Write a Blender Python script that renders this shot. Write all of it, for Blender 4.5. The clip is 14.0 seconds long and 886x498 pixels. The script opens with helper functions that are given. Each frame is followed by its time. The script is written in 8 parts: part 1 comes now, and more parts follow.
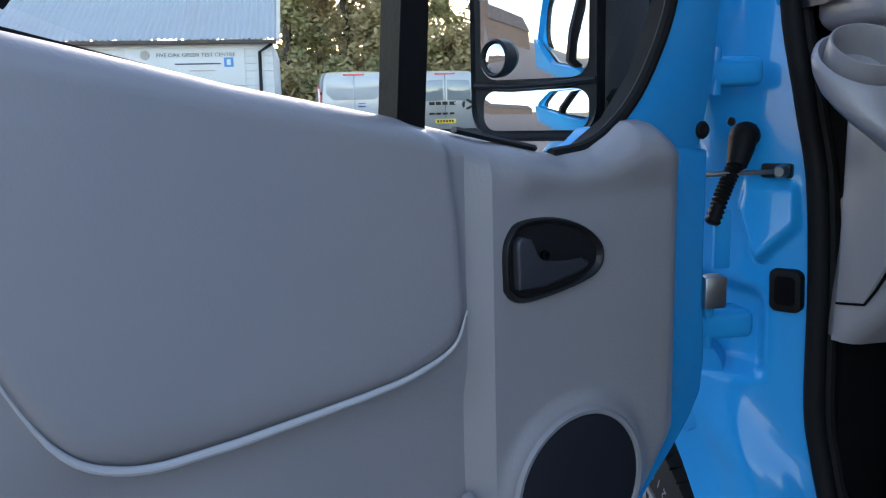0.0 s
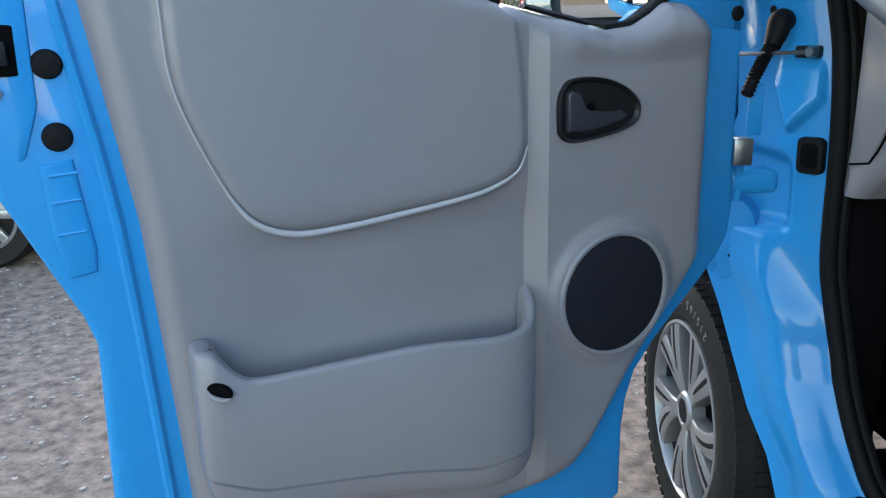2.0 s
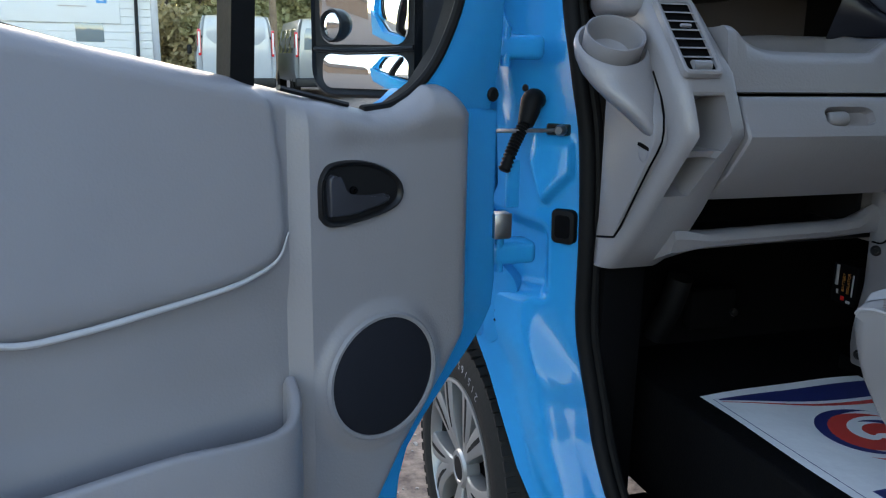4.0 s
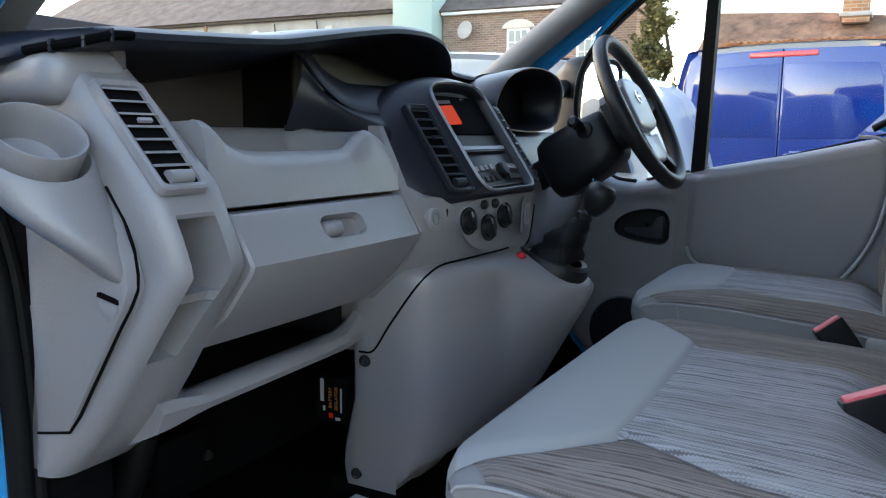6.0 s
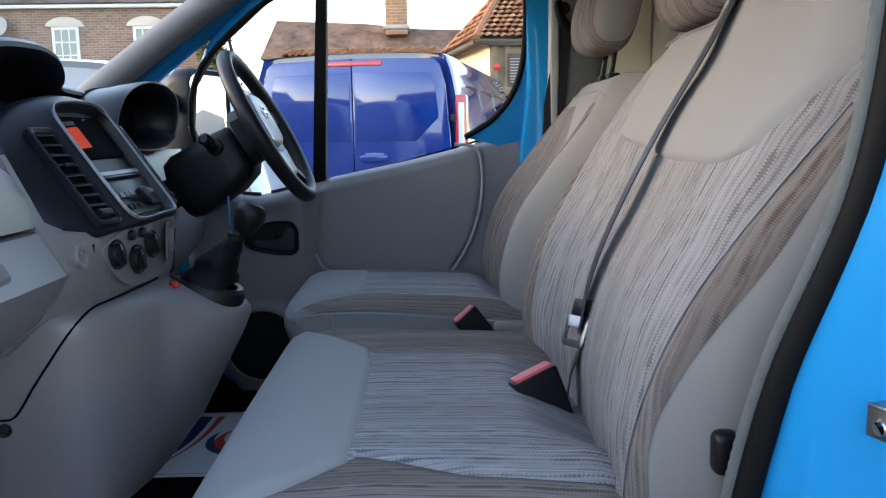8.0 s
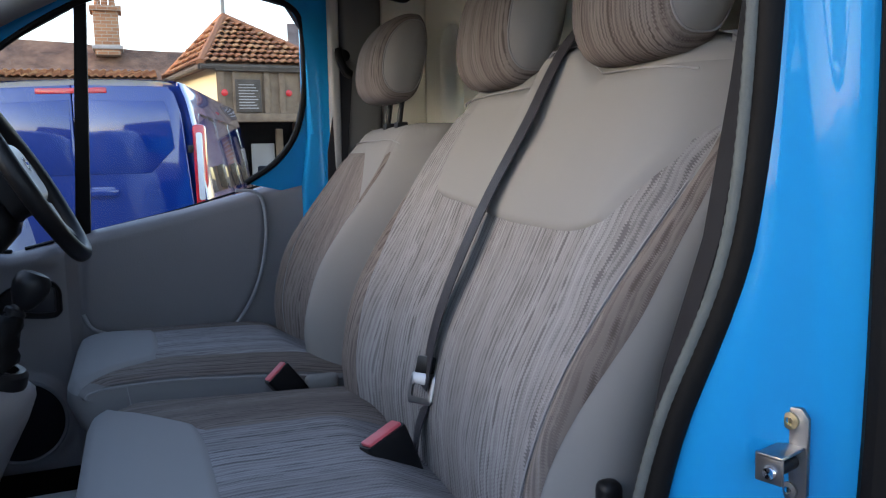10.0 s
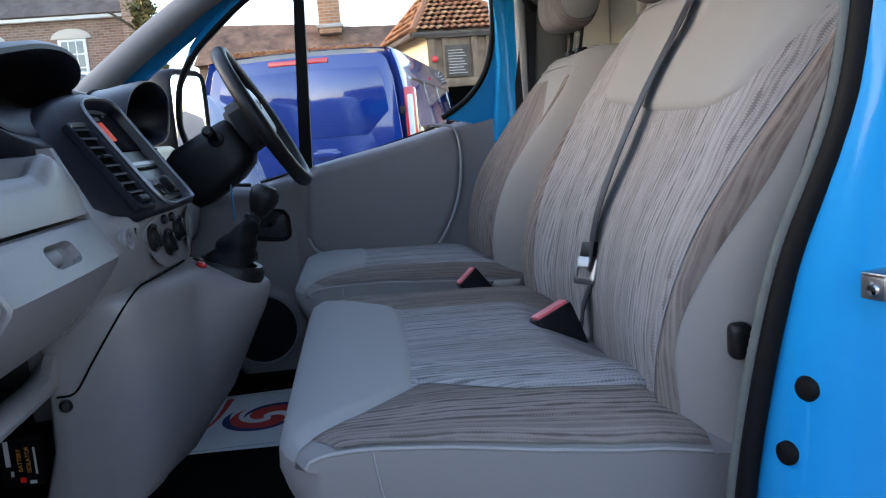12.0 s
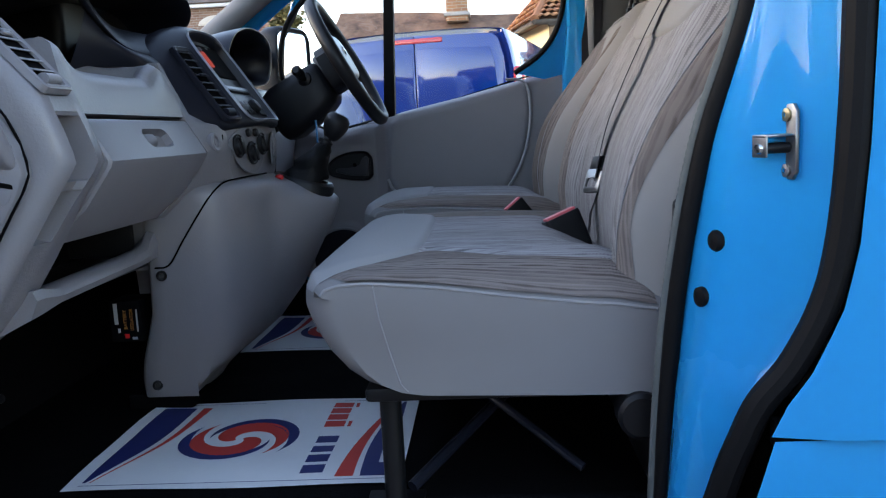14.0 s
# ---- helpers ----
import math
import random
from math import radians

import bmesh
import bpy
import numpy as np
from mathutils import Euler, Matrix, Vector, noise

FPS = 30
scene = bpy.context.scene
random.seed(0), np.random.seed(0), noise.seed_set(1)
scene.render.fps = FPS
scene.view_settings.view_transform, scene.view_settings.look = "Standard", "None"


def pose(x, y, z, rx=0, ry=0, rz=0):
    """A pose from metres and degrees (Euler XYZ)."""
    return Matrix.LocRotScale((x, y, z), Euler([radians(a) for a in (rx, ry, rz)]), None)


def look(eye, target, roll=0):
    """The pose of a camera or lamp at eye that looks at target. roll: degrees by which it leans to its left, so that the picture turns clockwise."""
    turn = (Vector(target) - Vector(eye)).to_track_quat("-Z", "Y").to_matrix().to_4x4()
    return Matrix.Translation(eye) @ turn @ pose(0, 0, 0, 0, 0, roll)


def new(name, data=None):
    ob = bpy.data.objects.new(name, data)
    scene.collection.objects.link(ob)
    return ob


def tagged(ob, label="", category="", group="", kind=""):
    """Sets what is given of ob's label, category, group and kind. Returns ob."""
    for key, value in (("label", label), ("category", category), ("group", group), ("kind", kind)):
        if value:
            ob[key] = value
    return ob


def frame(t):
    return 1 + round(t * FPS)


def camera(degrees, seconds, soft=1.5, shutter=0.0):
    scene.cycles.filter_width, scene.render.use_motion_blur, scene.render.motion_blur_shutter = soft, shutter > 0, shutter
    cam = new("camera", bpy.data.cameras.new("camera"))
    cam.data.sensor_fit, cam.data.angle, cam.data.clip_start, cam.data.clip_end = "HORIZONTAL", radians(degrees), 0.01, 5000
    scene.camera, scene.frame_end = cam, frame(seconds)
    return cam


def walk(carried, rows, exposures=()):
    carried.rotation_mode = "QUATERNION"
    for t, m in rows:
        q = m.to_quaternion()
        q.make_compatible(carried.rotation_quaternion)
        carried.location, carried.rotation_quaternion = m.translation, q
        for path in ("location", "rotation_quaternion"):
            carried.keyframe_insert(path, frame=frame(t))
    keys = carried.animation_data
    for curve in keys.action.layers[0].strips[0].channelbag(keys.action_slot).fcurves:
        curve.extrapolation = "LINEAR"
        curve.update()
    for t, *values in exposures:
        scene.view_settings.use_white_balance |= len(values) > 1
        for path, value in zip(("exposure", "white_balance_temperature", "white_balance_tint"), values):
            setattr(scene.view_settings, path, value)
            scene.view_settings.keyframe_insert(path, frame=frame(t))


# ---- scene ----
cam = camera(58.0, 14.0, 1.2)
# seconds; eye in metres (x to the van's right, y forward, z up); turn in degrees
ROWS = [
    (0, 0.0000, 0.0000, 1.3300, 80.00, 1.50, -10.00),
    (0.5, 0.0295, -0.0503, 1.3233, 76.93, 2.28, -5.68),
    (1, 0.0705, -0.1120, 1.3081, 75.62, 2.85, -2.00),
    (1.5, 0.0634, -0.1930, 1.2937, 74.72, 1.94, -1.39),
    (2, 0.0028, -0.3312, 1.2775, 74.53, 1.28, -2.24),
    (2.2, -0.0004, -0.3808, 1.2844, 74.54, 1.07, -2.57),
    (4.3, 0.0420, -0.2075, 1.3517, 77.92, -1.55, -26.26),
    (4.5, 0.0226, -0.1494, 1.3178, 80.32, -0.77, -34.15),
    (5, 0.0441, -0.0408, 1.3255, 80.70, -1.32, -47.48),
    (5.5, 0.1176, 0.0813, 1.3650, 81.35, -1.02, -53.25),
    (6, 0.1753, 0.1613, 1.3984, 81.78, -0.72, -61.75),
    (6.5, 0.1554, 0.2823, 1.4092, 82.13, -0.61, -72.27),
    (7, 0.1281, 0.3732, 1.4159, 82.17, -0.53, -82.49),
    (7.5, 0.1302, 0.3610, 1.4170, 82.06, 0.25, -87.78),
    (8, 0.1495, 0.3010, 1.4260, 81.99, 0.92, -91.78),
    (8.5, 0.1628, 0.3431, 1.4436, 82.26, 1.02, -100.55),
    (9, 0.1709, 0.4047, 1.4818, 84.33, 1.74, -105.72),
    (9.2, 0.1845, 0.4242, 1.4968, 85.66, 1.78, -109.15),
    (11.3, 0.1721, 0.5065, 1.4481, 81.32, 2.18, -111.48),
    (11.5, 0.1442, 0.5257, 1.4397, 81.64, 2.26, -109.41),
    (12, 0.0165, 0.4303, 1.3911, 81.46, 4.55, -96.27),
    (12.5, -0.0929, 0.3612, 1.3552, 81.80, 5.10, -89.33),
    (13, -0.2111, 0.3957, 1.3208, 82.17, 3.34, -89.75),
    (13.5, -0.2872, 0.3750, 1.2659, 82.77, 2.12, -90.12),
    (14, -0.2236, 0.2819, 1.2540, 81.55, 2.88, -87.26),
]
# seconds, stops, white balance in kelvin and tint
EXPOSURE = [(0.0, 2.35, 6850, 18), (0.5, 2.73, 7250, 16), (1.0, 2.85, 7550, 13), (2.2, 2.78, 7450, 13), (4.3, 2.6, 7400, 15), (5.0, 2.93, 7450, 17), (5.5, 2.98, 7500, 16), (6.5, 3.08, 7350, 14), (7.5, 2.95, 7150, 14), (8.5, 2.5, 6850, 18), (9.0, 2.28, 6700, 18), (11.3, 2.58, 6700, 18), (12.0, 2.64, 6700, 17), (12.5, 2.64, 6750, 18), (14.0, 2.64, 6850, 18)]
walk(cam, [(r[0], pose(*r[1:])) for r in ROWS], EXPOSURE)
SKY_STRENGTH, SUN_STRENGTH = 0.17, 0.2

# ---- world and light ----
world = bpy.data.worlds.new("sky")
scene.world = world
world.use_nodes = True
wn = world.node_tree
sky = wn.nodes.new("ShaderNodeTexSky")
sky.sky_type = "NISHITA"
sky.sun_disc = False
sky.sun_elevation = radians(15)
sky.sun_rotation = radians(0)
sky.dust_density = 0.9
wn.links.new(sky.outputs[0], wn.nodes["Background"].inputs[0])
wn.nodes["Background"].inputs[1].default_value = SKY_STRENGTH
sun = new("sun", bpy.data.lights.new("sun", "SUN"))
sun.data.energy = SUN_STRENGTH
sun.data.angle = radians(20)
sun.data.color = (1.0, 0.90, 0.78)
sun.matrix_world = look((0, 40, 40 * math.tan(radians(15))), (0, 0, 0))


# ---- materials ----
def mat(name, col, rough=0.5, metal=0.0, coat=0.0, grain=None, vary=None, spec=0.5):
    """A surface with an even colour, broken by blotches (vary: scale, amount) and relief (grain: scale, strength)."""
    m = bpy.data.materials.new(name)
    m.use_nodes = True
    nt = m.node_tree
    b = nt.nodes["Principled BSDF"]
    b.inputs["Base Color"].default_value = (*col, 1)
    b.inputs["Roughness"].default_value = rough
    b.inputs["Metallic"].default_value = metal
    b.inputs["Coat Weight"].default_value = coat
    b.inputs["Coat Roughness"].default_value = 0.04
    b.inputs["Specular IOR Level"].default_value = spec
    tc = nt.nodes.new("ShaderNodeTexCoord")
    if vary:
        n = nt.nodes.new("ShaderNodeTexNoise")
        n.inputs["Scale"].default_value = vary[0]
        n.inputs["Detail"].default_value = 5
        nt.links.new(tc.outputs["Object"], n.inputs["Vector"])
        mx = nt.nodes.new("ShaderNodeMix")
        mx.data_type = "RGBA"
        mx.inputs["A"].default_value = (*[c * (1 - vary[1]) for c in col], 1)
        mx.inputs["B"].default_value = (*[min(1, c * (1 + vary[1])) for c in col], 1)
        nt.links.new(n.outputs["Fac"], mx.inputs["Factor"])
        nt.links.new(mx.outputs["Result"], b.inputs["Base Color"])
        mr = nt.nodes.new("ShaderNodeMapRange")
        mr.inputs["To Min"].default_value = max(0.02, rough * 0.82)
        mr.inputs["To Max"].default_value = min(1, rough * 1.2)
        nt.links.new(n.outputs["Fac"], mr.inputs["Value"])
        nt.links.new(mr.outputs["Result"], b.inputs["Roughness"])
    if grain:
        g = nt.nodes.new("ShaderNodeTexNoise")
        g.inputs["Scale"].default_value = grain[0]
        g.inputs["Detail"].default_value = 3
        nt.links.new(tc.outputs["Object"], g.inputs["Vector"])
        bp = nt.nodes.new("ShaderNodeBump")
        bp.inputs["Strength"].default_value = grain[1]
        bp.inputs["Distance"].default_value = min(0.02, 0.25 / grain[0])
        nt.links.new(g.outputs["Fac"], bp.inputs["Height"])
        nt.links.new(bp.outputs["Normal"], b.inputs["Normal"])
    return m


def striped(name, light, dark, pitch, amount=0.6, tone=0.8):
    """Woven cloth: toothed chains of dark yarn running lengthwise, some columns dense and some bare, between fine pale threads."""
    m = mat(name, light, 0.92, grain=(1000, 0.4), spec=0.2)
    nt = m.node_tree
    link = nt.links.new
    b = nt.nodes["Principled BSDF"]
    tc = nt.nodes.new("ShaderNodeTexCoord")

    def calc(op, *args):
        n = nt.nodes.new("ShaderNodeMath")
        n.operation = op
        for k, v in enumerate(args):
            if isinstance(v, (int, float)):
                n.inputs[k].default_value = v
            else:
                link(v, n.inputs[k])
        return n.outputs[0]

    def noise(x, y, detail=1.0):
        cb = nt.nodes.new("ShaderNodeCombineXYZ")
        link(x, cb.inputs[0])
        link(y, cb.inputs[1])
        n = nt.nodes.new("ShaderNodeTexNoise")
        n.inputs["Scale"].default_value = 1
        n.inputs["Detail"].default_value = detail
        link(cb.outputs[0], n.inputs["Vector"])
        return n.outputs["Fac"]

    def ramp(v, a, c, lo=0.0, hi=1.0):
        n = nt.nodes.new("ShaderNodeMapRange")
        n.interpolation_type = "SMOOTHSTEP"
        for k, q in zip(("From Min", "From Max", "To Min", "To Max"), (a, c, lo, hi)):
            if isinstance(q, (int, float)):
                n.inputs[k].default_value = q
            else:
                link(q, n.inputs[k])
        link(v, n.inputs["Value"])
        return n.outputs["Result"]

    def blend(f, a, c):
        n = nt.nodes.new("ShaderNodeMix")
        n.data_type = "RGBA"
        link(f, n.inputs["Factor"])
        for k, q in (("A", a), ("B", c)):
            if isinstance(q, tuple):
                n.inputs[k].default_value = (*q, 1)
            else:
                link(q, n.inputs[k])
        return n.outputs["Result"]

    sep = nt.nodes.new("ShaderNodeSeparateXYZ")
    link(tc.outputs["Object"], sep.inputs[0])
    run = calc("SUBTRACT", sep.outputs[2], sep.outputs[1])
    sway = noise(calc("MULTIPLY", sep.outputs[0], 7.0), calc("MULTIPLY", run, 5.0), 1.5)
    across = calc("ADD", sep.outputs[0], calc("MULTIPLY", sway, pitch * 2.4))

    def chains(step, tooth, lo, hi, shift):
        u = calc("ADD", calc("DIVIDE", across, step), shift)
        col = calc("FLOOR", u)
        wn_ = nt.nodes.new("ShaderNodeTexWhiteNoise")
        wn_.noise_dimensions = "1D"
        link(col, wn_.inputs["W"])
        rgb = nt.nodes.new("ShaderNodeSeparateColor")
        link(wn_.outputs["Color"], rgb.inputs[0])
        zig = calc("SUBTRACT", calc("DIVIDE", calc("PINGPONG", run, tooth), tooth), 0.5)
        off = calc("ADD", calc("MULTIPLY", zig, 0.26), calc("MULTIPLY", calc("SUBTRACT", rgb.outputs[0], 0.5), 0.35))
        pos = calc("ABSOLUTE", calc("ADD", calc("SUBTRACT", calc("FRACT", u), 0.5), off))
        part_ = noise(calc("MULTIPLY", col, 5.3), calc("MULTIPLY", run, 22.0), 2.5)
        wid = calc("MULTIPLY", calc("ADD", calc("MULTIPLY", rgb.outputs[1], hi - lo), lo), ramp(part_, 0.36, 0.62, 0.0, 1.4))
        line = ramp(pos, wid, calc("ADD", wid, 0.10), 1.0, 0.0)
        return calc("MULTIPLY", line, calc("ADD", calc("MULTIPLY", rgb.outputs[2], 0.6), 0.4))

    thick = chains(pitch, pitch * 0.24, 0.05, 0.20, 0.0)
    fine = chains(pitch * 0.53, pitch * 0.17, 0.03, 0.15, 7.37)
    pale = chains(pitch * 0.61, 0.0030, 0.03, 0.12, 3.19)
    band = ramp(noise(calc("MULTIPLY", across, 0.22 / pitch), calc("MULTIPLY", run, 1.6), 1.0), 0.40, 0.66)
    ground = blend(band, light, tuple(c * k for c, k in zip(light, (tone, tone * 0.97, tone * 0.95))))
    cloth = blend(calc("MULTIPLY", pale, 0.45), ground, tuple(c * 1.35 for c in light))
    cloth = blend(calc("MULTIPLY", fine, 0.75 * amount), cloth, dark)
    cloth = blend(calc("MINIMUM", calc("MULTIPLY", thick, 1.25 * amount), 1.0), cloth, dark)
    link(cloth, b.inputs["Base Color"])
    return m


def clear_glass(name, tint=(0.93, 0.96, 0.95)):
    m = bpy.data.materials.new(name)
    m.use_nodes = True
    nt = m.node_tree
    nt.nodes.remove(nt.nodes["Principled BSDF"])
    tr = nt.nodes.new("ShaderNodeBsdfTransparent")
    tr.inputs[0].default_value = (*tint, 1)
    gl = nt.nodes.new("ShaderNodeBsdfGlossy")
    gl.inputs["Roughness"].default_value = 0.02
    mx = nt.nodes.new("ShaderNodeMixShader")
    mx.inputs[0].default_value = 0.035
    nt.links.new(tr.outputs[0], mx.inputs[1])
    nt.links.new(gl.outputs[0], mx.inputs[2])
    nt.links.new(mx.outputs[0], nt.nodes["Material Output"].inputs[0])
    return m


def glow(name, col, power):
    m = mat(name, (0.02, 0.004, 0.002), 0.4, spec=0.1)
    b = m.node_tree.nodes["Principled BSDF"]
    b.inputs["Emission Color"].default_value = (*col, 1)
    b.inputs["Emission Strength"].default_value = power
    return m


def two_tone(name, a, c, scale, rough=0.8, lo=0.42, hi=0.58, grain=None, detail=6):
    """Blotches of two colours with a soft border."""
    m = mat(name, a, rough, grain=grain)
    nt = m.node_tree
    tc = nt.nodes.new("ShaderNodeTexCoord")
    n = nt.nodes.new("ShaderNodeTexNoise")
    n.inputs["Scale"].default_value = scale
    n.inputs["Detail"].default_value = detail
    n.inputs["Roughness"].default_value = 0.65
    nt.links.new(tc.outputs["Object"], n.inputs["Vector"])
    cr = nt.nodes.new("ShaderNodeValToRGB")
    cr.color_ramp.elements[0].position, cr.color_ramp.elements[1].position = lo, hi
    cr.color_ramp.elements[0].color, cr.color_ramp.elements[1].color = (*a, 1), (*c, 1)
    nt.links.new(n.outputs["Fac"], cr.inputs["Fac"])
    nt.links.new(cr.outputs["Color"], nt.nodes["Principled BSDF"].inputs["Base Color"])
    return m


def brickwork(name, c1, c2, mortar, size=(0.225, 0.075)):
    m = mat(name, c1, 0.9)
    nt = m.node_tree
    b = nt.nodes["Principled BSDF"]
    tc = nt.nodes.new("ShaderNodeTexCoord")
    sp_ = nt.nodes.new("ShaderNodeSeparateXYZ")
    nt.links.new(tc.outputs["Object"], sp_.inputs[0])
    ad = nt.nodes.new("ShaderNodeMath")
    nt.links.new(sp_.outputs[0], ad.inputs[0])
    nt.links.new(sp_.outputs[1], ad.inputs[1])
    mp = nt.nodes.new("ShaderNodeCombineXYZ")
    nt.links.new(ad.outputs[0], mp.inputs[0])
    nt.links.new(sp_.outputs[2], mp.inputs[1])
    br = nt.nodes.new("ShaderNodeTexBrick")
    br.inputs["Color1"].default_value, br.inputs["Color2"].default_value, br.inputs["Mortar"].default_value = (*c1, 1), (*c2, 1), (*mortar, 1)
    br.inputs["Scale"].default_value = 1
    br.inputs["Brick Width"].default_value, br.inputs["Row Height"].default_value, br.inputs["Mortar Size"].default_value = size[0], size[1], 0.008
    nt.links.new(mp.outputs["Vector"], br.inputs["Vector"])
    n = nt.nodes.new("ShaderNodeTexNoise")
    n.inputs["Scale"].default_value = 0.9
    n.inputs["Detail"].default_value = 6
    nt.links.new(tc.outputs["Object"], n.inputs["Vector"])
    mx = nt.nodes.new("ShaderNodeMix")
    mx.data_type = "RGBA"
    mx.blend_type = "MULTIPLY"
    mx.inputs["Factor"].default_value = 0.6
    nt.links.new(br.outputs["Color"], mx.inputs["A"])
    cr = nt.nodes.new("ShaderNodeValToRGB")
    cr.color_ramp.elements[0].color, cr.color_ramp.elements[1].color = (0.45, 0.42, 0.4, 1), (1.3, 1.25, 1.2, 1)
    nt.links.new(n.outputs["Fac"], cr.inputs["Fac"])
    nt.links.new(cr.outputs["Color"], mx.inputs["B"])
    nt.links.new(mx.outputs["Result"], b.inputs["Base Color"])
    return m


BLUE = mat("blue_paint", (0.0005, 0.226, 0.520), 0.26, coat=0.4, grain=(14, 0.02), vary=(3, 0.05), spec=0.12)
GREY = mat("grey_plastic", (0.200, 0.190, 0.202), 0.36, grain=(230, 0.42), vary=(6, 0.08))
LINE = mat("pale_trim_line", (0.34, 0.335, 0.35), 0.45, grain=(520, 0.1))
LEVER = mat("lever_plastic", (0.026, 0.027, 0.034), 0.36, grain=(600, 0.15), vary=(8, 0.1), spec=0.35)
MGREY = mat("mid_grey_plastic", (0.19, 0.185, 0.20), 0.6, grain=(520, 0.25), vary=(5, 0.06))
SOFT = mat("dark_soft_plastic", (0.011, 0.012, 0.019), 0.38, grain=(600, 0.2), vary=(6, 0.1), spec=0.30)
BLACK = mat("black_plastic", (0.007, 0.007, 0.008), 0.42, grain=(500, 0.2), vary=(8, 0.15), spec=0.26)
# near black for joints and hollows; the shade of recesses is in this colour
DEEP = mat("near_black_matte", (0.003, 0.003, 0.0035), 0.95, vary=(9, 0.2), spec=0.04)
RUBBER = mat("black_rubber", (0.005, 0.005, 0.0055), 0.6, grain=(160, 0.25), vary=(20, 0.2), spec=0.12)
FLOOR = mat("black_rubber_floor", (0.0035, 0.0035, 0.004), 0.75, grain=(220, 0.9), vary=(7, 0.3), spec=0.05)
GRILLE = mat("speaker_cloth", (0.010, 0.011, 0.016), 0.8, grain=(480, 0.9), vary=(10, 0.15), spec=0.15)
ZINC = mat("zinc_plate", (0.30, 0.305, 0.31), 0.36, metal=1.0, grain=(60, 0.1), vary=(40, 0.15))
BRASS = mat("yellow_zinc", (0.42, 0.36, 0.22), 0.35, metal=1.0, vary=(80, 0.2))
CHROME = mat("chrome", (0.7, 0.7, 0.72), 0.12, metal=1.0)
SILVER = mat("silver_plastic", (0.22, 0.23, 0.26), 0.34, metal=0.4, grain=(400, 0.05))
CLOTH = mat("plain_grey_cloth", (0.252, 0.247, 0.253), 0.85, grain=(1100, 0.3), vary=(6, 0.06), spec=0.25)
TAUPE = mat("plain_taupe_cloth", (0.230, 0.221, 0.215), 0.85, grain=(1100, 0.3), vary=(6, 0.06), spec=0.25)
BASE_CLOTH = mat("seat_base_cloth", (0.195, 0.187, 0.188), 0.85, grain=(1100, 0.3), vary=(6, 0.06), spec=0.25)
SEAM = mat("seat_piping", (0.25, 0.24, 0.245), 0.8, grain=(700, 0.3))
STRIPE_Y = striped("striped_cloth_cushion", (0.275, 0.270, 0.283), (0.105, 0.099, 0.105), 0.0105, 0.80, 0.85)
STRIPE_Z = striped("striped_cloth_back", (0.255, 0.245, 0.245), (0.112, 0.104, 0.104), 0.0105, 0.80, 0.86)
BROWN_Y = striped("brown_cloth_cushion", (0.200, 0.172, 0.160), (0.080, 0.064, 0.058), 0.0075, 0.85, 0.72)
BROWN_Z = striped("brown_cloth_back", (0.195, 0.168, 0.155), (0.082, 0.066, 0.060), 0.0080, 0.80, 0.76)
WEB_DARK = mat("black_belt_webbing", (0.020, 0.0195, 0.022), 0.7, grain=(700, 0.6), vary=(30, 0.15), spec=0.15)
WEB = mat("belt_webbing", (0.034, 0.032, 0.037), 0.5, grain=(700, 0.6), vary=(30, 0.15), spec=0.15)
PINK = mat("buckle_button", (0.62, 0.10, 0.12), 0.4, vary=(30, 0.1))
RED = mat("red_plastic", (0.6, 0.02, 0.02), 0.25, coat=0.5)
HEADLINER = mat("headliner", (0.12, 0.118, 0.115), 0.9, grain=(500, 0.3), vary=(4, 0.06))
CREAM = mat("cream_bulkhead_paint", (0.80, 0.765, 0.66), 0.45, grain=(40, 0.05), vary=(2, 0.08))
POST = mat("windscreen_post_trim", (0.17, 0.165, 0.165), 0.7, grain=(500, 0.25), vary=(5, 0.05))
TRIM = mat("pillar_trim", (0.30, 0.295, 0.285), 0.7, grain=(500, 0.25), vary=(5, 0.05))
TYRE = mat("tyre_rubber", (0.014, 0.0135, 0.013), 0.75, grain=(90, 0.35), vary=(12, 0.3), spec=0.15)
ALLOY = mat("silver_wheel_trim", (0.30, 0.295, 0.29), 0.36, metal=0.6, vary=(25, 0.08))
WHEELDARK = mat("dark_wheel_trim", (0.010, 0.010, 0.011), 0.6, vary=(20, 0.2), spec=0.12)
PAPER = mat("white_paper", (0.74, 0.745, 0.76), 0.75, grain=(18, 0.25), vary=(10, 0.04))
NAVY = mat("navy_print", (0.012, 0.022, 0.13), 0.6)
INKRED = mat("red_print", (0.60, 0.045, 0.035), 0.6)
GLASS = clear_glass("window_glass")
MIRROR = mat("mirror_glass", (0.86, 0.89, 0.90), 0.01, metal=1.0)
SCREEN = glow("orange_display", (0.70, 0.055, 0.004), 0.085)
SHELF = mat("shelf_liner", (0.085, 0.074, 0.076), 0.7, grain=(500, 0.2), vary=(6, 0.1), spec=0.2)
LIP_GREY = mat("worn_seal_edge", (0.085, 0.095, 0.093), 0.8, grain=(300, 0.8), vary=(60, 0.3))
LABEL = mat("label_orange", (0.30, 0.11, 0.015), 0.6)
LABELW = mat("label_white", (0.30, 0.30, 0.30), 0.6)


# ---- building blocks ----
def finish(bm, name, material, angle=35, smooth=True):
    me = bpy.data.meshes.new(name)
    bmesh.ops.recalc_face_normals(bm, faces=bm.faces)
    bm.to_mesh(me)
    bm.free()
    me.materials.append(material)
    if smooth:
        me.shade_smooth()
        me.set_sharp_from_angle(angle=radians(angle))
    return me


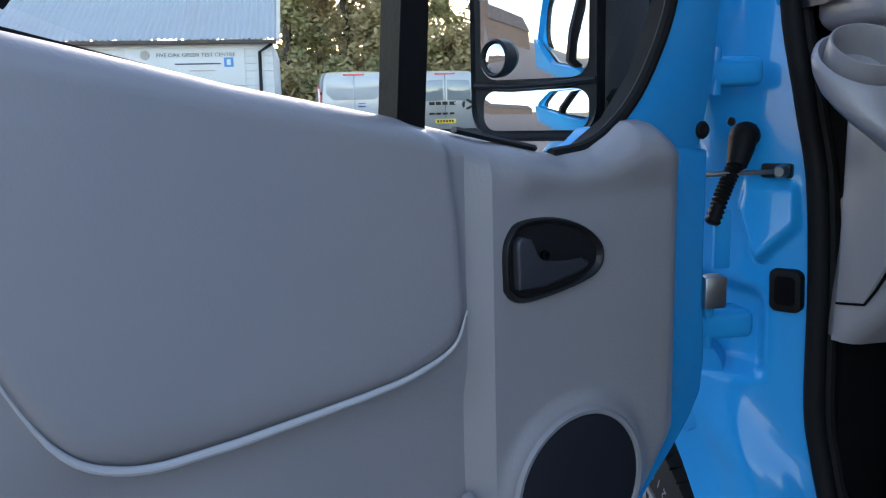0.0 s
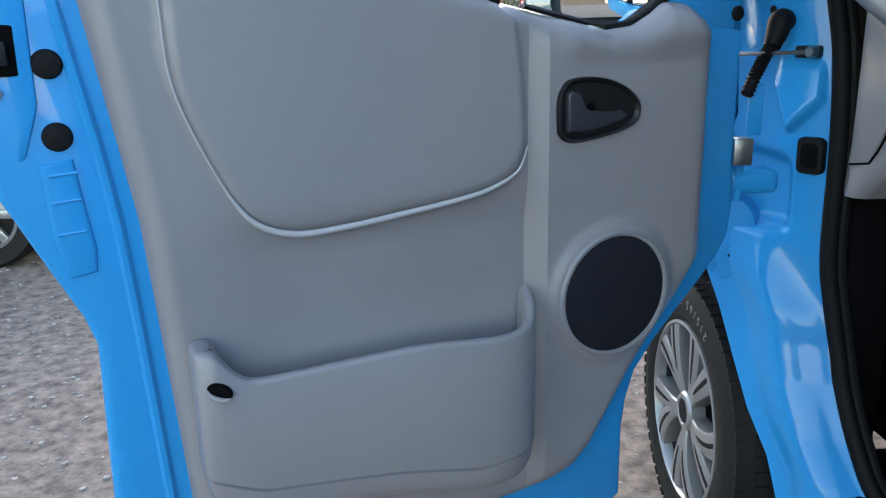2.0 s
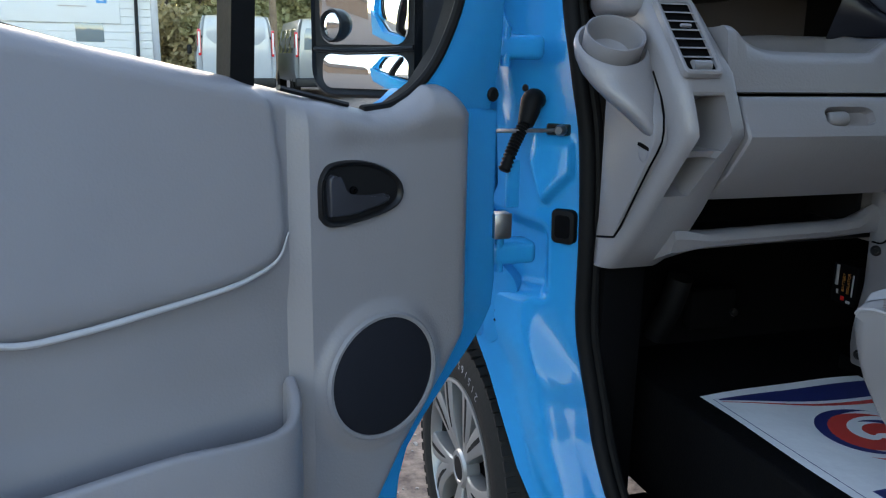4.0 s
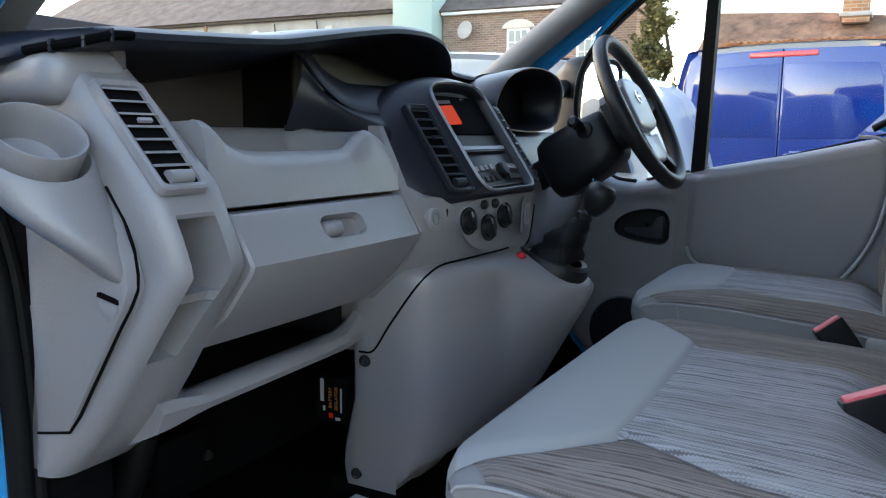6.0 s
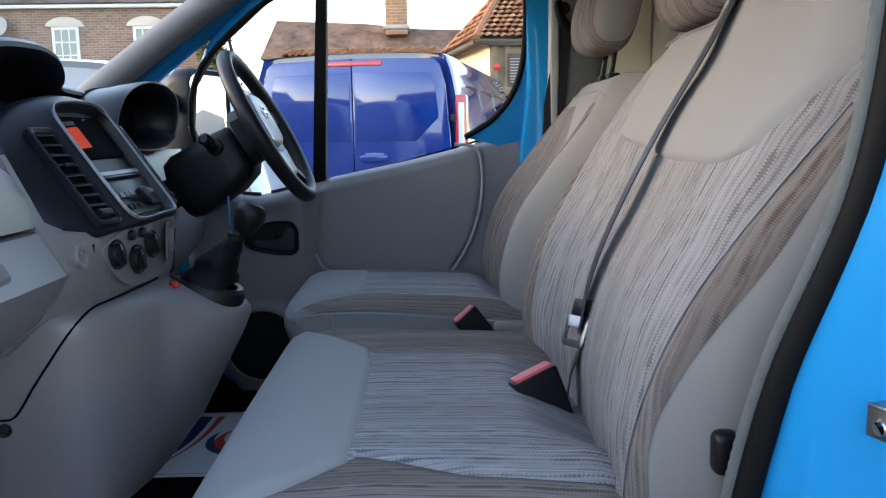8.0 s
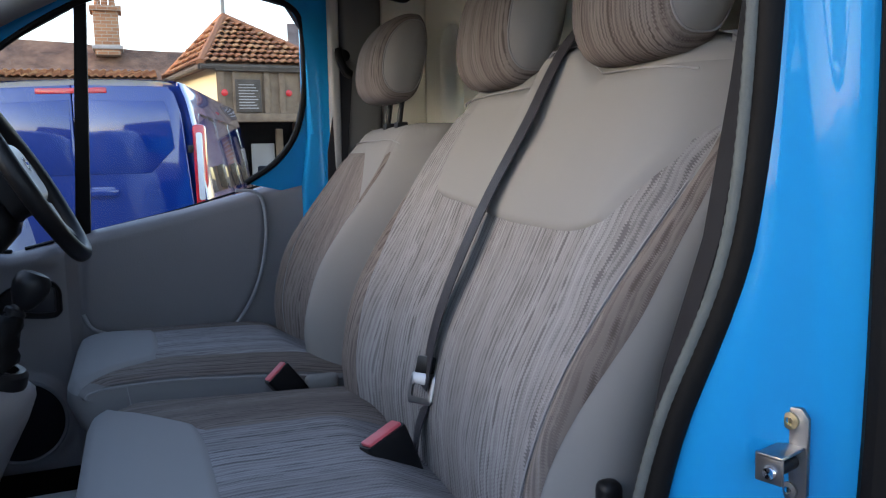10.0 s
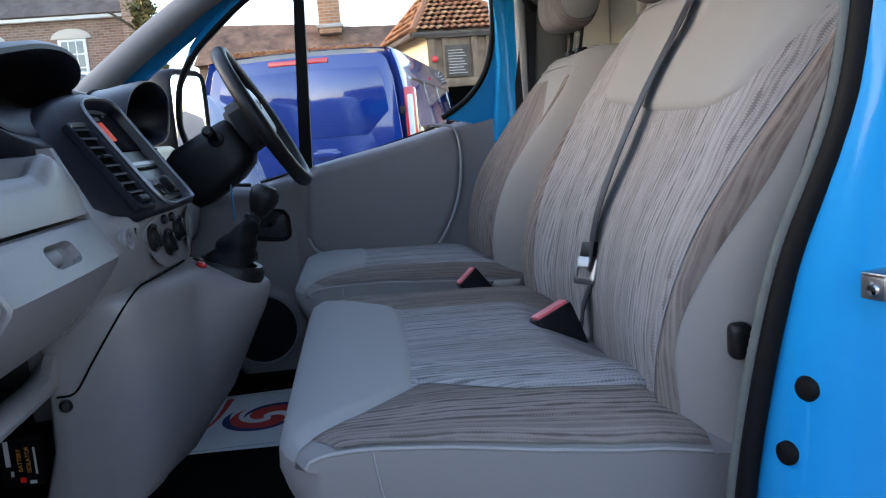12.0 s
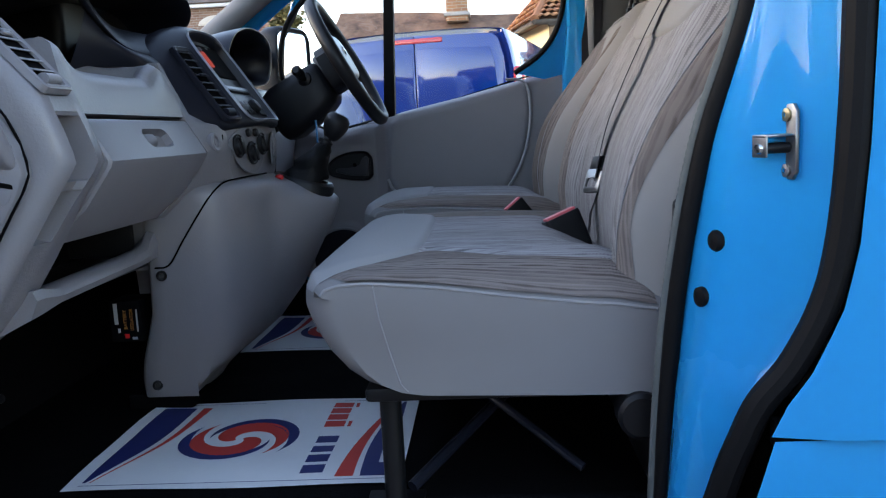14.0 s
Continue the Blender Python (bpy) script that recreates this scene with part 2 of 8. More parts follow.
def part(name, bm, material, parent=None, label="", angle=35, smooth=True):
    """One mesh object out of a bmesh, under a thing or a part."""
    ob = new(name, finish(bm, name, material, angle, smooth))
    if parent:
        ob.parent = parent
    if label:
        ob["label"] = label
    return ob


def thing(name, label, category, group="", kind=""):
    """An Empty at the world's origin that carries a thing's parts."""
    return tagged(new(name), label, category, group, kind)


def single(name, bm, material, label, category, group="", kind="", angle=35):
    return tagged(part(name, bm, material, None, "", angle), label, category, group, kind)


def rbox(a, b, r=0.004, seg=2, m=None, bm=None):
    """A box from corner a to corner b with rounded edges."""
    bm = bm or bmesh.new()
    vs = bmesh.ops.create_cube(bm, size=1)["verts"]
    for v in vs:
        v.co = Vector([(a[i] + b[i]) / 2 + v.co[i] * abs(b[i] - a[i]) for i in range(3)])
    if r > 0:
        es = list({e for v in vs for e in v.link_edges})
        out = bmesh.ops.bevel(bm, geom=es, offset=min(r, 0.49 * min(abs(b[i] - a[i]) for i in range(3))), segments=seg, affect="EDGES", profile=0.5)
        vs = list({v for f in out["faces"] for v in f.verts} | {v for v in vs if v.is_valid})
    if m is not None:
        bmesh.ops.transform(bm, matrix=m, verts=vs)
    return bm


def loft(rows, closed=True, caps=True, bm=None):
    """A skin through rows of points, each row with the same count."""
    bm = bm or bmesh.new()
    vr = [[bm.verts.new(p) for p in row] for row in rows]
    n = len(rows[0])
    for a, b in zip(vr, vr[1:]):
        for i in range(n if closed else n - 1):
            j = (i + 1) % n
            bm.faces.new((a[i], a[j], b[j], b[i]))
    if caps and closed:
        bm.faces.new(vr[0][::-1])
        bm.faces.new(vr[-1])
    return bm


def spline(pts, n=8):
    """Points on a smooth curve through pts, n for each stretch."""
    p = [Vector(q) for q in pts]
    out = []
    for i in range(len(p) - 1):
        a, b = p[i], p[i + 1]
        a0 = p[i - 1] if i else a * 2 - b
        b1 = p[i + 2] if i + 2 < len(p) else b * 2 - a
        for k in range(n):
            t = k / n
            out.append(0.5 * ((2 * a) + (b - a0) * t + (2 * a0 - 5 * a + 4 * b - b1) * t * t + (3 * a - a0 - 3 * b + b1) * t ** 3))
    out.append(p[-1])
    return out


def tube(pts, r, seg=10, bm=None, flat=1.0, up=(0, 0, 1)):
    """A round bar along points; flat squeezes it along the second cross axis. r may be a list."""
    p = [Vector(q) for q in pts]
    rows = []
    s = None
    for i, q in enumerate(p):
        d = (p[min(i + 1, len(p) - 1)] - p[max(i - 1, 0)]).normalized()
        if s is None:
            s = d.cross(Vector(up))
            if s.length < 0.05:
                s = d.cross(Vector((0, 1, 0)))
        s = (s - d * s.dot(d)).normalized()
        t = s.cross(d)
        rr = r[i] if isinstance(r, (list, tuple)) else r
        rows.append([q + s * math.cos(a) * rr + t * math.sin(a) * rr * flat for a in [2 * math.pi * k / seg for k in range(seg)]])
    return loft(rows, True, True, bm)


def lathe(profile, m=None, seg=32, bm=None):
    """A turned body round the local z axis from (radius, height) pairs."""
    rows = [[Vector((r * math.cos(a), r * math.sin(a), h)) for a in [2 * math.pi * k / seg for k in range(seg)]] for r, h in profile]
    if m is not None:
        rows = [[m @ q for q in row] for row in rows]
    bm = bm or bmesh.new()
    loft(rows, True, False, bm)
    for k in (0, -1):
        if profile[k][0] < 0.004:
            bmesh.ops.contextual_create(bm, geom=[v for v in bm.verts if v.is_boundary and (v.co - rows[k][0]).length < 0.01])
    return bm


def prism(poly, h0, h1, fn, r=0.0, seg=2, bm=None):
    """A plate with the outline poly (pairs) from height h0 to h1; fn(u, v, h) gives the place. r rounds the rim at h1."""
    bm = bm or bmesh.new()
    cu, cv = sum(p[0] for p in poly) / len(poly), sum(p[1] for p in poly) / len(poly)
    steps = [(0, h0)] + ([(r * (1 - math.cos(a)), h1 - r * (1 - math.sin(a)) * (1 if h1 > h0 else -1)) for a in [math.pi / 2 * k / seg for k in range(seg + 1)]] if r else [(0, h1)])
    rows = []
    n = len(poly)
    for off, h in steps:
        row = []
        for i, (u, v) in enumerate(poly):
            a, b = Vector(poly[i - 1]), Vector(poly[(i + 1) % n])
            d = (b - a).normalized() if (b - a).length else Vector((1, 0))
            nrm = Vector((d.y, -d.x))
            if nrm.dot(Vector((u - cu, v - cv))) < 0:
                nrm = -nrm
            q = Vector((u, v)) - nrm * off
            row.append(fn(q.x, q.y, h))
        rows.append(row)
    return loft(rows, True, True, bm)


def rounded(u0, v0, u1, v1, r, n=5):
    """Outline of a rectangle with round corners."""
    out = []
    for cx, cy, a0 in ((u1 - r, v1 - r, 0), (u0 + r, v1 - r, 90), (u0 + r, v0 + r, 180), (u1 - r, v0 + r, 270)):
        for k in range(n + 1):
            a = radians(a0 + 90 * k / n)
            out.append((cx + r * math.cos(a), cy + r * math.sin(a)))
    return out


def lerp_table(table, x):
    """Straight interpolation in a sorted table of (x, value)."""
    if x <= table[0][0]:
        return table[0][1]
    for (a, p), (b, q) in zip(table, table[1:]):
        if x <= b:
            return p + (q - p) * (x - a) / (b - a)
    return table[-1][1]


def smooth(t):
    t = max(0.0, min(1.0, t))
    return t * t * (3 - 2 * t)


def sheet(fn, nu, nv, thick=0.0, normal=None, bm=None):
    """A grid fn(s, t), s and t from 0 to 1."""
    bm = bm or bmesh.new()
    rows = [[fn(i / nu, j / nv) for i in range(nu + 1)] for j in range(nv + 1)]
    return loft(rows, False, False, bm)


def lettering(name, text, size, m, material, parent, depth=0.001):
    cu = bpy.data.curves.new(name, "FONT")
    cu.body, cu.size, cu.extrude, cu.align_x, cu.align_y = text, size, depth, "CENTER", "CENTER"
    tmp = bpy.data.objects.new(name, cu)
    scene.collection.objects.link(tmp)
    dg = bpy.context.evaluated_depsgraph_get()
    me = bpy.data.meshes.new_from_object(tmp.evaluated_get(dg))
    bpy.data.objects.remove(tmp)
    me.materials.clear()
    me.materials.append(material)
    ob = new(name, me)
    ob.matrix_world = m
    ob.parent = parent
    return ob


def axes(o, x, y, z):
    """A pose from an origin and three axes."""
    return Matrix(((x[0], y[0], z[0], o[0]), (x[1], y[1], z[1], o[1]), (x[2], y[2], z[2], o[2]), (0, 0, 0, 1)))


def aim(o, z, x=(1, 0, 0)):
    """A pose at o whose z axis points along z."""
    z = Vector(z).normalized()
    y = z.cross(Vector(x)).normalized()
    return axes(o, y.cross(z), y, z)

# ---- the van's shell ----
van = thing("van_shell", "bright blue painted panel van body with open doorway, parked on tarmac", "van", kind="structure")

# door seal: one black rubber lip round the near doorway
SEAL_A = [(0.90, 0.86, 0.395), (0.84, 0.93, 0.42), (0.818, 0.985, 0.50), (0.803, 1.03, 0.60), (0.797, 1.052, 0.672), (0.786, 1.072, 0.76), (0.776, 1.084, 0.854), (0.773, 1.086, 1.049), (0.767, 1.095, 1.21), (0.753, 1.112, 1.325), (0.736, 1.135, 1.50), (0.735, 1.05, 1.62), (0.745, 0.80, 1.80)]
SEAL_B = [(0.745, 0.40, 1.915), (0.735, 0.10, 1.90), (0.722, -0.045, 1.80), (0.722, -0.045, 1.61), (0.735, -0.031, 1.40), (0.774, 0.012, 1.225), (0.798, 0.039, 1.046), (0.810, 0.052, 0.891), (0.817, 0.059, 0.745), (0.825, 0.066, 0.60), (0.84, 0.08, 0.45), (0.90, 0.12, 0.395)]
SEAL_PATH = spline(SEAL_A + SEAL_B, 6)
part("door_seal", tube([p + Vector((-0.005, -0.005, 0) if p.y > 0.5 else (-0.008, 0.001, 0)) for p in SEAL_PATH], [0.0145 if p.y > 0.5 else 0.0105 for p in SEAL_PATH], 12, flat=1.1), RUBBER, van, "black rubber door seal")
part("inner_seal", tube([p + Vector((0.016, -0.010 if p.y > 0.5 else 0.010, 0)) for p in spline(SEAL_A, 6)], 0.0105, 10), RUBBER, van, "black rubber inner lip")
lip = [p + Vector((-0.001, 0.0125, 0)) for p in spline(SEAL_B[1:10], 40)]
part("seal_lip", tube(lip, [0.0058 if k % 2 else 0.0051 for k in range(len(lip))], 8, flat=1.25), LIP_GREY, van, "pale worn serrated edge of the seal", 80)


def along(pts, z):
    return Vector((lerp_table(sorted((p[2], p[0]) for p in pts), z), lerp_table(sorted((p[2], p[1]) for p in pts), z)))


# corners of the facet: along the pillar face, up
FACET = [(0.082, 1.076), (0.092, 1.080), (0.117, 1.160), (0.106, 1.205), (0.026, 1.200), (0.024, 1.135)]


def a_pillar(s, t):
    z = 0.34 + 1.22 * t
    c = along([(0.85, 0.90, 0.34), *SEAL_A[1:11]], z)
    reach = lerp_table([(0.34, 0.22), (0.50, 0.225), (0.60, 0.232), (0.70, 0.25), (0.78, 0.27), (0.84, 0.255), (1.0, 0.25), (1.06, 0.22), (1.10, 0.20), (1.6, 0.20)], z)
    k = -0.004 + (reach + 0.004) * s
    d, n = Vector((-0.62, 0.78)), Vector((-0.78, -0.62))
    off = 0.012 * math.sin(min(1, max(0, (k - 0.0) / reach)) * math.pi)
    # tilted pressed facet above, hollow round the lower hinge, a ridge below
    f = min((z - za) * (kb - ka) / math.hypot(kb - ka, zb - za) - (k - ka) * (zb - za) / math.hypot(kb - ka, zb - za) for (ka, za), (kb, zb) in zip(FACET, FACET[1:] + FACET[:1]))
    off += smooth(f / 0.014 + 0.3) * (0.010 + 0.14 * max(0, 1.215 - z))
    off -= 0.032 * smooth((k - 0.072) / 0.03) * smooth((1.05 - z - 0.2 * (0.14 - k)) / 0.04) * smooth((z - 0.87) / 0.04)
    off -= 0.018 * smooth((k - 0.14) / 0.05) * smooth((z - 1.2) / 0.08)
    off += 0.034 * smooth((0.92 - z) / 0.20) * smooth(1 - abs(k - 0.100 - 0.04 * smooth((z - 0.70) / 0.15)) / 0.095)
    p = c + d * k + n * off
    return Vector((p.x, p.y, z))


part("hinge_pillar", sheet(a_pillar, 64, 160), BLUE, van, "blue painted door pillar with pressed facets", 60)
bm = rbox((0.80, 1.06, 0.34), (0.90, 1.6, 1.45), 0.02)
part("inner_pillar", bm, DEEP, van)
# front wing behind the pillar and the wheel arch
bm = rbox((0.615, 1.26, 0.76), (0.66, 2.25, 1.12), 0.02, 3)
part("front_wing", bm, BLUE, van)
bm = rbox((0.70, 1.24, 0.30), (0.95, 1.80, 0.74), 0.02)
part("arch_liner", bm, DEEP, van)

# rear pillar: painted face, then the outer rubber and the side panel
OUTER = [(0.648, -0.115, 1.95), (0.648, -0.113, 1.40), (0.648, -0.109, 1.22), (0.650, -0.100, 1.11), (0.653, -0.084, 1.04), (0.657, -0.053, 0.975), (0.662, -0.020, 0.93), (0.666, -0.001, 0.885), (0.672, 0.014, 0.84), (0.685, 0.032, 0.76), (0.70, 0.046, 0.64), (0.74, 0.05, 0.50)]


def b_pillar(s, t):
    z = 0.50 + 1.45 * t
    a = along(SEAL_B[1:10], z)
    b = along(OUTER, z) + Vector((0.012, 0))
    p = a.lerp(b, s)
    n = Vector((-(b - a).y, (b - a).x)).normalized()
    n = n if n.x < 0 else -n
    off = 0.014 * math.sin(s * math.pi) + 0.006 * math.sin(s * 7 + z * 5)
    p = p + n * off
    return Vector((p.x, p.y, z))


part("rear_pillar", sheet(b_pillar, 24, 70), BLUE, van, "glossy blue painted pillar", 60)
part("outer_seal", tube(spline(OUTER, 6), 0.017, 10, flat=1.0), RUBBER, van, "thick black rubber seal")


def side_panel(s, t):
    z = 0.9035 + 1.05 * t
    p = along(OUTER, z)
    y = p.y - 0.012 - 2.6 * s
    x = 0.628 - 0.018 * smooth(s * 30) + 0.05 * max(0, t - 0.6) ** 2 + 0.004 * math.sin(t * 5)
    return Vector((x, y, z))


part("side_panel", sheet(side_panel, 40, 30), BLUE, van, "", 60)


def lower_panel(s, t):
    z = 0.42 + 0.4795 * t
    p = along(OUTER, z)
    return Vector((0.618 + 0.006 * smooth((t - 0.95) / 0.05), p.y - 0.016 - 2.6 * s, z))


part("lower_panel", sheet(lower_panel, 20, 14), BLUE, van, "", 60)
part("panel_gap", rbox((0.632, -2.7, 0.885), (0.66, -0.03, 0.915), 0), DEEP, van)
part("inner_rear_pillar", rbox((0.80, -0.40, 0.55), (0.83, -0.16, 1.95), 0.01), SOFT, van, "dark inner pillar trim")

# sill, floor, fire wall, roof, bulkhead
part("sill", rbox((0.74, -0.10, 0.26), (0.90, 1.06, 0.385), 0.03, 3), BLUE, van)
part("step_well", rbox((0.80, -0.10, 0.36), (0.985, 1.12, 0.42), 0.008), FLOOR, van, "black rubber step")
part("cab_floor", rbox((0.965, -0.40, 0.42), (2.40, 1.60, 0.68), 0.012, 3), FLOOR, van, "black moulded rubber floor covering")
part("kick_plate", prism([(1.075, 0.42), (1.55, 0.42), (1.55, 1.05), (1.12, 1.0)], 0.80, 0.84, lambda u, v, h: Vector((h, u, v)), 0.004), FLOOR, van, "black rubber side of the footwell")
# footwell shade is put into the near-black colour of this wall
part("fire_wall", prism([(1.30, 0.66), (1.42, 0.80), (1.50, 1.45), (1.60, 1.45), (1.60, 0.66)], 0.80, 2.40, lambda u, v, h: Vector((h, u, v)), 0.0), DEEP, van, "fire wall in near black, with the footwell shade in its colour")
part("roof_lining", rbox((0.72, -0.42, 1.945), (2.36, 0.62, 1.99), 0.02), HEADLINER, van, "grey fabric roof lining")
part("roof_skin", rbox((0.68, -2.7, 1.995), (2.42, 0.60, 2.02), 0.01), BLUE, van)
part("bulkhead", rbox((0.66, -0.46, 0.50), (2.44, -0.325, 1.96), 0.01), CREAM, van, "cream painted steel bulkhead behind the seats")
for bx in (0.98, 1.36, 1.76, 2.10):
    part("bulkhead_rib", prism(rounded(bx - 0.062, 0.9, bx + 0.062, 1.81, 0.06), -0.328, -0.308, lambda u, v, h: Vector((u, h, v)), 0.012, 3), CREAM, van)
part("screen_header", rbox((0.80, 0.56, 1.90), (2.32, 0.66, 1.97), 0.02), HEADLINER, van)
part("roof_side_trim", tube(spline([(2.235, 0.60, 1.925), (2.262, 0.40, 1.955), (2.270, 0.15, 1.968), (2.268, -0.07, 1.962)], 5), 0.034, 12), HEADLINER, van, "dark grey trim above the far window")
# same near black, for the shade at the far end of the footwell
part("far_kick_panel", rbox((2.325, 1.0, 0.66), (2.42, 1.5, 1.12), 0.02), DEEP, van, "near-black footwell side, shade put into its colour")
part("far_step_cover", rbox((2.34, -0.05, 0.60), (2.372, 1.05, 0.72), 0.01), FLOOR, van, "black rubber step cover")
part("far_kick_cover", prism([(0.62, 0.60), (1.09, 0.60), (1.09, 0.93), (0.975, 0.925), (0.90, 0.80), (0.80, 0.70), (0.62, 0.69)], 2.374, 2.342, lambda u, v, h: Vector((h, u, v)), 0.008), FLOOR, van, "black rubber cover below the far door trim")
part("far_sill", rbox((2.38, -0.10, 0.42), (2.46, 1.25, 0.60), 0.02), BLUE, van)
part("far_side_panel", rbox((2.42, -2.7, 0.42), (2.47, -0.13, 1.96), 0.02), BLUE, van)
part("far_rear_post", prism([(0.02, 1.40), (0.005, 1.55), (0.01, 1.90), (0.05, 1.945), (0.05, 1.975), (-0.055, 1.975), (-0.06, 0.62), (0.02, 0.62)], 2.44, 2.35, lambda u, v, h: Vector((h - 0.11 * max(0, v - 1.35), u, v)), 0.012, 3), BLUE, van, "blue painted door post")
part("far_post_edge", prism([(-0.046, 1.95), (-0.046, 0.66), (-0.070, 0.66), (-0.070, 1.95)], 2.43, 2.305, lambda u, v, h: Vector((h - 0.10 * max(0, v - 1.35), u, v)), 0.008, 3), TRIM, van, "pale grey edge of the post trim")
part("far_post_trim", prism([(-0.073, 1.94), (-0.073, 0.62), (-0.190, 0.62), (-0.190, 1.94)], 2.44, 2.315, lambda u, v, h: Vector((h - 0.10 * max(0, v - 1.35), u, v)), 0.02, 3), HEADLINER, van, "dark grey inner post trim")
part("bulkhead_return", prism([(-0.192, 1.985), (-0.192, 0.62), (-0.324, 0.62), (-0.324, 1.985)], 2.44, 2.345, lambda u, v, h: Vector((h - 0.10 * max(0, v - 1.35), u, v)), 0.010, 3), CREAM, van, "cream painted side between post and bulkhead")
part("belt_guide", tube(spline([(2.262, -0.066, 1.765), (2.255, -0.070, 1.735), (2.258, -0.084, 1.708), (2.268, -0.100, 1.700)], 5), 0.013, 12, None, 0.6), BLACK, van, "black belt guide on the post")
part("guide_bolt", lathe([(0.016, -0.02), (0.016, 0.006), (0.010, 0.010), (0.001, 0.010)], aim((2.268, -0.082, 1.748), (-1, 0, 0), (0, 1, 0)), 20), BLACK, van)
part("post_belt", prism([(-0.070, 1.715), (-0.104, 1.700), (-0.085, 1.50), (-0.070, 1.10), (-0.022, 1.10), (-0.030, 1.50)], 2.268, 2.264, lambda u, v, h: Vector((h + 0.02 * (1.7 - v), u, v))), WEB_DARK, van, "dark seat belt hanging on the post")
part("grab_handle", tube(spline([(2.26, -0.150, 1.945), (2.245, -0.165, 1.912), (2.24, -0.205, 1.900), (2.24, -0.250, 1.895), (2.26, -0.275, 1.925)], 5), 0.010, 10), BLACK, van, "black grab handle under the roof")
part("rear_panel", rbox((0.64, -2.74, 0.42), (2.46, -2.69, 2.0), 0.03, 3), BLUE, van)
part("load_floor", rbox((0.66, -2.70, 0.42), (2.44, -0.46, 0.50), 0.01), FLOOR, van)
# windscreen posts with grey trim
for sx in (1, -1):
    f = lambda x, sx=sx: 1.55 + sx * x
    part("screen_post_trim", tube(spline([(f(0.735), 1.32, 1.39), (f(0.735), 1.13, 1.555), (f(0.73), 0.80, 1.79), (f(0.70), 0.48, 1.955)], 5), 0.046, 14, None, 0.8), POST, van, "mid-grey windscreen post trim")
    part("screen_post", tube(spline([(f(0.80), 1.28, 1.36), (f(0.80), 1.09, 1.545), (f(0.79), 0.76, 1.79), (f(0.75), 0.44, 1.965)], 5), 0.034, 12), BLUE, van)
bm = loft([[Vector((0.86, 1.62, 1.42)), Vector((1.55, 1.70, 1.40)), Vector((2.24, 1.62, 1.42))], [Vector((0.88, 0.56, 1.95)), Vector((1.55, 0.60, 1.965)), Vector((2.22, 0.56, 1.95))]], False, False)
ws = part("windscreen", bm, GLASS, van, "clear glass windscreen")
ws.visible_shadow = False
part("screen_rubber", tube([(0.84, 1.62, 1.415), (1.55, 1.71, 1.395), (2.26, 1.62, 1.415)], 0.014, 8), RUBBER, van)
part("bonnet", prism([(0.62, 1.70), (2.48, 1.70), (2.40, 2.35), (0.70, 2.35)], 1.0, 1.36, lambda u, v, h: Vector((u, v, h - (v - 1.7) * 0.25)), 0.05, 4), BLUE, van)

# pillar fittings
def on_pillar(k, z, off=0.0):
    c = along(SEAL_A[1:11], z)
    return Vector((c.x - 0.62 * k - 0.78 * off, c.y + 0.78 * k - 0.62 * off, z))


PIL_N, PIL_D = Vector((-0.78, -0.62, 0)), Vector((-0.62, 0.78, 0))
pil = lambda u, v, h: on_pillar(u, v, h)
part("rubber_plug", prism(rounded(0.020, 1.0, 0.070, 1.068, 0.012), 0.002, 0.021, pil, 0.005), RUBBER, van, "square black rubber plug")
part("plug_recess", prism(rounded(0.029, 1.012, 0.061, 1.057, 0.008), 0.0205, 0.0222, pil, 0.001), DEEP, van)
part("pillar_bolt", lathe([(0.009, 0), (0.009, 0.006), (0.005, 0.010), (0.001, 0.010)], aim(on_pillar(0.115, 1.297, 0.004), PIL_N, (0, 0, 1)), 14), BLACK, van)
part("strap_bracket", rbox((-0.028, -0.011, 0), (0.018, 0.011, 0.018), 0.004, 2, aim((0.727, 1.142, 1.221), PIL_N, PIL_D)), BLACK, van)
part("strap_bolt", lathe([(0.011, 0.014), (0.011, 0.024), (0.007, 0.030), (0.001, 0.030)], aim((0.735, 1.128, 1.221), PIL_N, PIL_D), 12), ZINC, van)
part("check_strap", rbox((0.575, 1.118, 1.217), (0.735, 1.128, 1.224), 0.002), ZINC, van, "steel door check strap")
part("cable_boot_elbow", tube(spline([(0.690, 1.158, 1.275), (0.671, 1.144, 1.275), (0.663, 1.137, 1.257), (0.652, 1.129, 1.231)], 5), [0.016, 0.019, 0.0205, 0.0215, 0.022, 0.022, 0.0215, 0.021, 0.0205, 0.020, 0.020, 0.019, 0.018, 0.017, 0.016, 0.015], 14), RUBBER, van, "black rubber cable boot")
part("boot_nub", lathe([(0.006, 0), (0.006, 0.006), (0.004, 0.009), (0.0005, 0.010)], aim((0.673, 1.144, 1.288), (-0.3, -0.3, 0.9)), 12), RUBBER, van)
bp = spline([(0.653, 1.131, 1.237), (0.636, 1.123, 1.211), (0.620, 1.115, 1.184), (0.602, 1.106, 1.148)], 10)
part("cable_bellows", tube(bp, [0.0128 if i % 2 else 0.0092 for i in range(len(bp))], 14), RUBBER, van, "ribbed rubber bellows", 80)
for hz in (1.372, 0.992):
    part("hinge", rbox((0.572, 1.085, hz - 0.022), (0.668, 1.150, hz + 0.022), 0.012, 3), BLUE, van, "blue painted door hinge")
    part("hinge_pin", tube([(0.592, 1.095, hz - 0.034), (0.592, 1.095, hz + 0.034)], 0.010, 12), BLUE, van)
part("hinge_plate", prism([(0.13, 1.40), (0.16, 1.47), (0.165, 1.60), (0.20, 1.60), (0.20, 1.33), (0.15, 1.34)], 0.006, 0.014, pil, 0.003), BLUE, van)
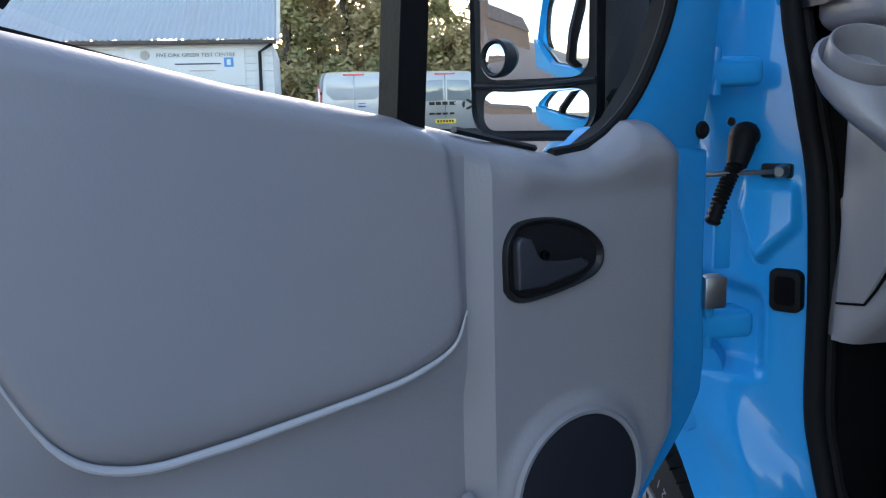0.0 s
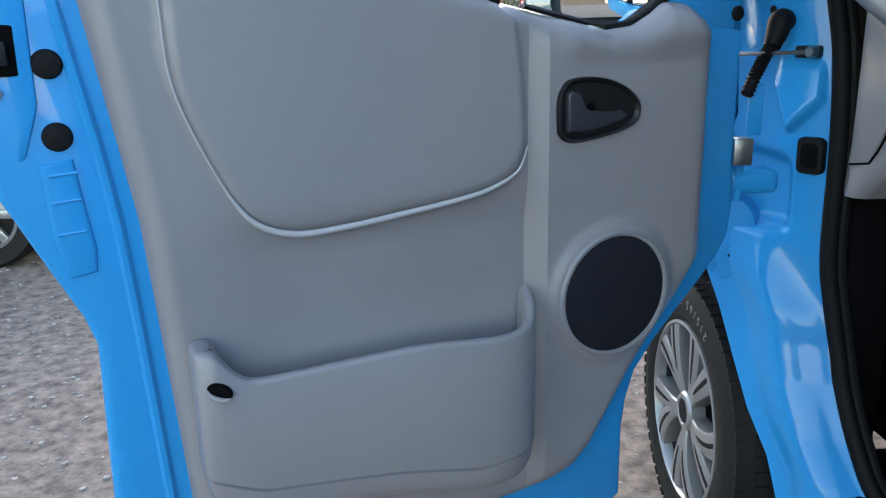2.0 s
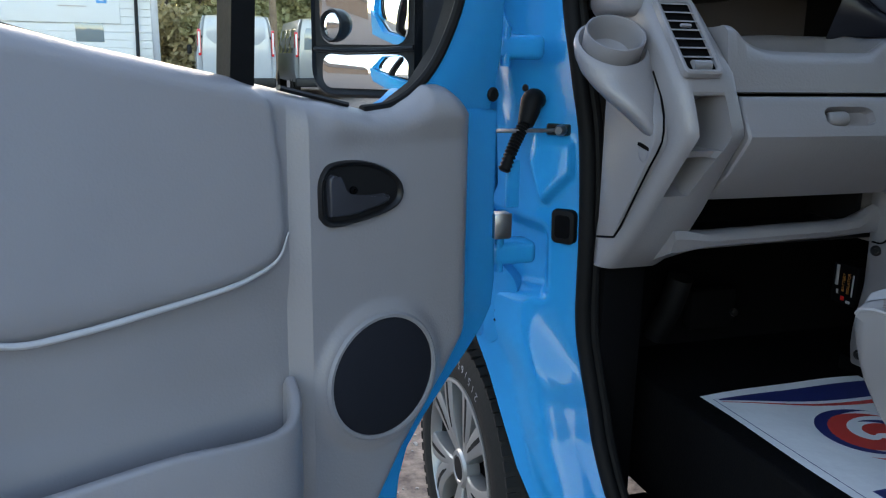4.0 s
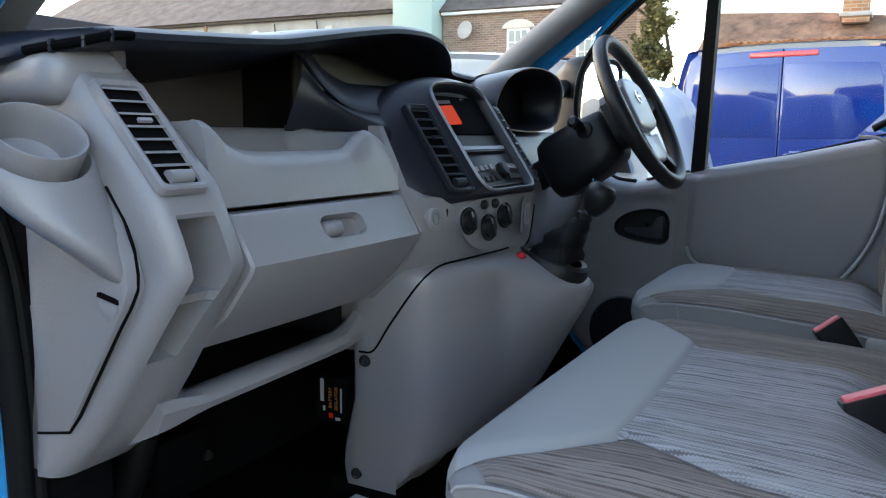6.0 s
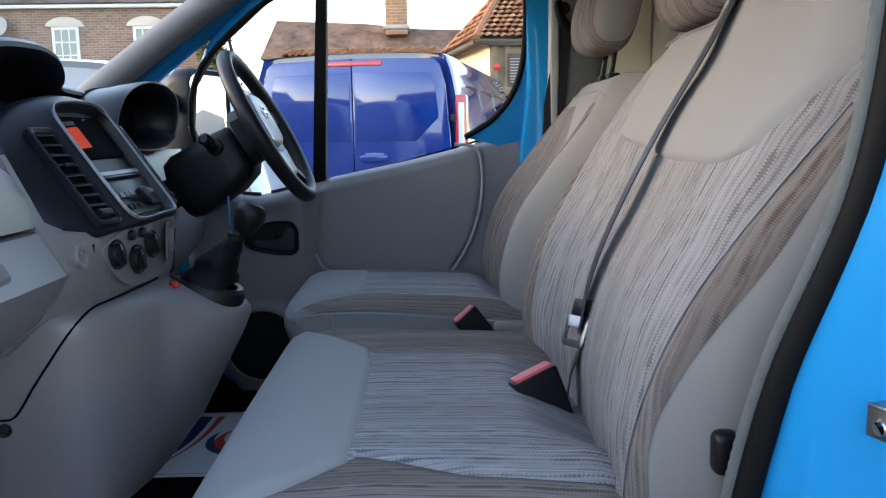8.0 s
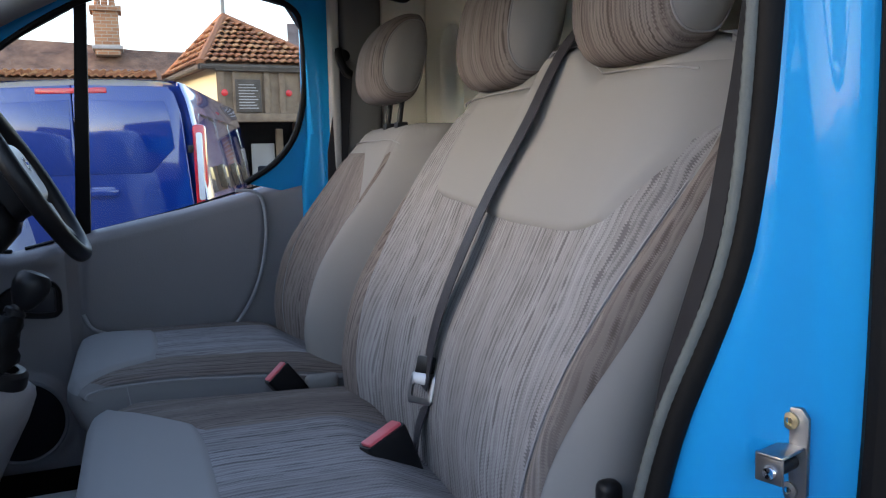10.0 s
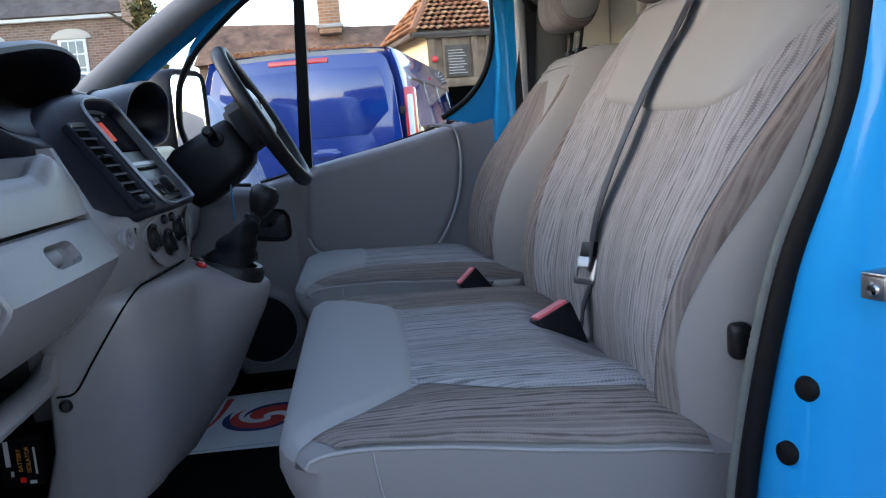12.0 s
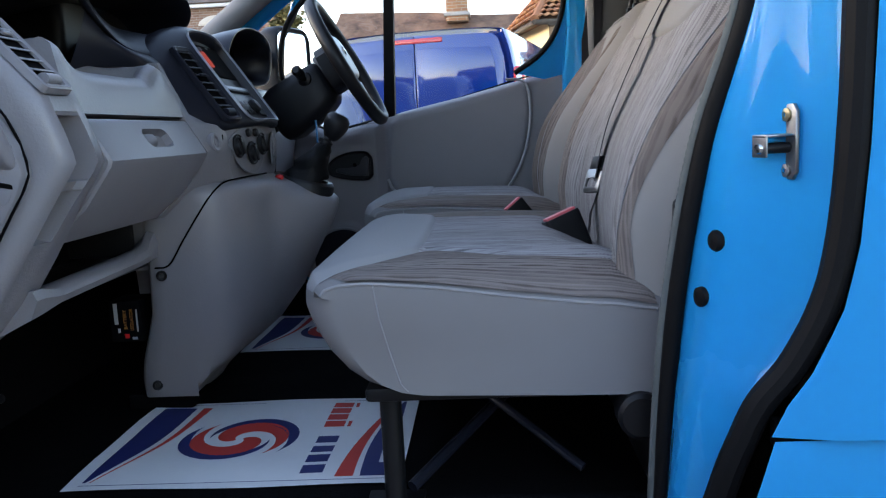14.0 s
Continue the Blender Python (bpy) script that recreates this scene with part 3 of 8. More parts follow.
part("hinge_plate_lower", prism([(q.x, q.y) for q in spline([(0.215, 0.940, 0), (0.190, 0.936, 0), (0.163, 0.918, 0), (0.147, 0.888, 0), (0.156, 0.860, 0), (0.183, 0.818, 0), (0.190, 0.785, 0), (0.200, 0.772, 0), (0.232, 0.757, 0), (0.238, 0.80, 0), (0.228, 0.87, 0)], 3)], -0.020, 0.010, pil, 0.004), BLUE, van, "blue rounded hinge cover plate")
for kz in ((0.200, 0.832), (0.205, 0.812)):
    part("plate_hole", lathe([(0.0035, 0), (0.0035, 0.0012), (0.0005, 0.0012)], aim(on_pillar(*kz, 0.0098), PIL_N, PIL_D), 10), DEEP, van)
part("latch_bracket", rbox((0.612, 1.115, 1.075), (0.640, 1.123, 1.165), 0.003), BLUE, van)
part("steel_clip", rbox((0.565, 1.050, 1.030), (0.600, 1.082, 1.078), 0.004), ZINC, van, "bare steel clip")

# striker and plugs on the rear pillar
bn = Vector((-0.30, 0.95, 0)).normalized()
bx = Vector((0, 0, 1)).cross(bn)
st = axes((0.700, -0.070, 1.222), bx, Vector((0, 0, 1)), bn)
part("striker_plate", prism([(-0.015, -0.030), (-0.008, -0.042), (0.009, -0.042), (0.015, -0.034), (0.015, 0.034), (0.009, 0.042), (-0.008, 0.042), (-0.012, 0.034), (-0.015, 0.012)], 0.008, 0.0125, lambda u, v, h: st @ Vector((u, v, h)), 0.0015), ZINC, van, "zinc plated door striker")
part("striker_arm", rbox((-0.010, 0.006, 0.012), (0.013, 0.0095, 0.050), 0.0015, 2, st), ZINC, van)
part("striker_pin", tube([st @ Vector((0.002, -0.006, 0.012)), st @ Vector((0.002, -0.006, 0.045))], 0.0062, 14), BLACK, van)
part("striker_end", lathe([(0.0068, 0.044), (0.0068, 0.049), (0.005, 0.0525), (0.0005, 0.053)], st @ Matrix.Translation((0.002, -0.006, 0)), 16), CHROME, van)
part("striker_hook", rbox((-0.012, -0.016, 0.0455), (0.013, 0.0095, 0.049), 0.0016, 2, st), ZINC, van)
for v in (0.030, -0.032):
    part("striker_screw", lathe([(0.0075, 0.012), (0.0075, 0.0150), (0.0035, 0.016), (0.0035, 0.0135), (0.001, 0.0135)], st @ Matrix.Translation((0.0, v, 0)), 14), BRASS if v > 0 else ZINC, van)
for (z, r, dome) in ((1.106, 0.0135, 0), (1.035, 0.024, 1)):
    c = Vector((0.762, 0.004, z)) + bn * 0.004 + bx * (0 if dome else bx.y and -math.copysign(0.016, bx.y))
    prof = [(r, 0), (r, 0.004), (r * 0.8, 0.008), (0.001, 0.010)] if not dome else [(r, 0), (r, 0.005), (r * 0.82, 0.008), (r * 0.55, 0.009), (r * 0.5, 0.017), (r * 0.3, 0.019), (0.001, 0.019)]
    part("pillar_plug", lathe(prof, aim(c, bn, (0, 0, 1)), 20), RUBBER, van, "round black rubber plug")

# ---- doors ----
CURVE = [(1.018, 1.50), (1.012, 1.321), (1.007, 1.22), (0.974, 1.125), (0.93, 1.045), (0.874, 1.016), (0.80, 1.016), (0.719, 1.024), (0.62, 1.036), (0.569, 1.047), (0.525, 1.068), (0.507, 1.105)]
FAR_CURVE = [(0.90, 1.404), (0.944, 1.400), (0.968, 1.378), (0.976, 1.30), (0.962, 1.20), (0.93, 1.115), (0.885, 1.048), (0.85, 1.025), *CURVE[6:]]
PADLINE = [(p.x, p.y) for p in spline([(a, b, 0) for a, b in CURVE], 5)]
FAR_PADLINE = [(p.x, p.y) for p in spline([(a, b, 0) for a, b in FAR_CURVE], 5)]
PAD = PADLINE + [(0.512, 1.20), (0.525, 1.29), (0.56, 1.32), (0.62, 1.50)]
FAR_PAD = FAR_PADLINE + [(0.512, 1.20), (0.525, 1.29), (0.56, 1.32), (0.62, 1.36), (0.80, 1.385)]
ZTOP = [(0.14, 1.262), (0.171, 1.292), (0.21, 1.311), (0.246, 1.312), (0.270, 1.294), (0.305, 1.277), (0.355, 1.272), (0.43, 1.289), (0.50, 1.305), (0.569, 1.321), (0.748, 1.358), (0.934, 1.407), (1.12, 1.452)]
ZBOT = [(0.132, 0.925), (0.150, 0.880), (0.175, 0.835), (0.211, 0.785), (0.255, 0.732), (0.300, 0.672), (0.350, 0.592), (0.380, 0.545), (0.410, 0.518), (0.45, 0.505), (0.524, 0.497), (1.12, 0.49)]
ULEFT = [(0.50, 1.033), (0.647, 1.039), (1.046, 1.063), (1.32, 1.102), (1.46, 1.118)]


def inside_pad(u, v, PAD):
    """Distance inside the raised pad's outline, below zero outside."""
    hit, best = False, 9.0
    n = len(PAD)
    for i in range(n):
        (x1, y1), (x2, y2) = PAD[i - 1], PAD[i]
        if (y1 > v) != (y2 > v) and u < (x2 - x1) * (v - y1) / (y2 - y1) + x1:
            hit = not hit
        dx, dy = x2 - x1, y2 - y1
        t = max(0, min(1, ((u - x1) * dx + (v - y1) * dy) / (dx * dx + dy * dy + 1e-12)))
        best = min(best, (u - x1 - t * dx) ** 2 + (v - y1 - t * dy) ** 2)
    return math.sqrt(best) * (1 if hit else -1)


def trim_w(u, z, edge, pad):
    w = 0.046 * math.sqrt(max(0, 1 - max(0, 1 - edge / 0.035) ** 2))
    rear = max(0.0, min(1.0, (u - 0.474) / 0.028))
    w += (0.010 - 0.014 * rear) * smooth(edge / 0.05)
    if u > 0.45 and z > 0.95:
        w += 0.012 * smooth((inside_pad(u, z, pad) + 0.002) / 0.012)
    # hollow of the arm rest below the pad
    w -= 0.012 * rear * smooth((1.06 - z) / 0.08) * smooth((z - 0.80) / 0.1) * smooth((1.05 - u) / 0.2)
    w += 0.010 * smooth((0.130 - math.hypot(u - 0.349, z - 0.850)) / 0.022)
    # soft roll along the top in front of the handle
    w += 0.012 * smooth((0.47 - u) / 0.05) * smooth((z - 1.215) / 0.05) * smooth((u - 0.15) / 0.05)
    return w


def door_trim_points(u0, u1, nu, pad, rear):
    """The door trim's skin from u0 to u1."""
    nv = 100
    rows = []
    for j in range(nv + 1):
        row = []
        t = j / nv
        for i in range(nu + 1):
            u = u0 + (u1 - u0) * i / nu
            zb, zt = lerp_table(ZBOT, u), lerp_table(ZTOP, u)
            z = zb + t * (zt - zb)
            ul = lerp_table(rear, z)
            u = u + ((u - 0.14) / 0.92) ** 5 * (ul - 1.06)
            edge = min(u - 0.14, ul - u, 0.75 * (z - zb), zt - z)
            row.append((u, trim_w(u, z, max(0, edge), pad), z))
        rows.append(row)
    return rows


TRIM_STRIPS = ((0.14, 0.474, 50), (0.474, 0.502, 6), (0.502, 1.06, 84))
TRIM_ROWS = [door_trim_points(*q, PAD, ULEFT) for q in TRIM_STRIPS]
FAR_TRIM_ROWS = [door_trim_points(*q, FAR_PAD, [(0.5, 1.15), (1.5, 1.15)]) for q in TRIM_STRIPS]
WIN_IN = [(0.355, 1.270), (0.295, 1.278), (0.242, 1.311), (0.204, 1.37), (0.182, 1.46), (0.20, 1.57), (0.26, 1.66), (0.40, 1.775), (0.57, 1.872), (0.74, 1.905), (0.95, 1.90), (1.045, 1.878), (1.085, 1.82), (1.09, 1.66), (1.065, 1.55), (1.01, 1.475), (0.93, 1.422)]
WIN_EDGE = [(0.30, 1.24), (0.20, 1.25), (0.075, 1.26), (0.062, 1.36), (0.078, 1.47), (0.11, 1.58), (0.18, 1.70), (0.33, 1.82), (0.52, 1.925), (0.72, 1.955), (0.97, 1.95), (1.10, 1.93), (1.185, 1.84), (1.215, 1.66), (1.225, 1.52), (1.225, 1.42), (1.10, 1.38)]


def make_door(name, P, label, flip, near):
    """A front door from its hinge; P(u, w, z) places a point: along the door, towards the cab, up."""
    d = thing(name, label, "van door")
    lean = lambda u, w, z: P(u, w + 0.2 * max(0, z - 1.30), z)
    Z = lambda u, v, h: P(u, h, v)
    bar = 0.034 if near else 0.0
    # painted shell
    low = [(0.057, 1.262), (0.057, 1.10), (0.050, 0.95), (0.056, 0.90), (0.078, 0.863), (0.118, 0.820), (0.161, 0.778), (0.216, 0.722), (0.255, 0.672), (0.272, 0.62), (0.279, 0.567), (0.279, 0.43), (0.32, 0.40), (1.10, 0.40), (1.135, 0.43), (1.136, 0.65), (1.128, 0.89), (1.14, 0.93), (1.172, 1.0), (1.216, 1.10), (1.226, 1.25), (1.226, 1.46)]
    if not near:
        low = [(0.057, 1.262), (0.057, 0.44), (0.10, 0.40)] + low[low.index((1.10, 0.40)):]
    top = [(u, z - 0.012) for u, z in ZTOP[::-1] if u > 0.15]
    part("shell", prism(low + top, -0.055, 0.014, Z, 0.012, 3), BLUE, d, "blue painted door shell", 40)
    # rolled flange round the trim, on the trailing side
    fl = spline([(1.115, 0, 1.45), (1.108, 0, 1.32), (1.07, 0, 1.05), (1.047, 0, 0.65), (1.04, 0, 0.50)], 6)
    part("flange", tube([P(q.x + 0.016, 0.014, q.z) for q in fl], 0.008, 8), BLUE, d)
    WIN_OUT = WIN_EDGE if near else [(a[0] + (b[0] - a[0]) * k, a[1] + (b[1] - a[1]) * k) for a, b, k in zip(WIN_IN, WIN_EDGE, [0.12] * 6 + [0.25, 0.6] + [1.0] * 9)]
    part("window_channel", loft([[lean(u, -0.018, z) for u, z in WIN_IN], [lean(u, 0.010, z) for u, z in WIN_IN], [lean(u, 0.018, z) for u, z in WIN_IN]], False, False), RUBBER, d, "black window channel")
    part("frame", loft([[lean(u, 0.0182, z) for u, z in WIN_IN], [lean(u, 0.022, z) for u, z in [(a[0] * 0.6 + b[0] * 0.4, a[1] * 0.6 + b[1] * 0.4) for a, b in zip(WIN_IN, WIN_OUT)]], [lean(u, 0.006, z) for u, z in WIN_OUT], [lean(u, -0.05, z) for u, z in WIN_OUT]], False, False), BLUE, d, "blue painted window frame")
    part("window_seal", tube([lean(u, 0.016, z) for u, z in [(q.x, q.y) for q in spline([(a, b, 0) for a, b in WIN_IN], 5)]], 0.0085, 8), RUBBER, d, "black rubber window seal")
    # quarter-light bar, glass, sill strips
    part("quarter_bar", loft([[lean(0.518 + bar + e, w, 1.29) for e, w in ((-0.018, -0.03), (-0.018, 0.012), (0.018, 0.012), (0.018, -0.03))], [lean(0.560 + bar * 0.5 + e, w, 1.90) for e, w in ((-0.013, -0.03), (-0.013, 0.012), (0.013, 0.012), (0.013, -0.03))]]), RUBBER, d, "black window divider bar")
    g = part("glass", loft([[lean(u, -0.012, z) for u, z in WIN_IN + [(0.56, 1.315)]]], True, False), GLASS, d, "clear side window")
    me = g.data
    bm = bmesh.new()
    bm.faces.new([bm.verts.new(lean(u, -0.012, z)) for u, z in WIN_IN + [(0.75, 1.35), (0.56, 1.31)]])
    bm.to_mesh(me)
    bm.free()
    g.visible_shadow = False
    part("sill_strip", tube([P(u, -0.004, lerp_table(ZTOP, u) - 0.003) for u in [0.40 + 0.04 * i for i in range(19)]], 0.003, 6), RUBBER, d)
    part("sill_cap", tube([P(u, 0.020, lerp_table(ZTOP, u) + 0.001) for u in [0.385, 0.41, 0.44, 0.47, 0.50]], 0.007, 6, flat=0.6), BLACK, d, "black sill wiper")
    # trim panel
    bm = bmesh.new()
    for rows in TRIM_ROWS if near else FAR_TRIM_ROWS:
        loft([[P(*q) for q in row] for row in rows], False, False, bm)
    part("trim_panel", bm, GREY, d, "grained grey plastic door trim", 70)
    pl = [(u, z) for u, z in (PADLINE if near else FAR_PADLINE) if z < 1.42]
    part("trim_line", tube([P(u, 0.0502, z) for u, z in pl], [0.0014 + 0.0032 * (smooth((1.10 - z) / 0.09) if near else 1.0) for u, z in pl], 10), LINE, d, "pale grey moulded edge")
    PH = lambda u, w, z: P(u + 0.010, w + 0.010, z + 0.003)
    ZH = lambda u, v, h: P(u + 0.010, h + 0.010, v + 0.003)
    # handle
    hp = [(0.451, 1.118), (0.4515, 1.165), (0.443, 1.186), (0.430, 1.196), (0.400, 1.199), (0.365, 1.195), (0.330, 1.182), (0.306, 1.163), (0.299, 1.146), (0.303, 1.130), (0.320, 1.118), (0.360, 1.108), (0.405, 1.102), (0.430, 1.102), (0.442, 1.107)]
    hp = [(q.x, q.y) for q in spline([(a, b, 0) for a, b in hp + hp[:1]], 4)][:-1]
    cu, cv = 0.375, 0.0
    cv = 1.150
    inner = [(cu + (u - cu) * 0.91, cv + (v - cv) * 0.87) for u, v in hp]
    part("handle_bezel", loft([[PH(u, 0.030, v) for u, v in hp], [PH(u, 0.051, v) for u, v in hp], [PH(cu + (u - cu) * 0.975, 0.0545, cv + (v - cv) * 0.965) for u, v in hp], [PH(cu + (u - cu) * 0.94, 0.0540, cv + (v - cv) * 0.915) for u, v in hp], [PH(u, 0.0515, v) for u, v in inner], [PH(cu + (u - cu) * 0.88, 0.0482, cv + (v - cv) * 0.83) for u, v in hp]], True, True), BLACK, d, "black plastic handle surround", 50)
    lever = [(0.436, 1.119), (0.438, 1.168), (0.434, 1.178), (0.426, 1.179), (0.418, 1.166), (0.411, 1.152), (0.397, 1.145), (0.365, 1.142), (0.335, 1.143), (0.329, 1.138), (0.336, 1.131), (0.360, 1.125), (0.400, 1.118)]
    lever = [(q.x, q.y) for q in spline([(a, b, 0) for a, b in lever + lever[:1]], 3)][:-1]
    part("handle_lever", prism(lever, 0.047, 0.0585, ZH, 0.004, 3), LEVER, d, "dark grey pull lever", 50)
    part("handle_screw", lathe([(0.006, 0.0), (0.006, 0.004), (0.003, 0.005), (0.003, 0.002), (0.0005, 0.002)], aim(PH(0.392, 0.0485, 1.154), PH(0, 1, 0) - PH(0, 0, 0), PH(1, 0, 0) - PH(0, 0, 0)), 12), DEEP, d)
    # speaker
    o, wdir, udir = PH(0.339, 0.052, 0.847), PH(0, 1, 0) - PH(0, 0, 0), PH(1, 0, 0) - PH(0, 0, 0)
    part("speaker_rim", lathe([(0.108, -0.006), (0.108, 0.004), (0.104, 0.008), (0.099, 0.007), (0.097, 0.000)], aim(o, wdir, udir), 56), MGREY, d)
    sp = part("speaker_grille", lathe([(0.0985, -0.002), (0.0985, 0.004), (0.090, 0.007), (0.06, 0.0095), (0.02, 0.0105), (0.001, 0.0105)], aim(o, wdir, udir), 56), GRILLE, d, "round black speaker grille")
    if near:
        # map pocket
        outer = spline([(1.023, 0.048, 0.889), (1.023, 0.082, 0.888), (1.016, 0.098, 0.887), (1.000, 0.104, 0.884), (0.985, 0.107, 0.866), (0.966, 0.109, 0.848), (0.940, 0.110, 0.842), (0.834, 0.115, 0.845), (0.72, 0.124, 0.850), (0.64, 0.131, 0.845), (0.585, 0.132, 0.843), (0.548, 0.123, 0.848), (0.525, 0.103, 0.858), (0.511, 0.078, 0.872), (0.502, 0.050, 0.885)], 5)
        base = lambda u: lerp_table([(0.5, 0.648), (0.571, 0.641), (0.63, 0.638), (0.696, 0.650), (0.75, 0.660), (0.946, 0.680), (1.03, 0.712)], u)
        inward = []
        for a, b in zip([outer[0]] + outer[:-1], outer[1:] + [outer[-1]]):
            t = (b - a).normalized()
            inward.append(Vector((-t.y, t.x)).normalized())
        def wall(off, dz, skirt=None):
            row = []
            for q, n in zip(outer, inward):
                o = off * (1.0 + 0.7 * smooth((q.x - 0.93) / 0.06)) if dz > -0.02 else off
                z = q.z + dz if skirt is None else base(q.x) + skirt
                row.append(P(q.x + n.x * o, max(0.044, q.y + n.y * o), z))
            return row
        rows = [wall(0.075, -1, -0.058), wall(0.035, -1, -0.052), wall(0.014, -1, -0.042), wall(0.005, -1, -0.024), wall(0.003, -1, -0.003), wall(0.0065, -1, -0.0005), wall(0.0065, -1, 0.0012), wall(0.001, -1, 0.003), wall(0, -1, 0.008), wall(0, -0.007), wall(0.0012, -0.003), wall(0.0035, -0.0004), wall(0.007, 0.0003), wall(0.0125, 0), wall(0.0155, -0.002), wall(0.0172, -0.006), wall(0.020, -0.012), wall(0.024, -1, 0.01)]
        part("map_pocket", loft(rows, False, False), GREY, d, "grey moulded map pocket", 50)
        hole = aim(P(0.996, 0.1075, 0.836), P(0.30, 1, 0) - P(0, 0, 0), P(1, 0, 0) - P(0, 0, 0)) @ Matrix.Rotation(radians(-25), 4, "Z") @ Matrix.Diagonal((1.35, 0.95, 1, 1))
        # no hole here: a near-black disc gives the recess its shade
        part("screw_recess_disc", lathe([(0.0125, -0.002), (0.0125, 0.0008), (0.0115, 0.0012), (0.001, 0.0012)], hole, 24), DEEP, d, "dark oval disc in place of the shaded screw recess")
        low = -1 if (hole.to_3x3() @ Vector((0, 1, 0))).z > 0 else 1
        part("recess_lip", tube([hole @ Vector((0.0118 * math.cos(a), low * 0.0105 * math.sin(a), 0.0006)) for a in [radians(10 + 16 * k) for k in range(11)]], [0.0008, 0.002, 0.003, 0.0036, 0.004, 0.004, 0.004, 0.0036, 0.003, 0.002, 0.0008], 8), GREY, d)
        # latch end of the door
        part("latch", prism(rounded(1.163, 1.234, 1.200, 1.292, 0.004), 0.004, 0.0165, Z, 0.002), DEEP, d, "black door latch")
        part("latch_claw", rbox((-0.008, -0.012, 0), (0.008, 0.016, 0.014), 0.003, 2, axes(P(1.186, 0.014, 1.258), P(1, 0, 0) - P(0, 0, 0), Vector((0, 0, 1)), P(0, 1, 0) - P(0, 0, 0))), BLACK, d)
        for (u, z) in ((1.20, 1.30), (1.196, 1.216)):
            part("latch_screw", lathe([(0.007, 0), (0.007, 0.004), (0.002, 0.005)], aim(P(u, 0.013, z), wdir, udir), 12), ZINC, d)
        for (u, z) in ((1.139, 1.247), (1.139, 1.162)):
            part("door_plug", lathe([(0.0175, 0), (0.0175, 0.003), (0.015, 0.007), (0.001, 0.009)], aim(P(u, 0.013, z), wdir, udir), 24), RUBBER, d, "round black rubber plug")
        part("door_dot", lathe([(0.0125, 0), (0.0125, 0.003), (0.010, 0.006), (0.001, 0.007)], aim(P(0.074, 0.012, 1.290), wdir, udir), 20), RUBBER, d, "round black rubber plug")
        part("pressing", prism([(1.125, 1.135), (1.165, 1.13), (1.160, 1.03), (1.148, 0.985), (1.115, 0.99), (1.112, 1.02)], 0.010, 0.018, Z, 0.006, 3), BLUE, d)
        for zz in (1.118, 1.085, 1.045):
            part("press_rib", tube([P(1.122, 0.0175, zz), P(1.155, 0.0175, zz - 0.002)], 0.0025, 6), BLUE, d)
        part("end_step", prism([(1.150, 1.46), (1.155, 1.20), (1.175, 1.14), (1.21, 1.11), (1.226, 1.25), (1.226, 1.46)], -0.02, 0.0185, lambda u, w, h: P(u, h - 0.012 * smooth((u - 1.16) / 0.06), w), 0.004), BLUE, d)
    return d


AH = radians(23)
HL = Vector((0.62, 1.10, 0))
UL, NL = Vector((-math.cos(AH), -math.sin(AH), 0)), Vector((math.sin(AH), -math.cos(AH), 0))
PL = lambda u, w, z: HL + UL * u + NL * w + Vector((0, 0, z))
PR = lambda u, w, z: Vector((2.428 - w, 1.10 - u, z))
near_door = make_door("passenger_door", PL, "open blue van door with grey plastic trim, map pocket and speaker", False, True)
far_door = make_door("driver_door", PR, "closed blue van door with grey plastic trim behind the driver seat", True, False)


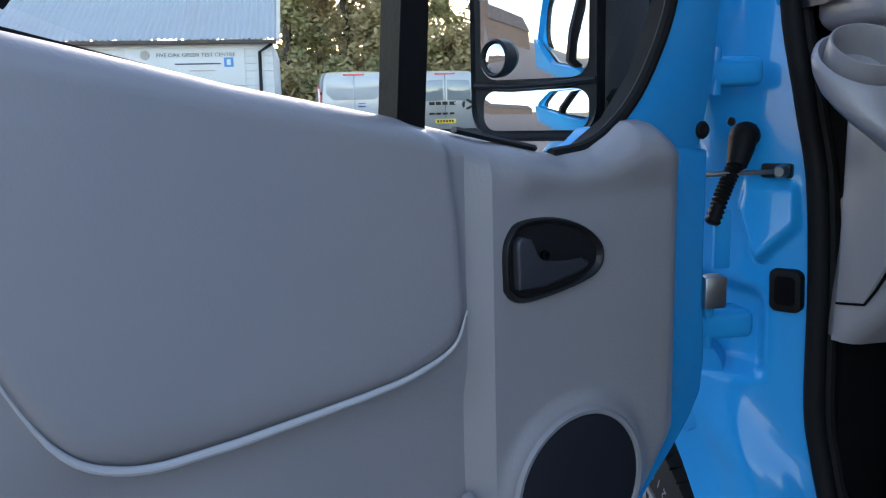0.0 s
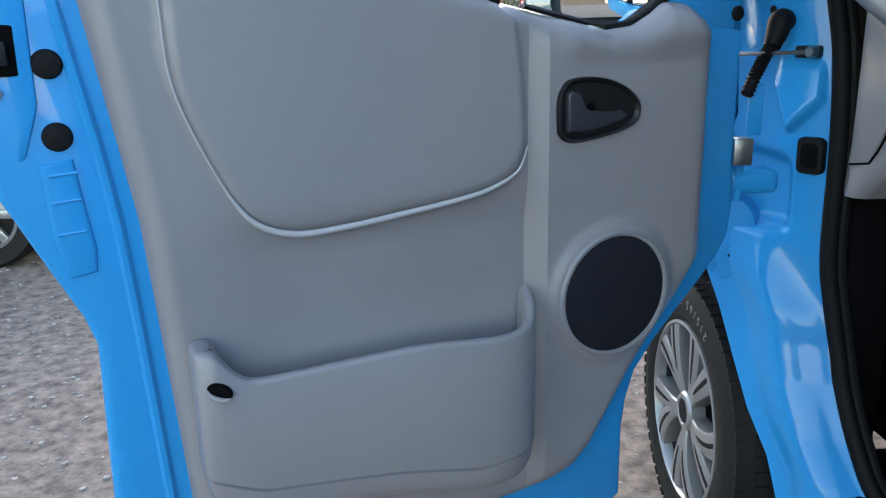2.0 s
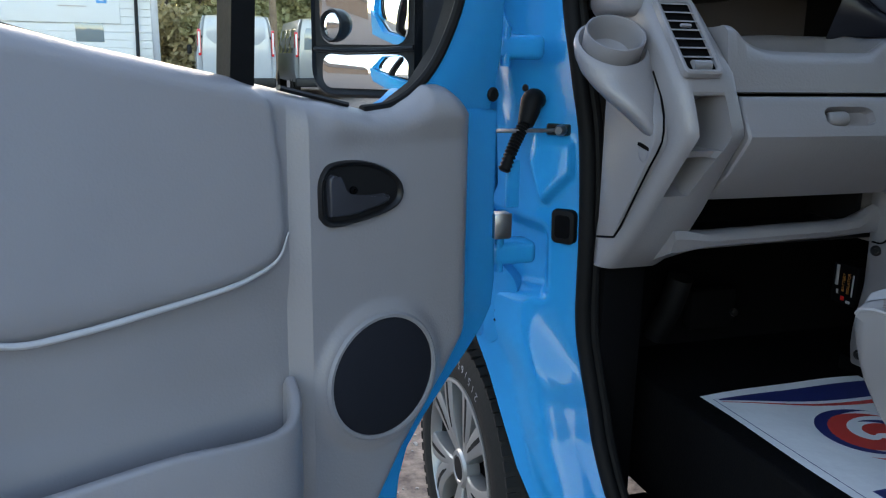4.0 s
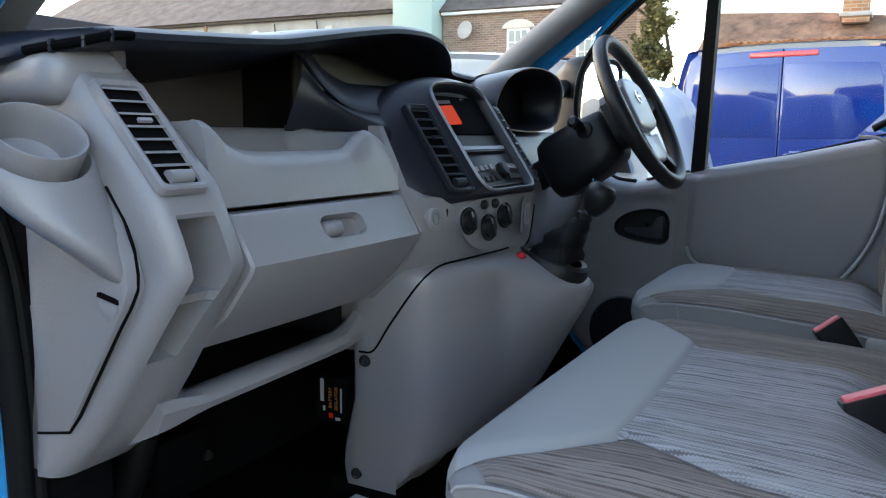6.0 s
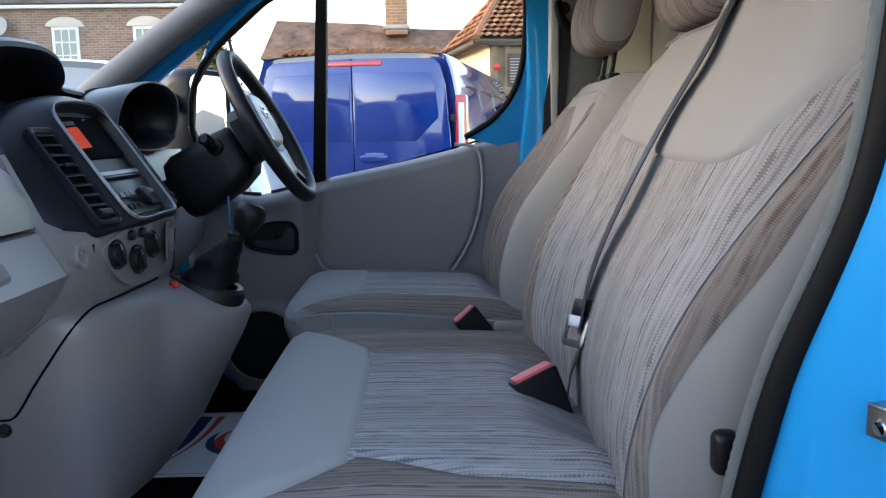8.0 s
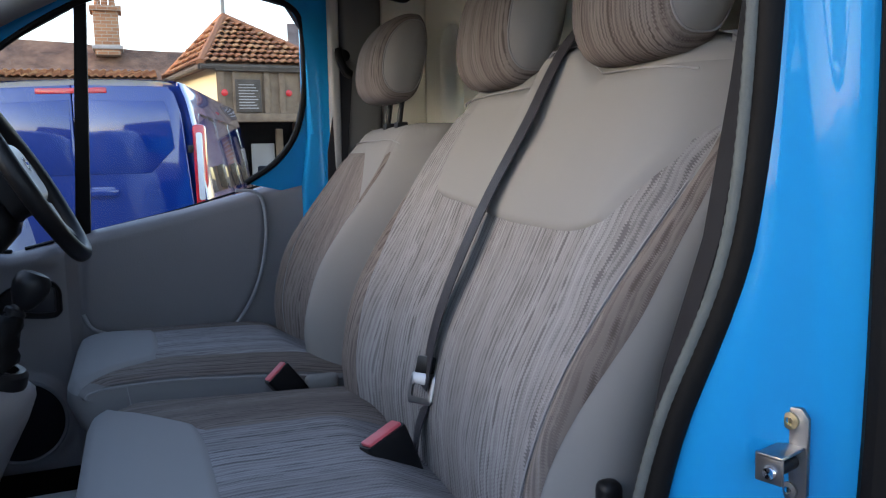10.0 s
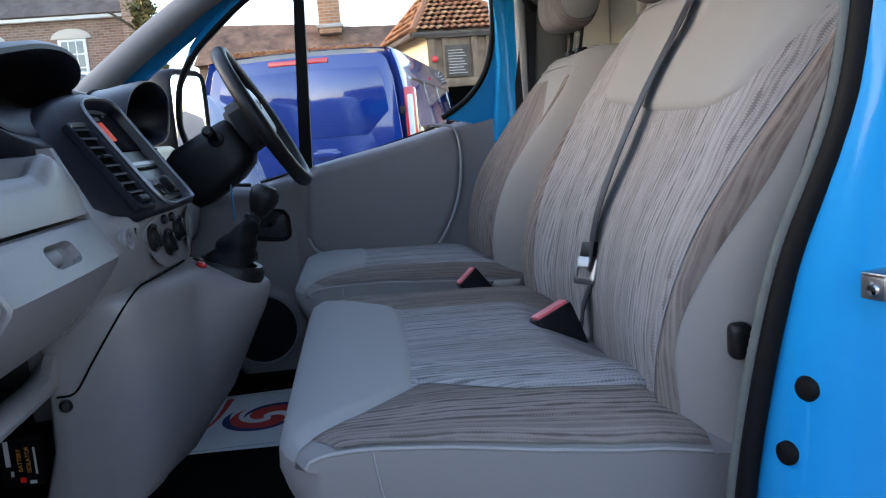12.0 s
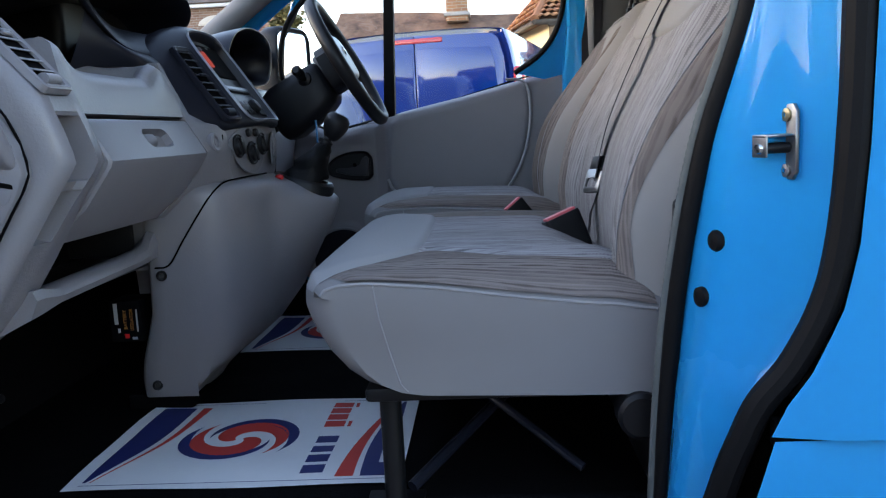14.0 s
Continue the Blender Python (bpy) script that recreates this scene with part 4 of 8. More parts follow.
# door mirror, seen through the quarter light
def mirror(name, P, c, hx, label, blind):
    m = thing(name, label, "mirror")
    h = Vector((hx[0], hx[1]))
    n = Vector((-h.y, h.x)) if (-h.y) > 0 else Vector((h.y, -h.x))
    M = lambda a, z, k: P(c[0] + h.x * a + n.x * k, c[1] + h.y * a + n.y * k, c[2] + z)
    out = rounded(-0.118, -0.135, 0.105, 0.235, 0.05, 6)
    sc = lambda f: [(a * f, 0.05 + (b - 0.05) * f) for a, b in out]
    part("housing", loft([[M(a, b, 0.012) for a, b in sc(0.93)], [M(a, b, 0.020) for a, b in sc(0.97)], [M(a, b, 0.012) for a, b in sc(1.0)], [M(a, b, -0.04) for a, b in sc(1.0)], [M(a, b, -0.09) for a, b in sc(0.85)], [M(a, b, -0.115) for a, b in sc(0.5)]], True, True), BLACK, m, "black plastic mirror housing", 50)
    part("mirror_glass", prism(rounded(-0.098, -0.036, 0.088, 0.215, 0.030), 0.012, 0.0165, lambda u, v, k: M(u, v, k), 0.001), MIRROR, m, "flat mirror glass")
    part("wide_glass", prism(rounded(-0.096, -0.118, 0.088, -0.052, 0.024), 0.012, 0.0165, lambda u, v, k: M(u, v, k + 0.01 * (1 - (u / 0.1) ** 2) - 0.005), 0.001), MIRROR, m, "curved wide angle glass")
    part("glass_frame", tube([M(-0.108, -0.044, 0.017), M(-0.05, -0.047, 0.019), M(0.04, -0.045, 0.019), M(0.10, -0.04, 0.017)], 0.009, 8, flat=0.6), BLACK, m)
    if blind:
        ctr = M(-0.064, -0.001, 0.016)
        zz = (M(0, 0, 1) - M(0, 0, 0) + (M(-0.35, 0, 0) - M(0, 0, 0))).normalized()
        part("spot_mirror_ring", lathe([(0.030, -0.012), (0.031, 0.012), (0.028, 0.016), (0.0255, 0.014), (0.0255, 0.010)], aim(ctr, zz, (0, 0, 1)), 32), BLACK, m, "round black blind spot mirror")
        part("spot_mirror_glass", lathe([(0.0258, 0.010), (0.020, 0.0125), (0.010, 0.014), (0.0005, 0.0145)], aim(ctr, zz, (0, 0, 1)), 32), MIRROR, m)
    if blind:
        part("arm_shroud", loft([[M(a * f, z, k) for a, k in ((0.085, -0.06), (0.098, -0.01), (0.13, -0.016), (0.18, 0.008), (0.19, -0.02), (0.14, -0.06))] for z, f in ((-0.15, 0.96), (-0.14, 1.0), (-0.03, 1.0), (0.08, 0.98), (0.20, 0.96), (0.23, 0.93))]), SOFT, m, "dark shroud over the mirror arms", 50)
    part("arm", tube([M(0.08, -0.06, -0.05), M(0.15, -0.08, -0.03), M(0.22, -0.10, 0.02)], 0.03, 12), BLACK, m)
    part("arm_upper", tube([M(0.08, 0.14, -0.05), M(0.15, 0.13, -0.03), M(0.22, 0.10, 0.02)], 0.026, 12), BLACK, m)
    return m


mirror("passenger_mirror", PL, (0.150, -0.250, 1.408), (-0.47, 0.883), "black door mirror with two glasses and a round blind spot mirror", True)
mirror("driver_mirror", PR, (0.140, -0.250, 1.408), (-0.34, 0.94), "black door mirror on the far door", False)


# front wheel under the arch
def make_wheel(name, c, label, hub, r=0.338, cap=0.226, spokes=5):
    """A road wheel with its axle along x; the outer face looks to -x."""
    w = thing(name, label, "wheel")
    A = aim(c, (-1, 0, 0), (0, 1, 0))
    part("tyre", lathe([(cap - 0.02, -0.10), (r - 0.05, -0.105), (r - 0.012, -0.10), (r, -0.085), (r, 0.0), (r, 0.075), (r - 0.010, 0.095), (r - 0.040, 0.108), (cap + 0.03, 0.110), (cap + 0.002, 0.098), (cap - 0.02, 0.06)], A, 72), TYRE, w, "worn black tyre", 30)
    bmt = bmesh.new()
    for k in range(64):
        for row, yy in enumerate((-0.085, -0.045, 0.0, 0.045, 0.085)):
            a = 2 * math.pi * (k + 0.5 * (row % 2)) / 64
            rbox((-0.011, -0.016, 0), (0.011, 0.016, 0.008), 0, 1, A @ Matrix.Rotation(a, 4, "Z") @ Matrix.Translation((r - 0.002 - (0.006 if abs(yy) > 0.08 else 0), 0, yy)) @ Matrix.Rotation(radians(90), 4, "Y") @ Matrix.Rotation(radians(90), 4, "Z"), bmt)
    part("tread", bmt, TYRE, w, "", 30, False)
    part("rim_back", lathe([(cap, 0.055), (cap - 0.02, 0.048), (0.05, 0.052), (0.001, 0.052)], A, 48), WHEELDARK, w, "dark inner wheel trim")
    part("rim_ring", lathe([(cap + 0.004, 0.085), (cap + 0.003, 0.104), (cap - 0.004, 0.106), (cap - 0.010, 0.098), (cap - 0.012, 0.06)], A, 64), hub, w, "silver rim edge")
    for k in range(spokes):
        base = 2 * math.pi * k / spokes + 0.35
        for side, (wd0, wd1) in ((-0.20, (0.026, 0.070)), (0.20, (0.026, 0.074))):
            rows = []
            for i in range(7):
                f = i / 6
                rr = 0.045 + (cap - 0.052) * f
                ang = base + side * (0.35 + 1.05 * f) + 0.10 * f * f
                wd = wd0 + (wd1 - wd0) * f
                cc = Vector((rr * math.cos(ang), rr * math.sin(ang), 0))
                tdir = Vector((-math.sin(ang), math.cos(ang), 0))
                h = 0.102 - 0.020 * (1 - f) ** 2 * 0.4 + 0.004 * math.sin(f * math.pi)
                rows.append([A @ (cc - tdir * wd * 0.5 + Vector((0, 0, 0.055))), A @ (cc - tdir * wd * 0.5 + Vector((0, 0, h - 0.004))), A @ (cc - tdir * wd * 0.36 + Vector((0, 0, h))), A @ (cc + tdir * wd * 0.36 + Vector((0, 0, h))), A @ (cc + tdir * wd * 0.5 + Vector((0, 0, h - 0.004))), A @ (cc + tdir * wd * 0.5 + Vector((0, 0, 0.055)))])
            part("spoke", loft(rows, True, True), hub, w)
            groove = [[(row[2].lerp(row[3], 0.5) + (row[k] - row[2].lerp(row[3], 0.5)) * 0.26 * f) + Vector((dx, 0, 0)) for k, dx in ((2, 0.003), (2, -0.0010), (3, -0.0010), (3, 0.003))] for row, f in zip(rows[2:], (0.4, 1, 1, 1, 0.9))]
            part("spoke_groove", loft(groove, True, True), WHEELDARK, w)
        a = base + math.pi / spokes
        part("wheel_bolt", lathe([(0.020, 0.045), (0.020, 0.062), (0.014, 0.066), (0.013, 0.052), (0.001, 0.052)], A @ Matrix.Translation((0.125 * math.cos(a), 0.125 * math.sin(a), 0)), 16), WHEELDARK, w)
    part("hub_cap", lathe([(0.052, 0.06), (0.050, 0.094), (0.044, 0.101), (0.034, 0.102), (0.032, 0.098), (0.001, 0.099)], A, 40), hub, w)
    part("hub_badge", lathe([(0.030, 0.097), (0.029, 0.101), (0.001, 0.102)], A, 32), WHEELDARK, w)
    return w


fw = make_wheel("front_wheel", (0.755, 1.470, 0.338), "silver spoked wheel trim on a worn black tyre", ALLOY)
for k, ch in enumerate("215/65 R16"):
    if ch != " ":
        a = radians(-118 + 5.2 * k)
        rr = 0.285
        A = aim((0.755, 1.470, 0.338), (-1, 0, 0), (0, 1, 0))
        lettering("tyre_marking", ch, 0.030, A @ Matrix.Translation((rr * math.cos(a), rr * math.sin(a), 0.1085)) @ Matrix.Rotation(a + radians(90), 4, "Z"), MGREY, fw, 0.0008)

# ---- dashboard ----
dash = thing("dashboard", "grey and black moulded plastic van dashboard", "dashboard")
LIP = [(0.742, 1.468), (0.80, 1.492), (0.925, 1.502), (1.093, 1.515), (1.17, 1.526), (1.308, 1.550), (1.433, 1.569), (1.52, 1.574), (1.56, 1.573), (1.60, 1.566), (1.64, 1.552), (1.68, 1.538), (1.72, 1.529), (1.80, 1.524), (1.88, 1.520), (2.10, 1.512), (2.36, 1.490)]
LIPS = [(p.x, p.z) for p in spline([(x, 0, z) for x, z in LIP], 4)]
rows = []
for x, z in LIPS:
    e = smooth((x - 0.742) / 0.05)
    yb = 0.93 + 0.10 * (1 - e) + 0.09 * smooth((x - 1.60) / 0.25)
    rows.append([Vector((x, y, h)) for y, h in ((1.26, z - 0.008 - 0.042 * e), (1.08, z - 0.006 - 0.012 * e), (yb + 0.035, z - 0.006), (yb + 0.010, z - 0.001), (yb, z + 0.006), (yb + 0.002, z + 0.014), (yb + 0.012, z + 0.020), (1.12, z + 0.022), (1.36, z - 0.015), (1.62, 1.41), (1.62, 1.36), (1.26, 1.36))])
part("hood", loft(rows), SOFT, dash, "dark soft plastic dash top with a curved lip", 40)
slot = spline([(0.758, 1.004, 1.484), (0.769, 0.972, 1.489), (0.786, 0.942, 1.495), (0.812, 0.9310, 1.503), (0.842, 0.9305, 1.506)], 6)
part("demister_slot", tube(slot, 0.0070, 10, None, 0.8), DEEP, dash, "dark recessed demister outlet")
for k in (6, 12, 18):
    part("demister_rib", rbox((-0.0022, -0.0078, -0.0070), (0.0022, 0.0078, 0.0070), 0.001, 1, axes(slot[k], (slot[k + 1] - slot[k - 1]).normalized(), (0, 0, 1), (slot[k + 1] - slot[k - 1]).normalized().cross(Vector((0, 0, 1))))), SOFT, dash)
part("end_cowl", rbox((0.757, 0.960, 1.424), (0.872, 1.12, 1.494), 0.030, 5), GREY, dash, "smooth grey cowl below the dash top", 60)
# open shelf under the hood
part("shelf_back", rbox((0.86, 1.225, 1.30), (1.385, 1.245, 1.56), 0.004), SHELF, dash, "brownish grey back of the open shelf")
# black box added where the hood's inside lies in shade
part("shelf_shade_box", rbox((1.350, 1.095, 1.30), (1.78, 1.240, 1.56), 0.02, 4), BLACK, dash, "black box standing in for the shaded recess of the shelf")
part("shelf_side", rbox((0.845, 0.965, 1.36), (0.865, 1.24, 1.495), 0.006), SHELF, dash)
wa = spline([(1.215, 1.010, 1.548), (1.226, 0.985, 1.520), (1.250, 0.968, 1.478), (1.300, 0.950, 1.440), (1.375, 0.925, 1.425), (1.44, 0.90, 1.42)], 6)
wb = spline([(1.262, 1.020, 1.552), (1.272, 1.005, 1.532), (1.296, 0.995, 1.505), (1.345, 0.985, 1.484), (1.40, 0.965, 1.478), (1.46, 0.935, 1.474)], 6)
part("shelf_web", loft([[a.lerp(b, t) + Vector((0, w, w * 0.5)) for t, w in ((0, 0.004), (0.06, -0.003), (0.2, -0.007), (0.5, -0.008), (0.8, -0.006), (0.95, -0.002), (1, 0.004), (0.9, 0.016), (0.5, 0.02), (0.1, 0.016))] for a, b in zip(wa, wb)]), SOFT, dash, "dark curved web from the lip to the console", 60)
EDGE = [(0.895, 1.412), (0.915, 1.408), (0.94, 1.388), (0.975, 1.375), (1.02, 1.371), (1.10, 1.371), (1.19, 1.372), (1.215, 1.379), (1.235, 1.392), (1.260, 1.402), (1.285, 1.398), (1.308, 1.386), (1.328, 1.366), (1.342, 1.340), (1.349, 1.312)]
rows = []
for x, z in [(p.x, p.z) for p in spline([(a, 0, b) for a, b in EDGE], 5)]:
    k = smooth((x - 0.905) / 0.06) * smooth((1.258 - x) / 0.045)
    rim = min(1.404 - 0.010 * smooth((1.10 - x) / 0.15), z + 0.004 if x > 1.26 else 9)
    low = 1.345 * k + (z - 0.003) * (1 - k)
    rows.append([Vector((x, y, h)) for y, h in ((1.23, rim - 0.006), (1.08, rim - 0.004), (1.045, rim), (1.030, rim - 0.003), (1.018, rim * (1 - k) + (rim - 0.014) * k), (1.000, rim * (1 - k) + (low + 0.014) * k), (0.970, low + 0.003 * k), (0.940, low), (0.918, low + 0.004 * k), (0.907, z - 0.010 * k - 0.002), (0.900, z - 0.002), (0.893, z), (0.885, z - 0.004), (0.878, z - 0.010), (0.869, min(1.350, z - 0.008 * min(1, (z - 1.304) / 0.05) - 0.001)), (0.858, 1.3045), (0.870, 1.3015), (1.0, 1.30), (1.23, 1.31))])
part("upper_fascia", loft(rows), GREY, dash, "grey fascia with an open tray above it", 40)
# glovebox lid
SEC = [(0.870, 1.2975), (0.854, 1.2965), (0.849, 1.292), (0.845, 1.284), (0.822, 1.246), (0.816, 1.234), (0.819, 1.225), (0.864, 1.165), (0.926, 1.113), (0.938, 1.111), (0.96, 1.13), (0.90, 1.28)]
LIDF = [0.05, 0.10, 0.13, 0.50, 0.83, 0.86, 0.93]
rows = []
for x, sh, dip, half in ((0.913, 0.006, 0, 1), (0.916, 0.001, 0, 1), (0.922, 0, 0, 1), (1.0, -0.002, 0, 1), (1.0715, -0.003, 0, 0.60), (1.0735, -0.003, 0.022, 0.60), (1.077, -0.003, 0.022, 0.85), (1.083, -0.003, 0.022, 1.0), (1.092, -0.003, 0.022, 1.08), (1.13, -0.003, 0.022, 1.08), (1.155, -0.003, 0.020, 1.08), (1.164, -0.003, 0.018, 1.0), (1.170, -0.003, 0.016, 0.85), (1.1735, -0.003, 0.014, 0.60), (1.1755, -0.003, 0, 0.60), (1.2, -0.002, 0, 1), (1.309, 0, 0, 1), (1.316, 0.001, 0, 1), (1.319, 0.006, 0, 1)):
    row = []
    for k, (y, z) in enumerate(SEC):
        row.append(Vector((x, y + sh, z)))
        if k == 3:
            y2, z2 = SEC[4]
            for q, d in zip(LIDF, (0, 0, 1, 1, 1, 0, 0)):
                q = 0.48 + (q - 0.48) * half
                row.append(Vector((x, y + (y2 - y) * q + sh + 0.855 * d * dip, z + (z2 - z) * q - 0.518 * d * dip)))
    rows.append(row)
lid = part("glovebox_lid", loft(rows), GREY, dash, "closed grey glovebox lid", 30)
gl_o, gl_v = Vector((0, 0.822, 1.246)), Vector((0, 0.023, 0.038)).normalized()
gl_n = Vector((1, 0, 0)).cross(gl_v)
G = lambda u, v, h: Vector((u, 0, 0)) + gl_o + gl_v * v + gl_n * h
part("latch", loft([[G(u, 0.024 + r * math.cos(a), -0.012 + r * math.sin(a) * 0.9) for a in [2 * math.pi * k / 20 for k in range(20)]] for u, r in ((1.086, 0.006), (1.088, 0.010), (1.092, 0.0125), (1.122, 0.0135), (1.127, 0.011), (1.129, 0.007))]), MGREY, lid, "rounded grey finger latch", 50)
# tray below
rows = []
for x in (0.862, 0.875, 0.89, 0.905, 0.925, 0.95, 1.0, 1.08, 1.15, 1.22, 1.28, 1.315, 1.345, 1.362):
    e, r = smooth((0.955 - x) / 0.085), smooth((x - 1.26) / 0.085)
    h = 0.006 * (x - 0.95) / 0.3
    rows.append([Vector((x, y + 0.010 * r, z + h)) for y, z in ((0.985 + 0.03 * e, 1.036), (0.972, 1.047 + 0.006 * e), (0.950, 1.049 + 0.010 * e + 0.030 * r), (0.936 - 0.006 * e, 1.044 + 0.014 * e + 0.030 * r), (0.930 - 0.006 * e, 1.034 + 0.010 * e + 0.020 * r), (0.936, 1.023 - 0.006 * e), (0.985 + 0.012 * e, 1.006 - 0.018 * e), (0.998 + 0.012 * e, 1.02 - 0.020 * e))])
part("tray_lip", loft(rows), GREY, dash, "grey lip of the parcel tray", 40)
# tray floor, end and back are near black: the shade under the lid as colour
part("tray_floor", rbox((0.90, 0.975, 1.010), (1.40, 1.24, 1.028), 0.004), BLACK, dash, "parcel tray floor blackened to give its shade")
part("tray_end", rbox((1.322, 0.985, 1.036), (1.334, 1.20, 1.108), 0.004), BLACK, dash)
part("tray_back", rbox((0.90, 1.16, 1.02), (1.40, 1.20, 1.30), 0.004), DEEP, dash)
part("tray_side", rbox((1.366, 0.98, 1.03), (1.40, 1.20, 1.14), 0.01), MGREY, dash)
# end column with vent, pockets and the end panel
COL = [(1.505, 0.785, 0.855, 0.995), (1.47, 0.777, 0.872, 0.965), (1.444, 0.781, 0.880, 0.943), (1.39, 0.784, 0.887, 0.895), (1.335, 0.785, 0.896, 0.847), (1.305, 0.785, 0.900, 0.838), (1.28, 0.788, 0.904, 0.830), (1.25, 0.792, 0.909, 0.823), (1.235, 0.793, 0.910, 0.821), (1.222, 0.791, 0.909, 0.828), (1.18, 0.785, 0.906, 0.855), (1.10, 0.776, 0.906, 0.905), (1.04, 0.770, 0.903, 0.945), (0.99, 0.768, 0.895, 0.990), (0.972, 0.768, 0.885, 1.010)]
PK = [(0.9, 0.0), (1.128, 0.0), (1.134, 0.030), (1.150, 0.075), (1.196, 0.095), (1.1975, 0.014), (1.2095, 0.014), (1.211, 0.115), (1.290, 0.105), (1.300, 0.0), (1.6, 0.0)]
zs = sorted({z for z, *_ in COL} | {1.128, 1.134, 1.150, 1.196, 1.198, 1.2095, 1.2115, 1.294, 1.2995, 1.27, 1.16}, reverse=True)
rows = []
for z in zs:
    t = sorted(COL)
    xl, xr, yf = (lerp_table([(c[0], c[k]) for c in t], z) for k in (1, 2, 3))
    d = max(0.0004, lerp_table(PK, z))
    a, b = xl + 0.026, xr - 0.030 - 0.25 * max(0, 1.22 - z)
    rows.append([Vector((x, y, z)) for x, y in ((xl + 0.02, 1.12), (xl + 0.012, 1.06), (xl, max(yf + 0.034, 1.035)), (xl, yf + 0.032), (xl + 0.004, yf + 0.014), (xl + 0.014, yf + 0.003), (a, yf), (a + 0.002, yf + d), (b - 0.004, yf + d), (b, yf), (xr - 0.010, yf + 0.001), (xr - 0.002, yf + 0.006), (xr, yf + 0.016), (xr, 1.12))])
part("end_column", loft(rows), GREY, dash, "grey dash end with two small pockets", 38)
panel = [(1.036, 1.030), (0.978, 1.042), (0.876, 1.200), (0.866, 1.225), (0.874, 1.262), (0.893, 1.292), (0.925, 1.335), (1.036, 1.345), (1.036, 1.10)]
part("end_panel", prism(panel, 0.79, 0.7655, lambda u, v, h: Vector((h, u, v)), 0.005), GREY, dash, "grey fuse cover on the dash end")
part("panel_joint", tube([(0.7652 + 0.006 * k, u, v) for u, v, k in ((1.036, 1.030, 0.3), (0.978, 1.041, 0.5), (0.960, 1.064, 0.8), (0.930, 1.111, 1), (0.886, 1.182, 1.5), (0.872, 1.206, 2), (0.8665, 1.222, 2.5), (0.868, 1.240, 3), (0.876, 1.268, 3.4), (0.890, 1.300, 3.4), (0.915, 1.335, 3.2))], 0.0020, 6), DEEP, dash)
part("cover_slot", prism([(0.880, 1.207), (0.914, 1.2135), (0.913, 1.2185), (0.908, 1.219), (0.884, 1.214), (0.880, 1.212)], 0.767, 0.764, lambda u, v, h: Vector((h, u, v))), DEEP, dash, "black finger slot")
part("cover_thumb", prism([(0.882, 1.206), (0.912, 1.212), (0.911, 1.200), (0.905, 1.190), (0.897, 1.186), (0.888, 1.190), (0.883, 1.198)], 0.767, 0.7642, lambda u, v, h: Vector((h, u, v)), 0.002), MGREY, dash)
vo, vx, vy = Vector((0.797, 0.843, 1.333)), Vector((1, 0, 0)), Vector((0, 0.104, 0.114)).normalized()


def vent(name, o, ex, ey, w, h, n_slats, body, fine=0.6):
    """A louvred outlet in the plane of ex and ey with corner o."""
    n = ex.cross(ey).normalized()
    Q = lambda u, v, k: o + ex * u + ey * v + n * k
    v_ = part(name, loft([[Q(u, v, -0.004) for u, v in rounded(0, 0, w, h, 0.010)], [Q(u, v, 0.006) for u, v in rounded(0.001, 0.001, w - 0.001, h - 0.001, 0.010)], [Q(u, v, 0.008) for u, v in rounded(0.004, 0.004, w - 0.004, h - 0.004, 0.009)], [Q(u, v, 0.0055) for u, v in rounded(0.009, 0.010, w - 0.009, h - 0.010, 0.006)], [Q(u, v, 0.001) for u, v in rounded(0.010, 0.011, w - 0.010, h - 0.011, 0.006)]], True, False), body, dash, "louvred air outlet", 40)
    part("vent_throat", prism(rounded(0.009, 0.010, w - 0.009, h - 0.010, 0.006), -0.003, 0.0015, Q), DEEP, v_)
    for i in range(n_slats):
        v0 = 0.036 + (h - 0.052) * i / (n_slats - 1)
        part("slat", loft([[Q(u, v0 - 0.0022, 0.0062), Q(u, v0 + 0.0006, 0.0068), Q(u, v0 + 0.0052, 0.002), Q(u, v0 + 0.0028, 0.0014)] for u in (0.009, w - 0.009)]), body, v_)
    part("thumb_wheel", tube([Q(w * 0.28, 0.020, 0.004), Q(w * 0.72, 0.020, 0.004)], 0.0085, 14), body, v_)
    part("tab", rbox((-0.010, -0.003, 0), (0.010, 0.003, 0.005), 0.001, 1, axes(Q(w / 2, h * 0.6, 0.006), ex, ey, n)), body, v_)
    return v_


vent("side_vent", vo + Vector((-0.004, -0.004, -0.004)), vx, vy, 0.074, 0.168, 7, GREY)
# cup holder on the dash end: a cradle running out into the end cover, with a tilted cup in it
CUP_N = Vector((-0.10, -0.58, 0.80)).normalized()
rows = []
